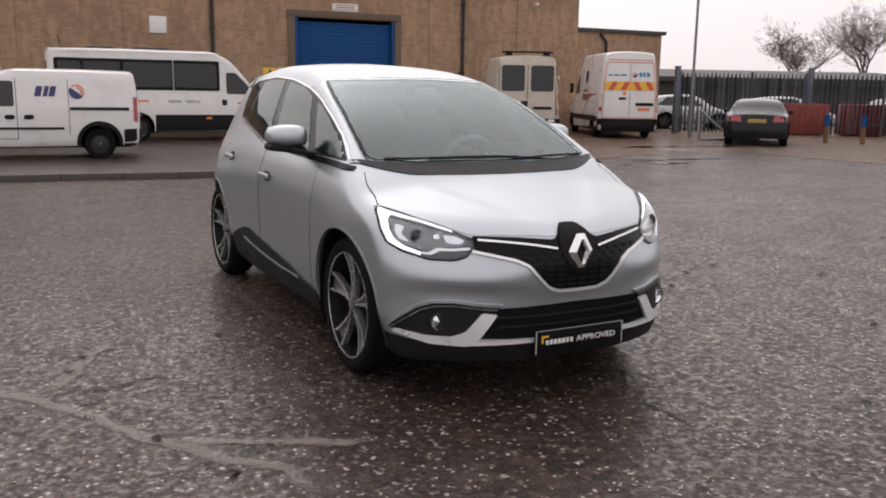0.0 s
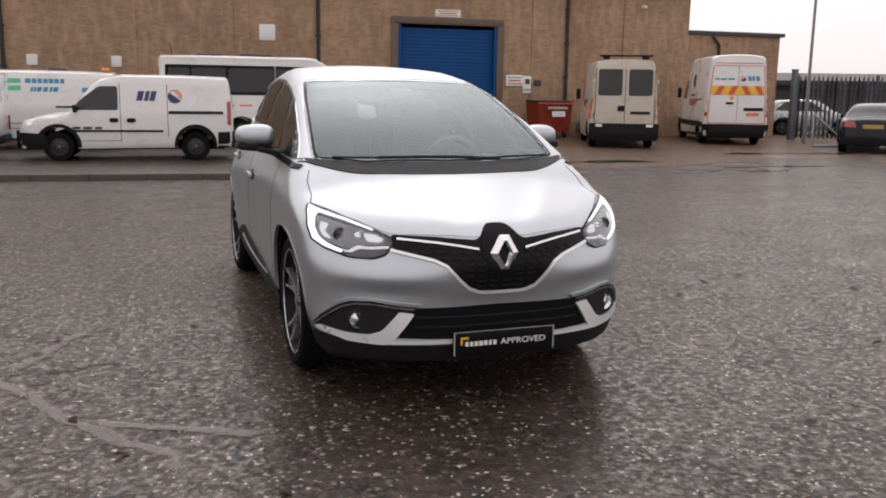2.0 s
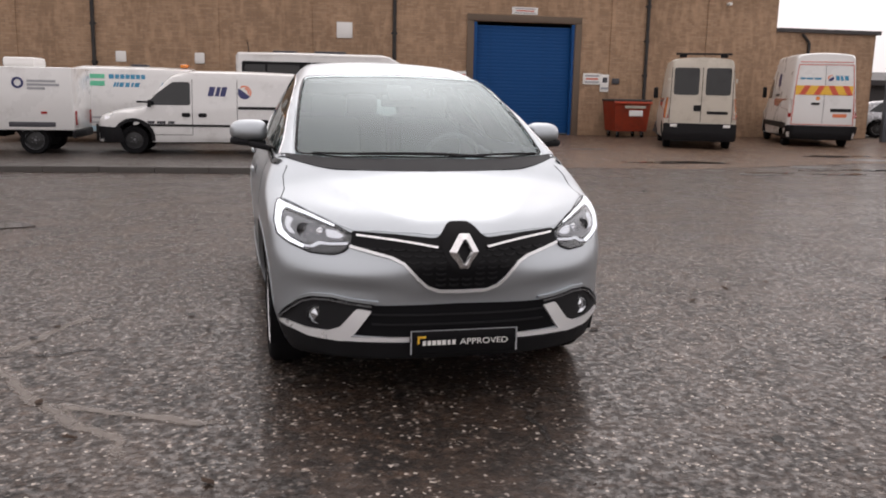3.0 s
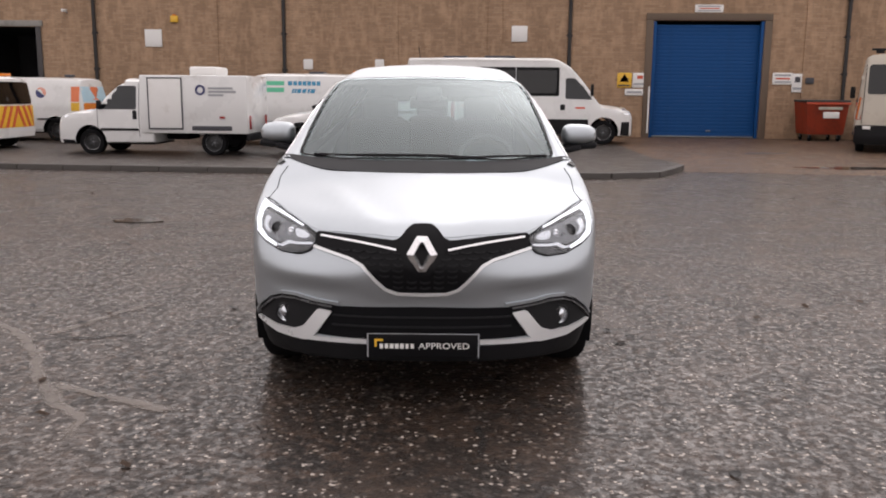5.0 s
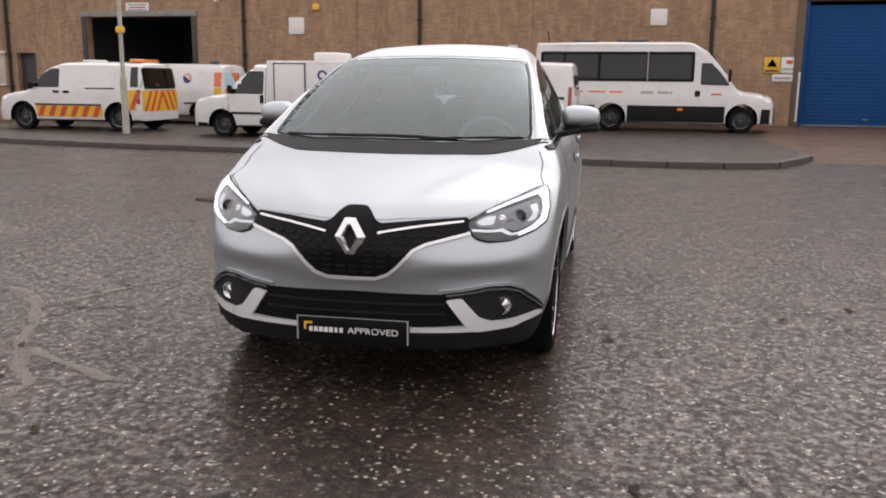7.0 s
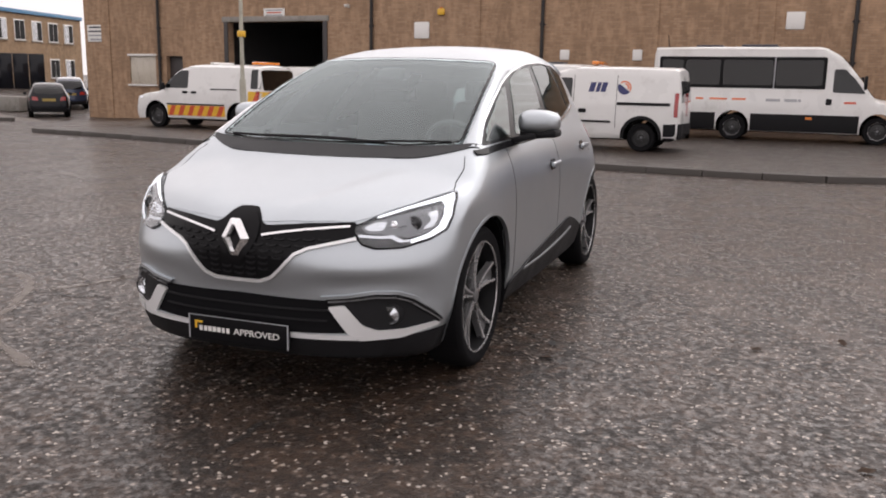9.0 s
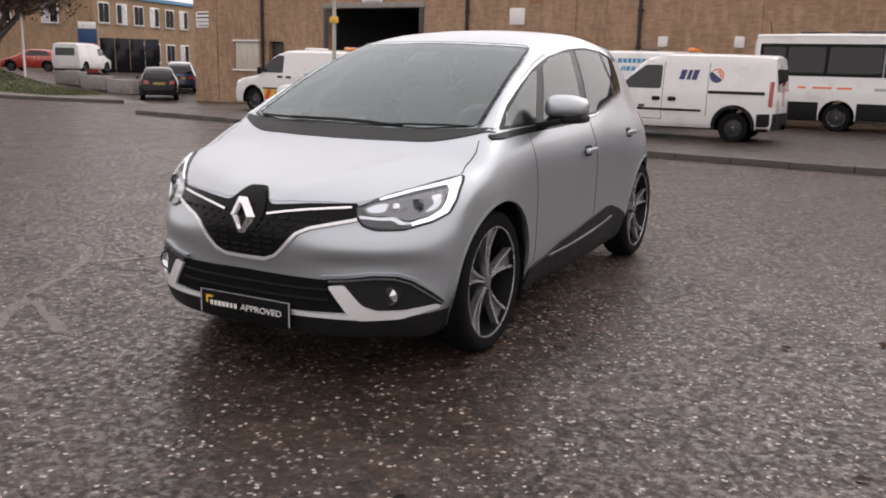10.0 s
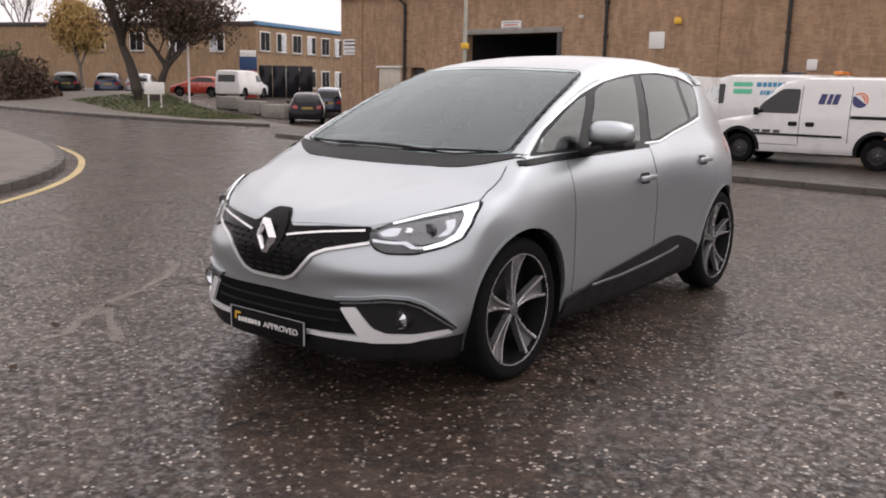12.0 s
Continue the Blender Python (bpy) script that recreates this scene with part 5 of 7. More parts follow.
ear_mirror(bus, 1.02, 1.28, 1.55, 0.34)

# cream high-roof van seen from the rear
s = van_shell(5.3, 1.98, 2.55, (0.85, 1.15), (1.75, 2.2), nose_z=0.95, tail_lean=0.05, tumble=0.14, soft=0.10)
cream = vehicle("cream_van", "cream high-roof van with two dark rear windows and a roof bar", "van", pose(10.72, 17.72, 0, 0, 0, 180 - 22) @ pose(0, -5.3, 0), s, CREAM_VAN, 5.3, 2.55, (0.95, 4.35), 0.34, 0.93, (
    ("rear_window", rect(-0.76, 1.50, -0.09, 2.24, 0.07), "B", DARK_GLASS, 0.008),
    ("rear_window", rect(0.09, 1.50, 0.76, 2.24, 0.07), "B", DARK_GLASS, 0.008),
    ("rear_bumper", rect(-0.95, 0.28, 0.95, 0.72, 0.04), "B", BLACK_PLASTIC, 0.05),
    ("rear_lamp", rect(0.86, 0.85, 0.97, 1.40, 0.02), "B", RED_LENS, 0.012),
    ("rear_lamp", rect(-0.97, 0.85, -0.86, 1.40, 0.02), "B", RED_LENS, 0.012),
    ("number_plate_recess", rect(-0.72, 0.98, -0.16, 1.06, 0.01), "B", BLACK_PLASTIC, 0.012),
    ("door_latch", rect(0.0, 1.06, 0.2, 1.22, 0.02), "B", BLACK_PLASTIC, 0.02),
    ("marker_lamp", rect(-0.8, 0.62, -0.62, 0.70, 0.01), "B", SIGN_WHITE, 0.06),
    ("marker_lamp", rect(0.62, 0.62, 0.8, 0.70, 0.01), "B", SIGN_WHITE, 0.06),
    ("side_window", rect(1.25, 1.35, 2.0, 1.95, 0.06), "LR", DARK_GLASS, 0.006),
    ("side_lamp", rect(5.02, 0.86, 5.22, 1.42, 0.02), "LR", AMBER_LENS, 0.012),
), "parked vans", (60, 18, 24))
for o in ([(0.0, 0.75), (0.0, 2.25)], [(-0.84, 0.75), (-0.82, 2.25)], [(0.84, 0.75), (0.82, 2.25)]):
    part("door_seam", ribbon(s, o, "B", 0.016, 0.004, 0.004), SEAM, cream)
for sx in (-1, 1):
    for z in (1.0, 1.9):
        part("hinge", box((0.05, 0.05, 0.12), (sx * 0.90, 5.28, z), 0.01), CREAM_VAN, cream)
    part("roof_bar_foot", box((0.2, 0.1, 0.12), (sx * 0.55, 5.05, 2.58), 0.02), BLACK_PLASTIC, cream)
part("roof_bar", box((1.5, 0.08, 0.05), (0, 5.08, 2.62), 0.015), BLACK_PLASTIC, cream, "black roof bar")
ear_mirror(cream, 1.0, 1.35, 1.55, 0.34)

# white high van with hazard chevrons, seen from the rear
s = van_shell(5.9, 2.0, 2.86, (0.85, 1.20), (1.85, 2.4), nose_z=0.98, tail_lean=0.10, tumble=0.15, soft=0.10)
tall = vehicle("tall_van", "white high-roof van with red edges and yellow hazard panel", "van", pose(15.45, 19.15, 0, 0, 0, 180 - 23) @ pose(0, -5.9, 0), s, WHITE_VAN, 5.9, 2.86, (1.0, 4.8), 0.34, 0.95, (
    ("rear_bumper", rect(-0.98, 0.28, 0.98, 0.66, 0.04), "B", BLACK_PLASTIC, 0.05),
    ("rear_lamp", rect(0.90, 0.90, 0.97, 1.45, 0.02), "B", RED_LENS, 0.012),
    ("rear_lamp", rect(-0.97, 0.90, -0.90, 1.45, 0.02), "B", RED_LENS, 0.012),
    ("number_plate_recess", rect(-0.80, 1.08, -0.20, 1.18, 0.01), "B", BLACK_PLASTIC, 0.012),
    ("number_plate", rect(-0.68, 0.92, -0.28, 1.02, 0.01), "B", ORANGE, 0.010),
    ("door_latch", rect(0.12, 1.28, 0.36, 1.35, 0.02), "B", BLACK_PLASTIC, 0.02),
    ("round_sticker", rect(0.12, 1.42, 0.24, 1.54, 0.05), "B", AMBER_LENS, 0.006),
    ("side_window", rect(1.30, 1.45, 2.05, 2.10, 0.06), "LR", DARK_GLASS, 0.006),
    ("rub_strip", rect(1.1, 0.55, 5.6, 0.72, 0.02), "LR", BLACK_PLASTIC, 0.012),
    ("side_print", rect(3.0, 1.85, 3.45, 2.25, 0.05), "LR", NAVY, 0.006),
    ("side_print", rect(2.9, 1.52, 3.6, 1.60, 0.01), "LR", DARK_PRINT, 0.006),
    ("side_print", rect(3.0, 1.38, 3.5, 1.42, 0.01), "LR", GREY_PRINT, 0.006),
), "parked vans", (60, 18, 24))
for o in ([(-0.88, 0.70), (-0.84, 1.7), (-0.77, 2.48), (0.77, 2.48), (0.84, 1.7), (0.88, 0.70)], [(-0.9, 0.69), (0.9, 0.69)], [(-0.74, 2.56), (0.74, 2.56)]):
    part("red_edge", ribbon(s, o, "B", 0.022, 0.010, 0.008), HAZARD_RED, tall, "red reflective edge tape")
chevrons(s, tall, -0.80, 0.82, 1.58, 1.86, "B", 4)
word_bars(s, tall, -0.66, 2.02, (0.11, 0.08, 0.10), 0.14, TEAL, "B")
roundel(s, tall, -0.14, 2.085, 0.09, "B")
word_bars(s, tall, 0.12, 2.04, (0.2, 0.18, 0.14), 0.055, TEAL, "B", 0, 0.2)
part("door_seam", ribbon(s, [(0.0, 0.72), (0.0, 2.46)], "B", 0.012, 0.003, 0.003), SEAM, tall)
ear_mirror(tall, 1.02, 1.40, 1.65, 0.36)

# white van with hazard stripes along its sill (front towards -x)
s = van_shell(4.40, 1.80, 1.76, (0.95, 1.06), (1.70, 1.65), nose_z=0.86, tail_lean=0.10, tumble=0.11)
hazard = vehicle("roadworks_van", "white van with amber lightbar and yellow and red hazard stripes", "van", pose(-15.60, 16.20, 0, 0, 0, -90), s, WHITE_VAN, 4.40, 1.76, (0.86, 3.66), 0.33, 0.86, (
    ("windscreen", rounded([(-0.72, 1.05), (0.72, 1.05), (0.62, 1.62), (-0.62, 1.62)], 0.05), "T", DARK_GLASS, 0.005),
    ("side_window", rounded([(1.15, 1.10), (1.98, 1.10), (1.98, 1.58), (1.72, 1.58), (1.35, 1.34)], 0.05), "LR", DARK_GLASS, 0.006),
    ("front_bumper", [(-0.1, 0.24), (0.45, 0.26), (0.40, 0.58), (-0.1, 0.62)], "LR", WHITE_VAN, 0.012),
    ("rub_strip", rect(1.25, 0.645, 3.2, 0.685, 0.01), "LR", BLACK_PLASTIC, 0.016),
    ("door_handle", rect(1.80, 0.96, 1.98, 1.02, 0.02), "LR", BLACK_PLASTIC, 0.014),
    ("door_handle", rect(2.10, 0.96, 2.28, 1.02, 0.02), "LR", BLACK_PLASTIC, 0.014),
    ("sliding_rail", rect(2.75, 1.07, 3.6, 1.10, 0.01), "LR", BLACK_PLASTIC, 0.012),
    ("rear_window", rect(-0.74, 1.08, 0.74, 1.60, 0.06), "B", DARK_GLASS, 0.014),
    ("rear_side_window", rect(4.05, 1.12, 4.34, 1.62, 0.03), "LR", DARK_GLASS, 0.006),
    ("rear_lamp", rect(4.22, 0.70, 4.40, 1.06, 0.03), "LR", RED_LENS, 0.006),
    ("rear_bumper", rect(-0.85, 0.30, 0.85, 0.50, 0.03), "B", WHITE_VAN, 0.04),
    ("headlamp", rounded([(0.05, 0.74), (0.36, 0.80), (0.55, 0.98), (0.16, 0.92)], 0.03), "LR", LAMP_WHITE, 0.006),
), "parked vans")
chevrons(s, hazard, -0.80, 0.80, 0.52, 1.04, "B", 6)
for view in "LR":
    part("hazard_panel", patch(s, rect(1.28, 0.36, 3.22, 0.635, 0.01), view, 0.012, 0.01, 0.3), YELLOW, hazard, "yellow and red hazard stripes")
    for k in range(6):
        a = 1.30 + k * 0.325
        part("hazard_bar", patch(s, [(a, 0.36), (a + 0.15, 0.36), (a + 0.29, 0.635), (a + 0.14, 0.635)], view, 0.018, 0.006, 0.3), HAZARD_RED, hazard)
    part("hazard_panel", patch(s, rect(3.98, 0.55, 4.36, 1.05, 0.02), view, 0.010, 0.01, 0.3), YELLOW, hazard)
    part("hazard_bar", patch(s, [(4.02, 0.58), (4.14, 0.58), (4.34, 1.0), (4.22, 1.0)], view, 0.016, 0.006, 0.3), HAZARD_RED, hazard)
part("lightbar", box((1.1, 0.18, 0.08), (0, 3.95, 1.79), 0.03), AMBER_LENS, hazard, "amber roof lightbar")
part("lightbar", box((0.9, 0.14, 0.06), (0, 2.5, 1.78), 0.02), SIGN_WHITE, hazard)
ear_mirror(hazard, 0.9, 1.2, 1.15, 0.2)

# white utility van behind, with coloured lettering bars (front towards -x)
s = van_shell(4.85, 1.90, 1.93, (0.85, 1.12), (1.65, 1.82), nose_z=0.90, tail_lean=0.08, tumble=0.12)
utility = vehicle("utility_van", "white utility van with green and blue lettering bars on its side", "van", pose(-7.72, 19.35, 0, 0, 0, -90), s, WHITE_VAN, 4.85, 1.93, (0.85, 3.95), 0.33, 0.9, (
    ("side_window", rounded([(1.05, 1.16), (1.95, 1.16), (1.95, 1.66), (1.65, 1.66), (1.25, 1.40)], 0.05), "LR", DARK_GLASS, 0.006),
    ("windscreen", rounded([(-0.75, 1.02), (0.75, 1.02), (0.65, 1.60), (-0.65, 1.60)], 0.05), "T", DARK_GLASS, 0.005),
    ("sliding_rail", rect(3.4, 1.02, 4.5, 1.06, 0.01), "LR", BLACK_PLASTIC, 0.012),
    ("side_stripe", rect(2.0, 0.62, 3.6, 0.66, 0.01), "LR", GREY_PRINT, 0.006),
    ("side_stripe", rect(2.0, 0.50, 3.3, 0.53, 0.01), "LR", GREY_PRINT, 0.006),
    ("lower_band", rect(0.9, 0.30, 4.7, 0.42, 0.02), "LR", SKY_BLUE, 0.006),
    ("rear_edge", rect(4.66, 0.9, 4.84, 1.75, 0.02), "LR", YELLOW, 0.006),
    ("rear_lamp", rect(4.70, 0.5, 4.84, 0.9, 0.02), "LR", RED_LENS, 0.006),
), "parked vans")
for view in "LR":
    word_bars(s, utility, 2.15, 1.60, (0.5,), 0.11, GREEN, view, 0)
    word_bars(s, utility, 2.75, 1.60, (0.12, 0.10, 0.10, 0.10, 0.10, 0.10, 0.10), 0.11, TEAL, view, 0, 0.25)
    word_bars(s, utility, 2.17, 1.42, (0.48,), 0.12, GREEN, view, 0)
    word_bars(s, utility, 2.85, 1.40, (0.05, 0.05, 0.10, 0.10, 0.06, 0.11), 0.11, TEAL, view, 0.3, 0.4)
    word_bars(s, utility, 4.0, 1.40, (0.13, 0.08, 0.06, 0.07), 0.11, TEAL, view, 0.3, 0.4)
part("lightbar", box((1.0, 0.2, 0.09), (0, 4.55, 1.96), 0.03), AMBER_LENS, utility, "amber roof lightbar")
part("roof_box", box((0.5, 0.4, 0.06), (0, 3.4, 1.95), 0.02), DARK_PRINT, utility)

# white van beyond the roadworks van, with a round mark
s = van_shell(4.33, 1.69, 1.78, (0.98, 1.02), (1.62, 1.68), nose_z=0.80, tail_lean=0.10, tumble=0.10)
second = vehicle("small_van", "small white panel van with a hazard-striped rear edge", "van", pose(-15.2, 19.9, 0, 0, 0, -90), s, WHITE_VAN, 4.33, 1.78, (0.80, 3.516), 0.305, 0.80, (
    ("side_window", rounded([(1.08, 1.05), (1.98, 1.05), (1.98, 1.54), (1.62, 1.54), (1.28, 1.28)], 0.05), "LR", DARK_GLASS, 0.006),
    ("rub_strip", rect(3.0, 0.60, 3.9, 0.645, 0.01), "LR", BLACK_PLASTIC, 0.014),
    ("rear_bumper", [(3.98, 0.28), (4.4, 0.28), (4.4, 0.62), (3.98, 0.60)], "LR", BLACK_PLASTIC, 0.012),
    ("rear_print", rect(3.98, 1.10, 4.32, 1.52, 0.02), "LR", ORANGE, 0.006),
    ("hazard_panel", rect(3.98, 0.85, 4.32, 1.08, 0.02), "LR", YELLOW, 0.006),
    ("rear_print", rect(-0.74, 1.10, 0.74, 1.52, 0.03), "B", SKY_BLUE, 0.01),
    ("hazard_panel", rect(-0.74, 0.80, 0.74, 1.06, 0.03), "B", AMBER_LENS, 0.012),
), "parked vans")
for view in "LR":
    roundel(s, second, 3.12, 1.345, 0.145, view)
part("roof_lamp", box((0.3, 0.2, 0.08), (0, 3.6, 1.82), 0.03), DARK_PRINT, second)


def saloon(name, label, m, paint, length=4.6, height=1.42, width=1.82, hatch=False, group="parked cars"):
    w = width / 2
    if hatch:
        top = ((-0.1, 0.62), (0.05, 0.70), (0.9, 0.93), (1.1, 1.0), (1.9, height - 0.03), (2.4, height), (3.2, height - 0.05), (length - 0.25, height - 0.22), (length + 0.1, 0.9))
    else:
        top = ((-0.1, 0.60), (0.05, 0.68), (1.0, 0.90), (1.25, 0.97), (2.05, height - 0.03), (2.5, height), (3.1, height - 0.05), (length - 0.75, 1.02), (length - 0.15, 0.96), (length + 0.1, 0.9))
    s = Shell(top, ((0, 0.08), (length, 0.10)), ((-0.1, w - 0.15), (0.5, w - 0.03), (1.5, w), (length - 1, w), (length + 0.1, w - 0.12)), ((0.1, 0.08), (0.35, 0.02), (0.6, 0), (0.85, 0.02), (0.95, 0.07), (height, 0.32)),
              ((0.1, 0.1), (0.35, 0.0), (0.6, 0.02), (0.8, 0.2), (height, 1.0)), lambda x, z: 0.22 * (x / w) ** 3, ((0.1, length - 0.1), (0.4, length), (0.75, length - 0.02), (0.97, length - 0.06), (height, length - 0.35)), 0.18, ((-0.1, 0.2), (length + 0.1, 0.24)), 0.07)
    rear_glass = rounded([(-0.58, 2.98), (0.58, 2.98), (0.66, length - 0.85), (-0.66, length - 0.85)], 0.06) if not hatch else None
    patches = [
        ("windscreen", rounded([(-0.66, 1.2), (0.66, 1.2), (0.55, 1.95), (-0.55, 1.95)], 0.06), "T", DARK_GLASS, 0.005),
        ("side_window", rounded([(1.5, 0.98), (3.5, 1.0), (3.1, height - 0.12), (2.1, height - 0.1)], 0.06), "LR", DARK_GLASS, 0.005),
        ("rear_lamp", rounded([(0.42, 0.72), (w - 0.10, 0.74), (w - 0.10, 0.90), (0.46, 0.88)], 0.02), "B", RED_LENS, 0.006),
        ("rear_lamp", rounded([(-w + 0.10, 0.74), (-0.42, 0.72), (-0.46, 0.88), (-w + 0.10, 0.90)], 0.02), "B", RED_LENS, 0.006),
        ("number_plate", rect(-0.26, 0.70, 0.26, 0.81, 0.01), "B", PLATE_YELLOW, 0.012),
        ("rear_bumper", rect(-w + 0.12, 0.26, w - 0.12, 0.42, 0.03), "B", BLACK_PLASTIC, 0.012),
        ("headlamp", rect(0.45, 0.58, w - 0.12, 0.70, 0.03), "F", LAMP_WHITE, 0.006),
        ("headlamp", rect(-w + 0.12, 0.58, -0.45, 0.70, 0.03), "F", LAMP_WHITE, 0.006),
        ("grille", rect(-0.4, 0.42, 0.4, 0.62, 0.04), "F", GLOSS_BLACK, 0.006),
    ]
    patches.append(("rear_window", rear_glass, "T", DARK_GLASS, 0.005) if not hatch else ("rear_window", rect(-0.55, 1.0, 0.55, height - 0.14, 0.05), "B", DARK_GLASS, 0.006))
    c = vehicle(name, label, "car", m, s, paint, length, height, (0.88, length - 0.95), 0.32, w - 0.02, patches, group, (44, 14, 14), cab_z=0.55)
    ear_mirror(c, w, 1.5, 0.98, 0.13, paint)
    return c


# ---- ground ----
def ease(a, b, v):
    u = min(1.0, max(0.0, (v - a) / (b - a)))
    return u * u * (3 - 2 * u)


def ground_height(x, y):
    return -0.42 * ease(-15, -25, x) * ease(13, 22, y) * ease(-40, -31, x) * ease(40, 31, y) + 0.42 * ease(-36, -46, x) * ease(15, 25, y)


bm = bmesh.new()
bmesh.ops.create_grid(bm, x_segments=170, y_segments=170, size=1)
for v in bm.verts:
    v.co.x, v.co.y = math.copysign(abs(v.co.x) ** 2.2, v.co.x) * 900, math.copysign(abs(v.co.y) ** 2.2, v.co.y) * 900
    v.co.z = ground_height(v.co.x, v.co.y)
tagged(part("road", bm, ROAD), "wet chipped asphalt road with worn pale patches", "road", kind="structure")

KERB_LINE = line_of(((-15.4, 11.75), (-13, 11.5), (-10, 11.0), (-7, 10.75), (-4, 10.68), (-1, 10.5), (1.5, 10.36), (2.8, 10.5), (3.7, 11.1), (4.15, 12.4)))


def yard_height(x, y):
    k = float(KERB_LINE(min(x, 4.15)))
    return 0.105 - 0.095 * ease(k, k + 3.6, y) + ground_height(x, y)


bm = bmesh.new()
rows = []
for x in np.linspace(-15.4, 4.15, 66):
    k = float(KERB_LINE(x))
    rows.append([bm.verts.new((x, k + (25.05 - k) * u**1.5, yard_height(x, k + (25.05 - k) * u**1.5))) for u in np.linspace(0, 1, 22)])
for a, b in zip(rows, rows[1:]):
    for q in range(21):
        bm.faces.new((a[q], b[q], b[q + 1], a[q + 1]))
tagged(part("yard", bm, YARD), "wet dark tarmac parking strip behind a kerb", "pavement", kind="structure")
bm = slab([(4.155, 11.9), (7.5, 11.6), (12.5, 13.2), (18.5, 14.2), (30, 13), (30, 25.04), (4.155, 25.04)], -0.02, 0.005)
tagged(part("apron", bm, APRON), "worn brown tarmac apron with puddles", "pavement", kind="structure")
bm = slab([(14.6, 12.4), (14.9, 8.6), (24, 3), (40, 2), (40, 16), (17.2, 15.6)], -0.02, 0.009)
tagged(part("forecourt", bm, FORECOURT), "pale sandy forecourt before the steel fence", "pavement", kind="structure")


def kerb_run(name, line, label, z=0.105, width=0.14, drop=ground_height):
    run = tagged(new(name), label, "kerb", kind="structure")
    data = {}
    for n, (a, b) in enumerate(zip(line, line[1:])):
        a, b = Vector((*a, 0)), Vector((*b, 0))
        d = b - a
        key = round(d.length, 2)
        if key not in data:
            data[key] = mesh_of("kerb_stone", box((d.length - 0.005, width, 0.3), (0, 0, -0.15), 0.014), KERB_STONE)
        ob = new("kerb_stone", data[key])
        ob.parent = run
        c = (a + b) / 2
        ob.matrix_basis = pose(c.x, c.y, z + drop(c.x, c.y) + 0.002 * math.sin(n * 2.7), 0, 0, math.degrees(math.atan2(d.y, d.x)))
    return run


line = []
x = -15.4
while x < 4.15:
    line.append((x, float(KERB_LINE(x)) - 0.05))
    slope = abs(float(KERB_LINE(x + 0.05)) - float(KERB_LINE(x))) / 0.05
    x += 0.9 / math.hypot(1, slope)
line += [(4.17, 12.4), (4.05, 12.9)]
kerb_run("kerb", line, "dark wet concrete kerb stones along the parking strip")

# worn pale seams and cracks in the road, thin tar-filled lines
random.seed(4)


def worn_streak(name, colour, rough, relief):
    """A worn streak whose rim breaks up into the road."""
    m, n, l, b = material(name)
    b.inputs["Roughness"].default_value = rough
    big, small = noise_tex(n, l, 9.0, 4.0), noise_tex(n, l, 70.0, 3.0)
    tone = blend(n, l, ramp(n, l, small.outputs["Fac"], ((0.35, 0.0), (0.65, 0.6))).outputs[0], colour, tuple(c * 0.45 for c in colour))
    l.new(tone, b.inputs["Base Color"])
    bump(n, l, b, small.outputs["Fac"], relief, 0.006)
    mask = n.new("ShaderNodeAttribute")
    mask.attribute_name = "core"
    frayed = blend(n, l, 0.42, mask.outputs["Fac"], big.outputs["Fac"])
    frayed = blend(n, l, 0.2, frayed, small.outputs["Fac"])
    l.new(ramp(n, l, frayed, ((0.44, 0.0), (0.76, 0.72))).outputs[0], b.inputs["Alpha"])
    return m


def road_scar(points, width, mat, label, z=0.004):
    pts = [Vector((*p, 0)) for p in points]
    dense = []
    for a, b in zip(pts, pts[1:]):
        n = max(1, int((b - a).length / 0.05))
        dense += [a.lerp(b, k / n) for k in range(n)]
    dense.append(pts[-1])
    bm = bmesh.new()
    core = bm.verts.layers.float.new("core")
    last = None
    for i, p in enumerate(dense):
        t = (dense[min(i + 1, len(dense) - 1)] - dense[max(i - 1, 0)]).normalized()
        s = Vector((-t.y, t.x, 0))
        wob = 0.05 * noise.noise(p * 2.3) + 0.03 * noise.noise(p * 9)
        end = min(1.0, i / 4, (len(dense) - 1 - i) / 4)
        w1, w2 = (width * (0.7 + 1.3 * abs(noise.noise(p * 3.7 + Vector((q, 0, 0))))) for q in (3, 9))
        row = []
        for u, c in ((1, 0), (0.45, 0.9), (0, 1), (-0.45, 0.9), (-1, 0)):
            v = bm.verts.new(p + s * (wob + u * (w1 if u > 0 else w2)) + Vector((0, 0, z)))
            v[core] = c * end
            row.append(v)
        if last:
            for k in range(4):
                bm.faces.new((last[k], row[k], row[k + 1], last[k + 1]))
        last = row
    return tagged(part("road_scar", bm, mat), label, "road mark", kind="structure")


PALE_SCAR = worn_streak("pale_worn_seam", (0.235, 0.198, 0.17), 0.45, 0.3)
DARK_SCAR = worn_streak("dark_tar_seam", (0.014, 0.011, 0.009), 0.6, 0.5)
TAR = worn("tar_patch", (0.02, 0.018, 0.016), 0.35, 0.0, 0.3, 5.0, 60, 0.4)
road_scar([(-3.0, 0.5), (-2.6, 0.25), (-2.37, 0.04), (-2.15, -0.26), (-1.94, -0.62), (-1.7, -0.96), (-1.49, -1.16), (-1.47, -1.5)], 0.06, PALE_SCAR, "pale worn crack across the road")
road_scar([(-2.37, 0.04), (-2.2, 0.4), (-2.1, 0.6), (-1.94, 1.06)], 0.06, PALE_SCAR, "short pale branch of the road crack", 0.0045)
road_scar([(-1.94, -0.62), (-1.6, -0.8), (-1.25, -0.98), (-0.95, -1.05)], 0.05, PALE_SCAR, "faint pale end of the road crack", 0.005)
road_scar([(0.36, -0.95), (0.33, -1.2), (0.32, -1.57)], 0.03, DARK_SCAR, "thin dark tar seam")
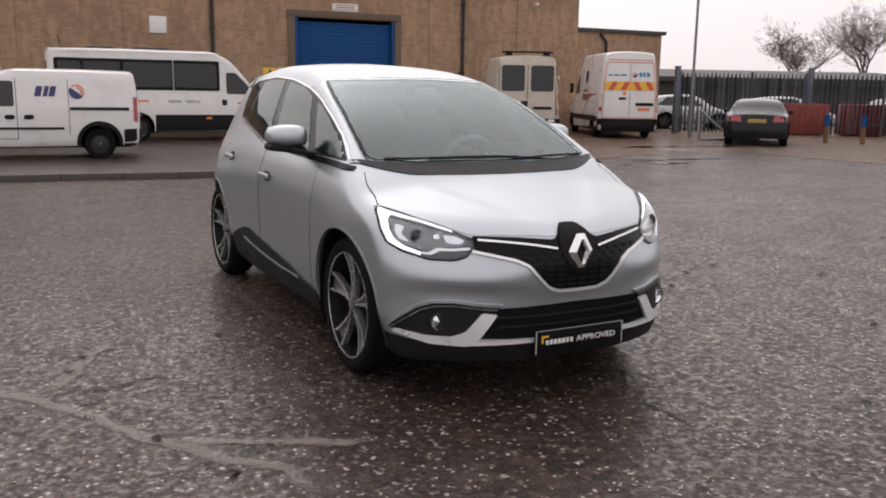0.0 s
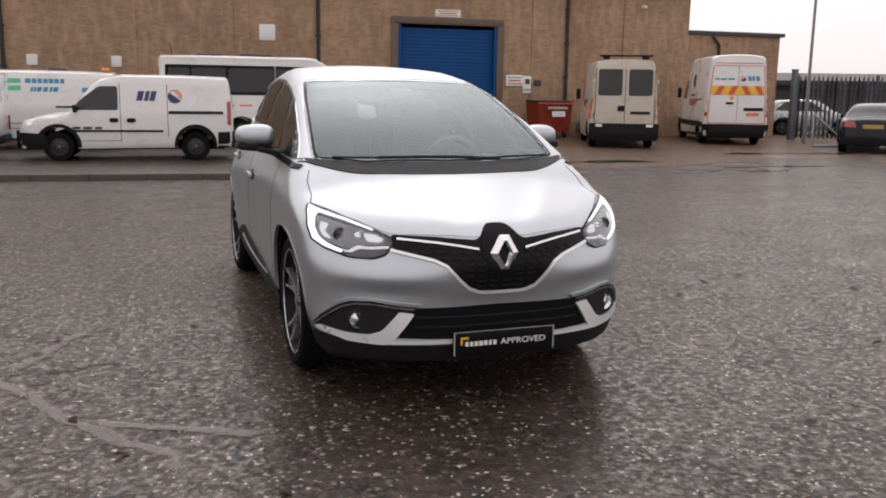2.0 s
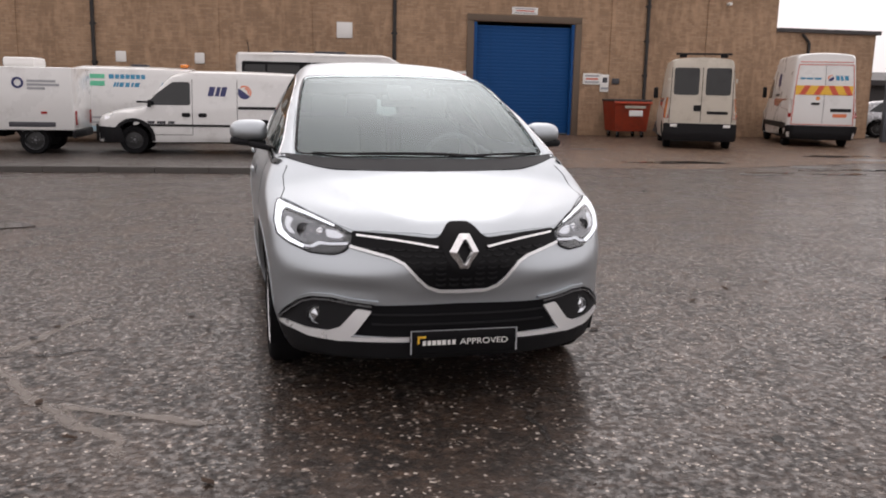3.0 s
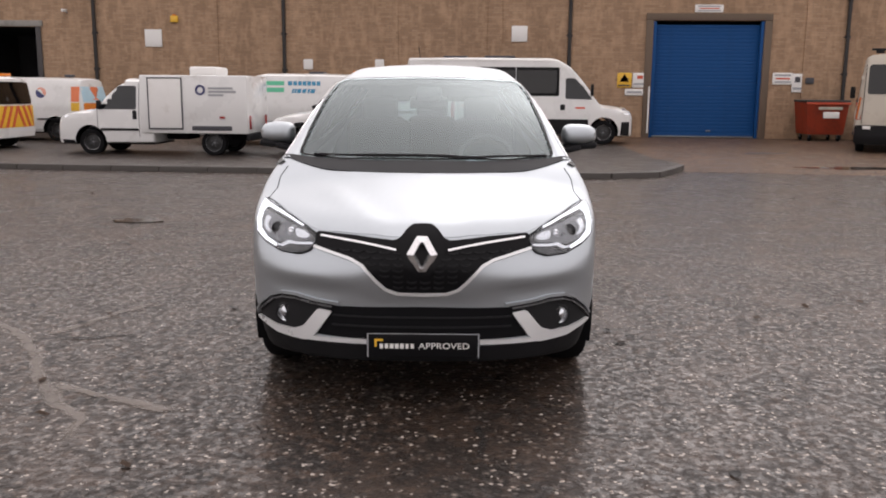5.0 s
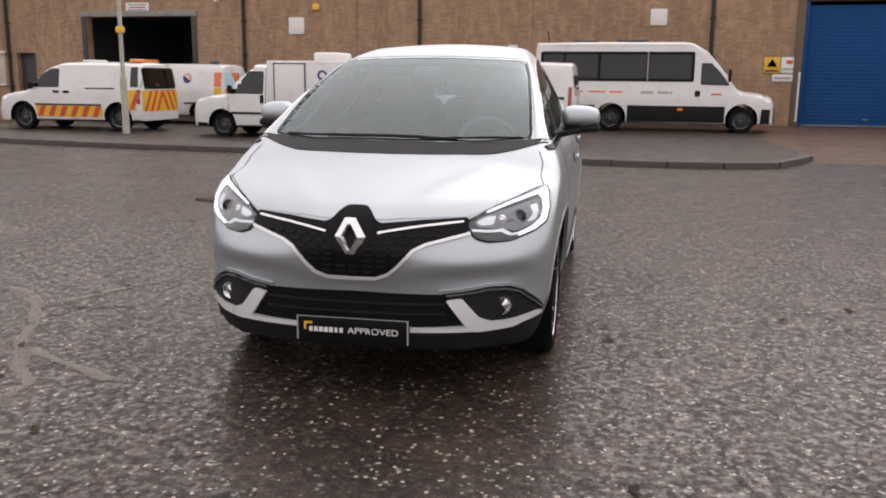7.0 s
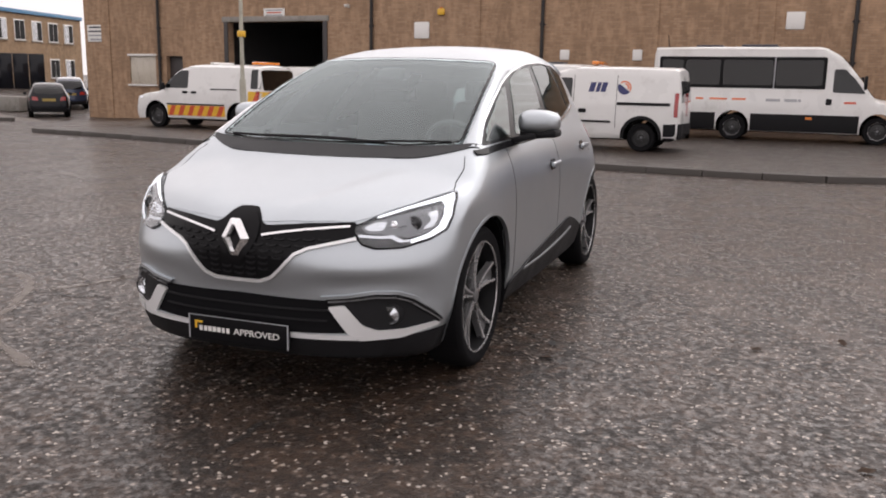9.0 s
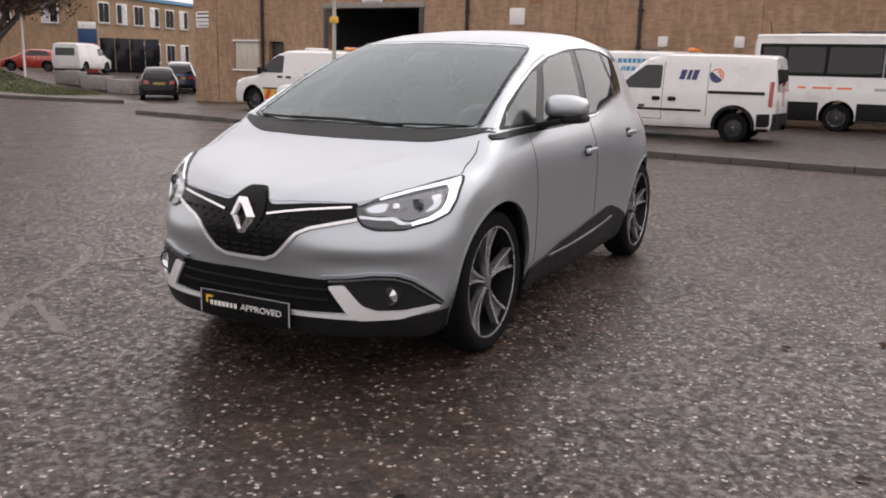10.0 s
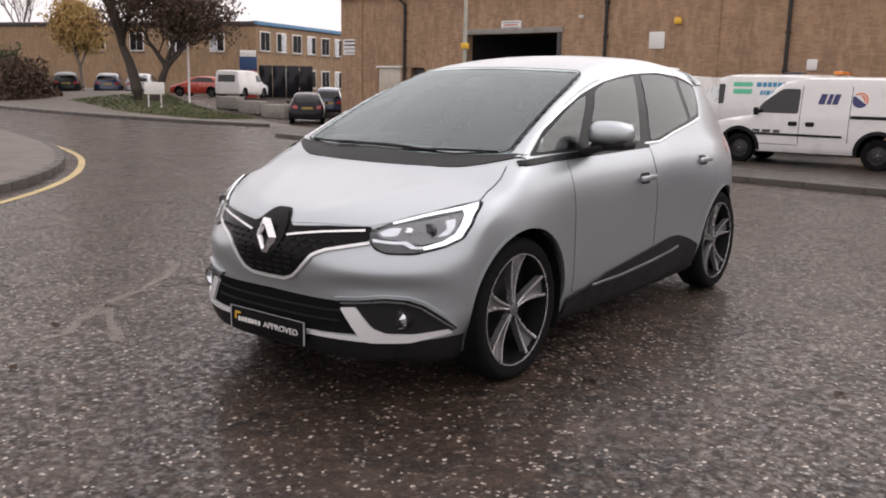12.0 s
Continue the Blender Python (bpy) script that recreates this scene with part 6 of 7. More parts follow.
road_scar([(-2.37, 0.07), (-2.0, 0.12), (-1.7, 0.3)], 0.03, DARK_SCAR, "thin dark crack beside the pale seam", 0.0055)
for k, (x, y, r) in enumerate(((-3.6, 4.8, 0.2), (8.4, 10.6, 0.45), (8.6, 13.2, 0.5), (13.4, 14.2, 0.6), (10.5, 12.1, 0.5), (7.4, 17.5, 0.5))):
    ring = [(x + r * (1 + 0.35 * noise.noise(Vector((math.cos(a), math.sin(a), k)))) * math.cos(a), y + 0.6 * r * (1 + 0.35 * noise.noise(Vector((math.cos(a) + 5, math.sin(a), k)))) * math.sin(a)) for a in np.linspace(0, 2 * math.pi, 22, endpoint=False)]
    tagged(part("tar_patch", slab(ring, 0.0, 0.0075), TAR), "dark tar patch in the road surface", "road patch", kind="structure")
PUDDLE = worn("shallow_puddle", (0.030, 0.022, 0.016), 0.12, 0.0, 0.25, 3.0, 30, 0.02, shine=0.5)
for k, (x, y, rx, ry) in enumerate(((8.1, 13.15, 1.25, 0.28), (8.7, 10.75, 0.55, 0.12), (10.2, 10.55, 0.6, 0.13), (11.6, 11.45, 0.7, 0.16), (10.2, 11.35, 0.4, 0.1), (13.4, 15.4, 0.9, 0.35), (15.6, 15.2, 1.1, 0.3), (-3.6, 4.72, 0.28, 0.14))):
    ring = []
    for a in np.linspace(0, 2 * math.pi, 40, endpoint=False):
        q = 1 + 0.55 * noise.noise(Vector((math.cos(a) * 1.6, math.sin(a) * 1.6, k * 3.1))) + 0.25 * noise.noise(Vector((math.cos(a) * 5, math.sin(a) * 5, k)))
        ring.append((x + rx * q * math.cos(a), y + ry * q * math.sin(a)))
    tagged(part("puddle", slab(ring, 0.0, 0.0115), PUDDLE), "shallow dark puddle on the worn tarmac", "puddle", "puddles", kind="structure")
rng = random.Random(3)
for k in range(70):
    x, y = rng.uniform(-6, 6), rng.uniform(-3.5, 9)
    if -1.1 < x < 1.1 and -1.2 < y < 4:
        continue
    leaf = thing("fallen_leaf", pose(x, y, 0.012, rng.uniform(-15, 15), rng.uniform(-15, 15), rng.uniform(0, 360)), "small dark wet leaf on the road", "leaf", "fallen leaves")
    bm = bmesh.new()
    bm.faces.new([bm.verts.new((a * 0.035, b * 0.022, 0.004 * math.sin(a * 3))) for a, b in ((-1, 0), (-0.4, -0.8), (0.4, -0.9), (1.1, 0), (0.4, 0.9), (-0.4, 0.8))])
    bmesh.ops.solidify(bm, geom=bm.faces[:], thickness=0.003)
    part("blade", bm, LEAF_BROWN if k % 3 else TAR, leaf)


# ---- warehouse ----
WALL_Y = 25.05


def brick_wall_material(name, a, c, mortar):
    m, n, l, b = material(name)
    geo = n.new("ShaderNodeNewGeometry")
    sep, comb = n.new("ShaderNodeSeparateXYZ"), n.new("ShaderNodeCombineXYZ")
    l.new(geo.outputs["Position"], sep.inputs[0])
    along = n.new("ShaderNodeMath")
    along.operation = "ADD"
    l.new(sep.outputs["X"], along.inputs[0])
    l.new(sep.outputs["Y"], along.inputs[1])
    l.new(along.outputs[0], comb.inputs["X"])
    l.new(sep.outputs["Z"], comb.inputs["Y"])
    br = n.new("ShaderNodeTexBrick")
    br.inputs["Scale"].default_value = 1.0
    br.inputs["Brick Width"].default_value, br.inputs["Row Height"].default_value = 0.225, 0.075
    br.inputs["Mortar Size"].default_value, br.inputs["Mortar Smooth"].default_value = 0.006, 0.3
    br.inputs["Color1"].default_value, br.inputs["Color2"].default_value, br.inputs["Mortar"].default_value = (*a, 1), (*c, 1), (*mortar, 1)
    br.inputs["Bias"].default_value = -0.1
    l.new(comb.outputs[0], br.inputs["Vector"])
    stain = n.new("ShaderNodeTexNoise")
    stain.inputs["Scale"].default_value, stain.inputs["Detail"].default_value, stain.inputs["Roughness"].default_value = 0.45, 7.0, 0.65
    mp = n.new("ShaderNodeMapping")
    mp.inputs["Scale"].default_value = (1.5, 1, 0.5)
    l.new(geo.outputs["Position"], mp.inputs[0])
    l.new(mp.outputs[0], stain.inputs["Vector"])
    tone = blend(n, l, ramp(n, l, stain.outputs["Fac"], ((0.40, 0.0), (0.72, 0.6))).outputs[0], br.outputs["Color"], tuple(v * 0.55 for v in a))
    patch_tex = n.new("ShaderNodeTexNoise")
    patch_tex.inputs["Scale"].default_value, patch_tex.inputs["Detail"].default_value = 3.5, 4.0
    l.new(mp.outputs[0], patch_tex.inputs["Vector"])
    tone = blend(n, l, ramp(n, l, patch_tex.outputs["Fac"], ((0.45, 0.0), (0.75, 0.45))).outputs[0], tone, tuple(v * 1.35 for v in c))
    l.new(tone, b.inputs["Base Color"])
    b.inputs["Roughness"].default_value = 0.9
    k = bump(n, l, b, br.outputs["Fac"], 0.5, 0.006)
    k.invert = True
    return m


BUFF_WALL = brick_wall_material("buff_brick_wall", (0.32, 0.202, 0.124), (0.43, 0.284, 0.18), (0.25, 0.19, 0.14))
OFFICE_WALL = brick_wall_material("office_brick_wall", (0.29, 0.19, 0.11), (0.37, 0.25, 0.15), (0.25, 0.20, 0.145))


def walled(x0, x1, z1, openings, y, depth, z0=-0.6, bm=None):
    """A wall along x with openings (x0, x1, z0, z1) through it, out of blocks that butt."""
    bm = bm or bmesh.new()
    at = x0
    for a, b, c, d in sorted(openings):
        box((a - at, depth, z1 - z0), ((at + a) / 2, y + depth / 2, (z0 + z1) / 2), bm=bm)
        box((b - a, depth, z1 - d), ((a + b) / 2, y + depth / 2, (z1 + d) / 2), bm=bm)
        if c > z0:
            box((b - a, depth, c - z0), ((a + b) / 2, y + depth / 2, (c + z0) / 2), bm=bm)
        at = b
    box((x1 - at, depth, z1 - z0), ((at + x1) / 2, y + depth / 2, (z0 + z1) / 2), bm=bm)
    return bm


BLUE = (5.86, 9.48, 0.0, 3.86)
DARK = (-19.55, -15.18, -0.6, 3.55)
PANEL = (-24.68, -23.28, 1.06, 2.22)
SIDE_DOOR = (-22.72, -21.88, -0.6, 2.23)
tagged(part("wall_north", walled(-27.1, 17.25, 5.32, (BLUE, DARK, PANEL, SIDE_DOOR), WALL_Y, 0.35), BUFF_WALL, smooth=False), "long stained buff brick warehouse wall", "wall", kind="structure")
tagged(part("wall_west", box((0.35, 24.6, 5.92), (-26.925, WALL_Y + 12.66, 2.36)), BUFF_WALL, smooth=False), "buff brick warehouse end wall", "wall", kind="structure")
tagged(part("wall_east", box((0.35, 24.6, 5.92), (17.075, WALL_Y + 12.66, 2.36)), BUFF_WALL, smooth=False), "buff brick warehouse end wall", "wall", kind="structure")
tagged(part("wall_back", box((44.35, 0.35, 5.92), (-4.925, WALL_Y + 25.15, 2.36)), BUFF_WALL, smooth=False), "rear warehouse wall", "wall", kind="structure")
tagged(part("roof", box((44.9, 25.9, 0.12), (-4.925, WALL_Y + 12.7, 5.385)), COPING), "dark flat warehouse roof edge", "roof", kind="structure")
bm = walled(17.252, 21.4, 3.86, (), WALL_Y + 0.05, 0.35)
box((0.35, 8, 4.46), (21.225, WALL_Y + 4.41, 1.63), bm=bm)
tagged(part("wall_annex", bm, BUFF_WALL, smooth=False), "low buff brick annex wall", "wall", kind="structure")
tagged(part("roof_annex", box((4.3, 8.7, 0.14), (19.41, WALL_Y + 4.3, 3.935)), COPING), "dark annex roof edge", "roof", kind="structure")
# shallow brick piers
for x in (-25.9, -9.05, -2.9, 0.6, 11.05, 14.7):
    tagged(part("wall_pier", box((0.46, 0.05, 5.9), (x, WALL_Y - 0.022, 2.36), 0.004), BUFF_WALL, smooth=False), "shallow buff brick pier", "pier", "wall piers", kind="structure")
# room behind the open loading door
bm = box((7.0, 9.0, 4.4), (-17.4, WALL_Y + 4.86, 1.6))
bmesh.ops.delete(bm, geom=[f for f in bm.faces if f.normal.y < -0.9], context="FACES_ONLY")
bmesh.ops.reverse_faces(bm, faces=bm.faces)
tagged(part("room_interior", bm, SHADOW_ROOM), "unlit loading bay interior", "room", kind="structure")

# roller door
door = tagged(new("door_1"), "closed blue steel roller door", "door", kind="structure")
width = BLUE[1] - BLUE[0]
slat = mesh_of("slat", box((width - 0.16, 0.03, 0.118), (0, 0, 0), 0.005), BLUE_DOOR)
for k in range(31):
    ob = new("slat", slat)
    ob.parent, ob.matrix_basis = door, pose((BLUE[0] + BLUE[1]) / 2, WALL_Y + 0.13 + 0.001 * (k % 2), 0.12 + k * 0.1185)
for x in (BLUE[0] + 0.05, BLUE[1] - 0.05):
    part("guide_rail", box((0.1, 0.16, 3.84), (x, WALL_Y + 0.06, 1.92), 0.006), BLUE_DOOR, door)
part("bottom_bar", box((width - 0.2, 0.06, 0.05), ((BLUE[0] + BLUE[1]) / 2, WALL_Y + 0.10, 0.04), 0.006), STEEL_GREY, door, "grey bottom bar")
part("pull_handle", box((0.16, 0.04, 0.04), (BLUE[0] + 2.0, WALL_Y + 0.08, 0.24), 0.01), STEEL_GREY, door)
part("lintel", box((width + 0.5, 0.05, 0.22), ((BLUE[0] + BLUE[1]) / 2, WALL_Y - 0.026, 3.98), 0.004), JAMB, door, "brown painted lintel")
for x in (BLUE[0] - 0.13, BLUE[1] + 0.13):
    part("door_jamb", box((0.24, 0.05, 3.86), (x, WALL_Y - 0.026, 1.93), 0.004), JAMB, door, "brown painted jamb")
opening = tagged(new("door_2"), "open loading door with a dark interior", "door", kind="structure")
part("lintel", box((4.9, 0.05, 0.2), (-17.37, WALL_Y - 0.026, 3.66), 0.004), CONCRETE, opening)
for x in (-19.65, -15.08):
    part("door_jamb", box((0.18, 0.05, 4.1), (x, WALL_Y - 0.026, 1.5), 0.004), COPING, opening)
panel = tagged(new("window_1"), "boarded window with pale shutters", "window", kind="structure")
for k in range(4):
    part("board", box((0.335, 0.04, 1.14), (-24.50 + k * 0.345, WALL_Y + 0.06, 1.64), 0.006), CREAM_VAN, panel)
part("window_frame", box((1.52, 0.06, 0.08), (-23.98, WALL_Y - 0.03, 2.26), 0.006), SIGN_WHITE, panel)
part("window_sill", box((1.52, 0.10, 0.07), (-23.98, WALL_Y - 0.05, 1.02), 0.006), SIGN_WHITE, panel)
sd = tagged(new("door_3"), "dark brown recessed side door", "door", kind="structure")
part("door_leaf", box((0.84, 0.05, 2.83), (-22.3, WALL_Y + 0.25, 0.815), 0.004), COPING, sd)


def downpipe(x, top=5.2, hopper=False):
    p = thing("downpipe", pose(x, WALL_Y - 0.09, 0), "black cast iron downpipe on the brick wall", "pipe", "downpipes")
    part("pipe", tube((0, 0, -0.3), (0, 0, top), 0.062), PIPE_BLACK, p)
    for z in (0.9, 2.1, 3.3, 4.5):
        part("collar", tube((0, 0, z), (0, 0, z + 0.1), 0.085), PIPE_BLACK, p)
        part("bracket", box((0.22, 0.05, 0.03), (0, 0.06, z + 0.05)), PIPE_BLACK, p)
    if hopper:
        part("swan_neck", tube((0, 0, top), (-0.35, -0.02, top + 0.25), 0.05), PIPE_BLACK, p)


for x, h in ((-23.0, True), (-13.08, False), (-6.54, False), (3.09, False), (12.17, False)):
    downpipe(x, 4.9 if h else 5.25, h)
p = thing("downpipe", pose(18.6, WALL_Y, 0), "short black downpipe below the annex roof", "pipe", "downpipes")
part("pipe", tube((0, -0.03, 1.0), (0, -0.03, 3.5), 0.06), PIPE_BLACK, p)
part("swan_neck", tube((0, -0.03, 3.5), (-0.3, -0.03, 3.8), 0.05), PIPE_BLACK, p)


def sign(x0, x1, z0, z1, label, bars=(), face=SIGN_WHITE, y=WALL_Y - 0.022, extra=()):
    s = thing("wall_sign", pose((x0 + x1) / 2, y, (z0 + z1) / 2), label, "sign")
    part("board", box((x1 - x0, 0.03, z1 - z0), (0, 0, 0), 0.006), face, s)
    for bx, bz, bw, bh, mat in bars:
        part("print", box((bw * (x1 - x0), 0.004, bh * (z1 - z0)), (bx * (x1 - x0), -0.017, bz * (z1 - z0))), mat, s)
    for e in ((-0.46, 0.46), (0.46, 0.46), (-0.46, -0.46), (0.46, -0.46)):
        part("screw", tube((e[0] * (x1 - x0), -0.014, e[1] * (z1 - z0)), (e[0] * (x1 - x0), -0.02, e[1] * (z1 - z0)), 0.012, sides=8), STEEL_GREY, s)
    return s


lines = ((0, 0.28, 0.8, 0.16, GREY_PRINT), (0, 0.0, 0.7, 0.14, HAZARD_RED), (0, -0.28, 0.8, 0.14, GREY_PRINT))
sign(1.155, 1.68, 3.14, 3.66, "blank square white board on the brick wall")
sign(-11.36, -10.77, 2.90, 3.48, "blank square white board on the brick wall")
sign(-5.90, -5.58, 2.18, 2.52, "small blank white board on the brick wall")
sign(-3.45, -3.14, 2.18, 2.53, "small blank white board on the brick wall")
sign(7.18, 8.10, 4.12, 4.37, "long white notice over the blue door", lines)
sign(-17.83, -16.88, 3.72, 4.05, "long white notice over the loading door", lines)
sign(-26.92, -25.90, 2.80, 3.50, "white notice with grey lines at the wall's end", ((0, 0.36, 0.8, 0.1, DARK_PRINT), (0, 0.12, 0.85, 0.1, DARK_PRINT), (0, -0.12, 0.85, 0.1, GREY_PRINT), (0, -0.36, 0.7, 0.1, GREY_PRINT)))
sign(4.73, 5.21, 1.66, 2.15, "yellow warning notice beside the blue door", ((0, 0.1, 0.55, 0.06, DARK_PRINT), (0, -0.36, 0.8, 0.1, DARK_PRINT)), YELLOW)
sign(5.24, 5.73, 1.66, 2.15, "white notice with a round red mark", ((0, 0.2, 0.4, 0.22, HAZARD_RED), (0, -0.25, 0.8, 0.1, GREY_PRINT)))
sign(5.0, 5.62, 1.40, 1.62, "small white notice under two others", ((0, 0, 0.8, 0.3, GREY_PRINT),))
w = thing("warning_triangle", pose(4.97, WALL_Y - 0.042, 1.95), "black warning triangle on a yellow notice", "sign")
bm = bmesh.new()
f = bm.faces.new([bm.verts.new(c) for c in ((-0.15, 0, -0.1), (0.15, 0, -0.1), (0, 0, 0.16))])
bmesh.ops.solidify(bm, geom=[f], thickness=0.006)
part("triangle", bm, DARK_PRINT, w)
sign(9.86, 10.52, 1.80, 2.19, "white notice beside the skip", lines)
sign(10.50, 10.86, 1.55, 2.16, "white safety notice with a dark triangle", ((0, 0.18, 0.5, 0.3, DARK_PRINT), (0, -0.3, 0.8, 0.12, GREY_PRINT)), y=WALL_Y - 0.03)
meter = thing("meter_box", pose(11.06, WALL_Y - 0.06, 1.93), "small dark meter box on the wall", "box")
part("box", box((0.26, 0.12, 0.2), (0, 0, 0), 0.01), DARK_PRINT, meter)
alarm = thing("alarm_box", pose(-10.3, WALL_Y - 0.06, 3.82), "yellow alarm box high on the wall", "alarm")
part("case", box((0.26, 0.1, 0.22), (0, 0, 0), 0.03), YELLOW, alarm)
part("strobe", box((0.12, 0.06, 0.06), (0, 0, 0.13), 0.02), AMBER_LENS, alarm)
for x, z in ((-14.05, 4.08), (15.2, 4.75)):
    cctv = thing("security_camera", pose(x, WALL_Y - 0.10, z), "small white security camera on the wall", "camera")
    part("case", box((0.1, 0.26, 0.1), (0, -0.08, 0), 0.02), SIGN_WHITE, cctv)
    part("bracket", box((0.05, 0.12, 0.05), (0, 0.06, -0.04), 0.01), SIGN_WHITE, cctv)
pipe = thing("pale_conduit", pose(5.80, WALL_Y - 0.05, 0), "pale cable conduit beside the blue door", "pipe")
part("conduit", tube((0, 0, 0.15), (0, 0, 1.7), 0.03), SIGN_WHITE, pipe)

# red skip bin
skip = thing("wheeled_skip", pose(11.22, 24.2, 0), "red steel wheeled skip with a worn white label", "skip")
bm = bmesh.new()
lo, hi = [(-0.57, -0.5, 0.22), (0.57, -0.5, 0.22), (0.57, 0.5, 0.22), (-0.57, 0.5, 0.22)], [(-0.66, -0.58, 1.24), (0.66, -0.58, 1.24), (0.66, 0.58, 1.24), (-0.66, 0.58, 1.24)]
vl, vh = [bm.verts.new(c) for c in lo], [bm.verts.new(c) for c in hi]
bm.faces.new(vl[::-1])
for k in range(4):
    bm.faces.new((vl[k], vl[(k + 1) % 4], vh[(k + 1) % 4], vh[k]))
bmesh.ops.solidify(bm, geom=bm.faces[:], thickness=0.03)
part("tub", bm, SKIP_RED, skip)
part("lid", box((1.38, 1.2, 0.07), (0, 0, 1.28), 0.015), COPING, skip, "dark lid")
part("rim", box((1.40, 0.05, 0.07), (0, -0.60, 1.20), 0.01), SKIP_RED, skip)
part("label_panel", box((0.5, 0.01, 0.20), (0.12, -0.578, 0.84), 0.002, turn=pose(0, 0, 0, -5, 0, 0)), SIGN_WHITE, skip, "worn white label")
part("label_bar", box((0.75, 0.01, 0.09), (0.08, -0.592, 1.05), 0.002), CREAM_VAN, skip)
for x in (-0.45, 0.45):
    for y in (-0.4, 0.4):
        part("castor", lathe([(-0.03, 0.09), (0.03, 0.09), (0.03, 0.001)], 16), TYRE, skip, "", pose(x, y, 0.095))
        part("castor_fork", box((0.08, 0.05, 0.14), (x, y, 0.17)), STEEL_GREY, skip)
# grey sack leaning on the wall beside the skip
sack = thing("grey_tarpaulin", pose(13.0, 24.4, 0), "crumpled grey tarpaulin against the wall", "tarpaulin")
bm = bmesh.new()
bmesh.ops.create_icosphere(bm, subdivisions=4, radius=1)
for v in bm.verts:
    k = 1 + 0.25 * noise.noise(v.co * 2.1) + 0.1 * noise.noise(v.co * 6)
    v.co = Vector((v.co.x * 0.55, v.co.y * 0.4, max(-0.98, v.co.z) * 0.42)) * k
    v.co.z = max(0.0, v.co.z + 0.36)
part("sheet", bm, STEEL_GREY, sack)

# lamp post with a yellow band by the kerb
post = thing("lamp_post", pose(-11.15, 14.45, 0.02), "pale steel lamp post with a yellow band", "lamp post")
POST_PAINT = worn("weathered_post_paint", (0.46, 0.45, 0.38), 0.6, 0.0, 0.15, 3.0, dirt=(0.25, 0.23, 0.18), dirt_at=0.58)
part("pole", tube((0, 0, 0), (0, 0, 7.5), 0.055, 0.04), POST_PAINT, post)
part("lower_pole", tube((0, 0, 0), (0, 0, 1.35), 0.085, 0.08), POST_PAINT, post)
part("yellow_band", box((0.17, 0.15, 0.15), (0, 0, 2.47), 0.02), YELLOW, post)
part("lantern", box((0.2, 0.6, 0.1), (0, -0.3, 7.5), 0.03), STEEL_GREY, post)


# ---- right-hand side: fence, cars, bollards ----
saloon("saloon_car", "black saloon car with red rear lamps beside a steel fence", pose(16.7, 14.75, 0, 0, 0, 180 - 45) @ pose(0, -4.6, 0), DARK_CAR, 4.6, 1.39, 1.83)


def palisade(a, b, label, height=2.35, pitch=0.155):
    a, b = Vector((*a, 0)), Vector((*b, 0))
    d = b - a
    turn = math.degrees(math.atan2(d.y, d.x))
    f = thing("palisade_fence", pose(a.x, a.y, 0, 0, 0, turn), label, "fence", "palisade fences")
    bm = bmesh.new()
    w = 0.068
    prof = [(-w / 2, 0.012), (-w / 4, -0.006), (0, 0.006), (w / 4, -0.006), (w / 2, 0.012)]
    lo = [bm.verts.new((x, y, 0.06)) for x, y in prof]
    hi = [bm.verts.new((x, y, height - 0.14 + (0.13 if k == 2 else 0.07 if k in (1, 3) else 0.0))) for k, (x, y) in enumerate(prof)]
    for k in range(4):
        bm.faces.new((lo[k], lo[k + 1], hi[k + 1], hi[k]))
    bmesh.ops.solidify(bm, geom=bm.faces[:], thickness=0.004)
    pale = mesh_of("pale", bm, FENCE_STEEL)
    n = int(d.length / pitch)
    for k in range(n):
        ob = new("pale", pale)
        ob.parent = f
        ob.matrix_basis = pose((k + 0.5) * pitch, -0.03, 0.012 * math.sin(k * 1.9), 0, 0, 0)
    for z in (0.45, height - 0.45):
        part("rail", box((d.length, 0.05, 0.05), (d.length / 2, 0.03, z)), FENCE_STEEL, f)
    k = 0.0
    while k <= d.length + 0.1:
        part("post", box((0.1, 0.06, height), (min(k, d.length), 0.07, height / 2)), FENCE_STEEL, f)
        k += 2.75
    return f


palisade((20.2, 22.3), (24.6, 20.3), "grey-blue steel palisade fence with pointed pales")
palisade((24.6, 20.3), (27.9, 17.2), "grey-blue steel palisade fence with pointed pales")
palisade((27.9, 17.2), (36.0, 12.0), "grey-blue steel palisade fence with pointed pales")
gatepost = thing("gate_post", pose(20.1, 22.4, 0), "thick dark steel gate post", "post")
part("post", box((0.17, 0.17, 2.5), (0, 0, 1.25), 0.02), FENCE_STEEL, gatepost)
part("cap", box((0.20, 0.20, 0.05), (0, 0, 2.52), 0.015), FENCE_STEEL, gatepost)
gatepost = copy_thing(gatepost, pose(24.7, 20.2, 0))
rail = thing("steel_barrier", pose(18.3, 18.4, 0), "bent grey steel barrier frame", "barrier")
for a, b in (((-0.5, 0, 0.03), (-0.3, 0.3, 1.0)), ((0.6, -0.4, 0.03), (-0.3, 0.3, 1.0)), ((-0.5, 0, 0.03), (0.6, -0.4, 0.04)), ((-0.9, -0.5, 0.03), (1.3, -0.9, 0.05))):
    part("tube", tube(a, b, 0.035), STEEL_GREY, rail)
for x, y in ((20.65, 15.72), (21.42, 14.97)):
    bollard = thing("bollard", pose(x, y, 0), "short rusty bollard with a blue top", "bollard", "bollards")
    part("post", tube((0, 0, 0), (0, 0, 0.85), 0.075), worn("rust", (0.16, 0.08, 0.04), 0.8), bollard)
    part("cap", tube((0, 0, 0.55), (0, 0, 0.92), 0.085), BLUE_DOOR, bollard, "blue cap")
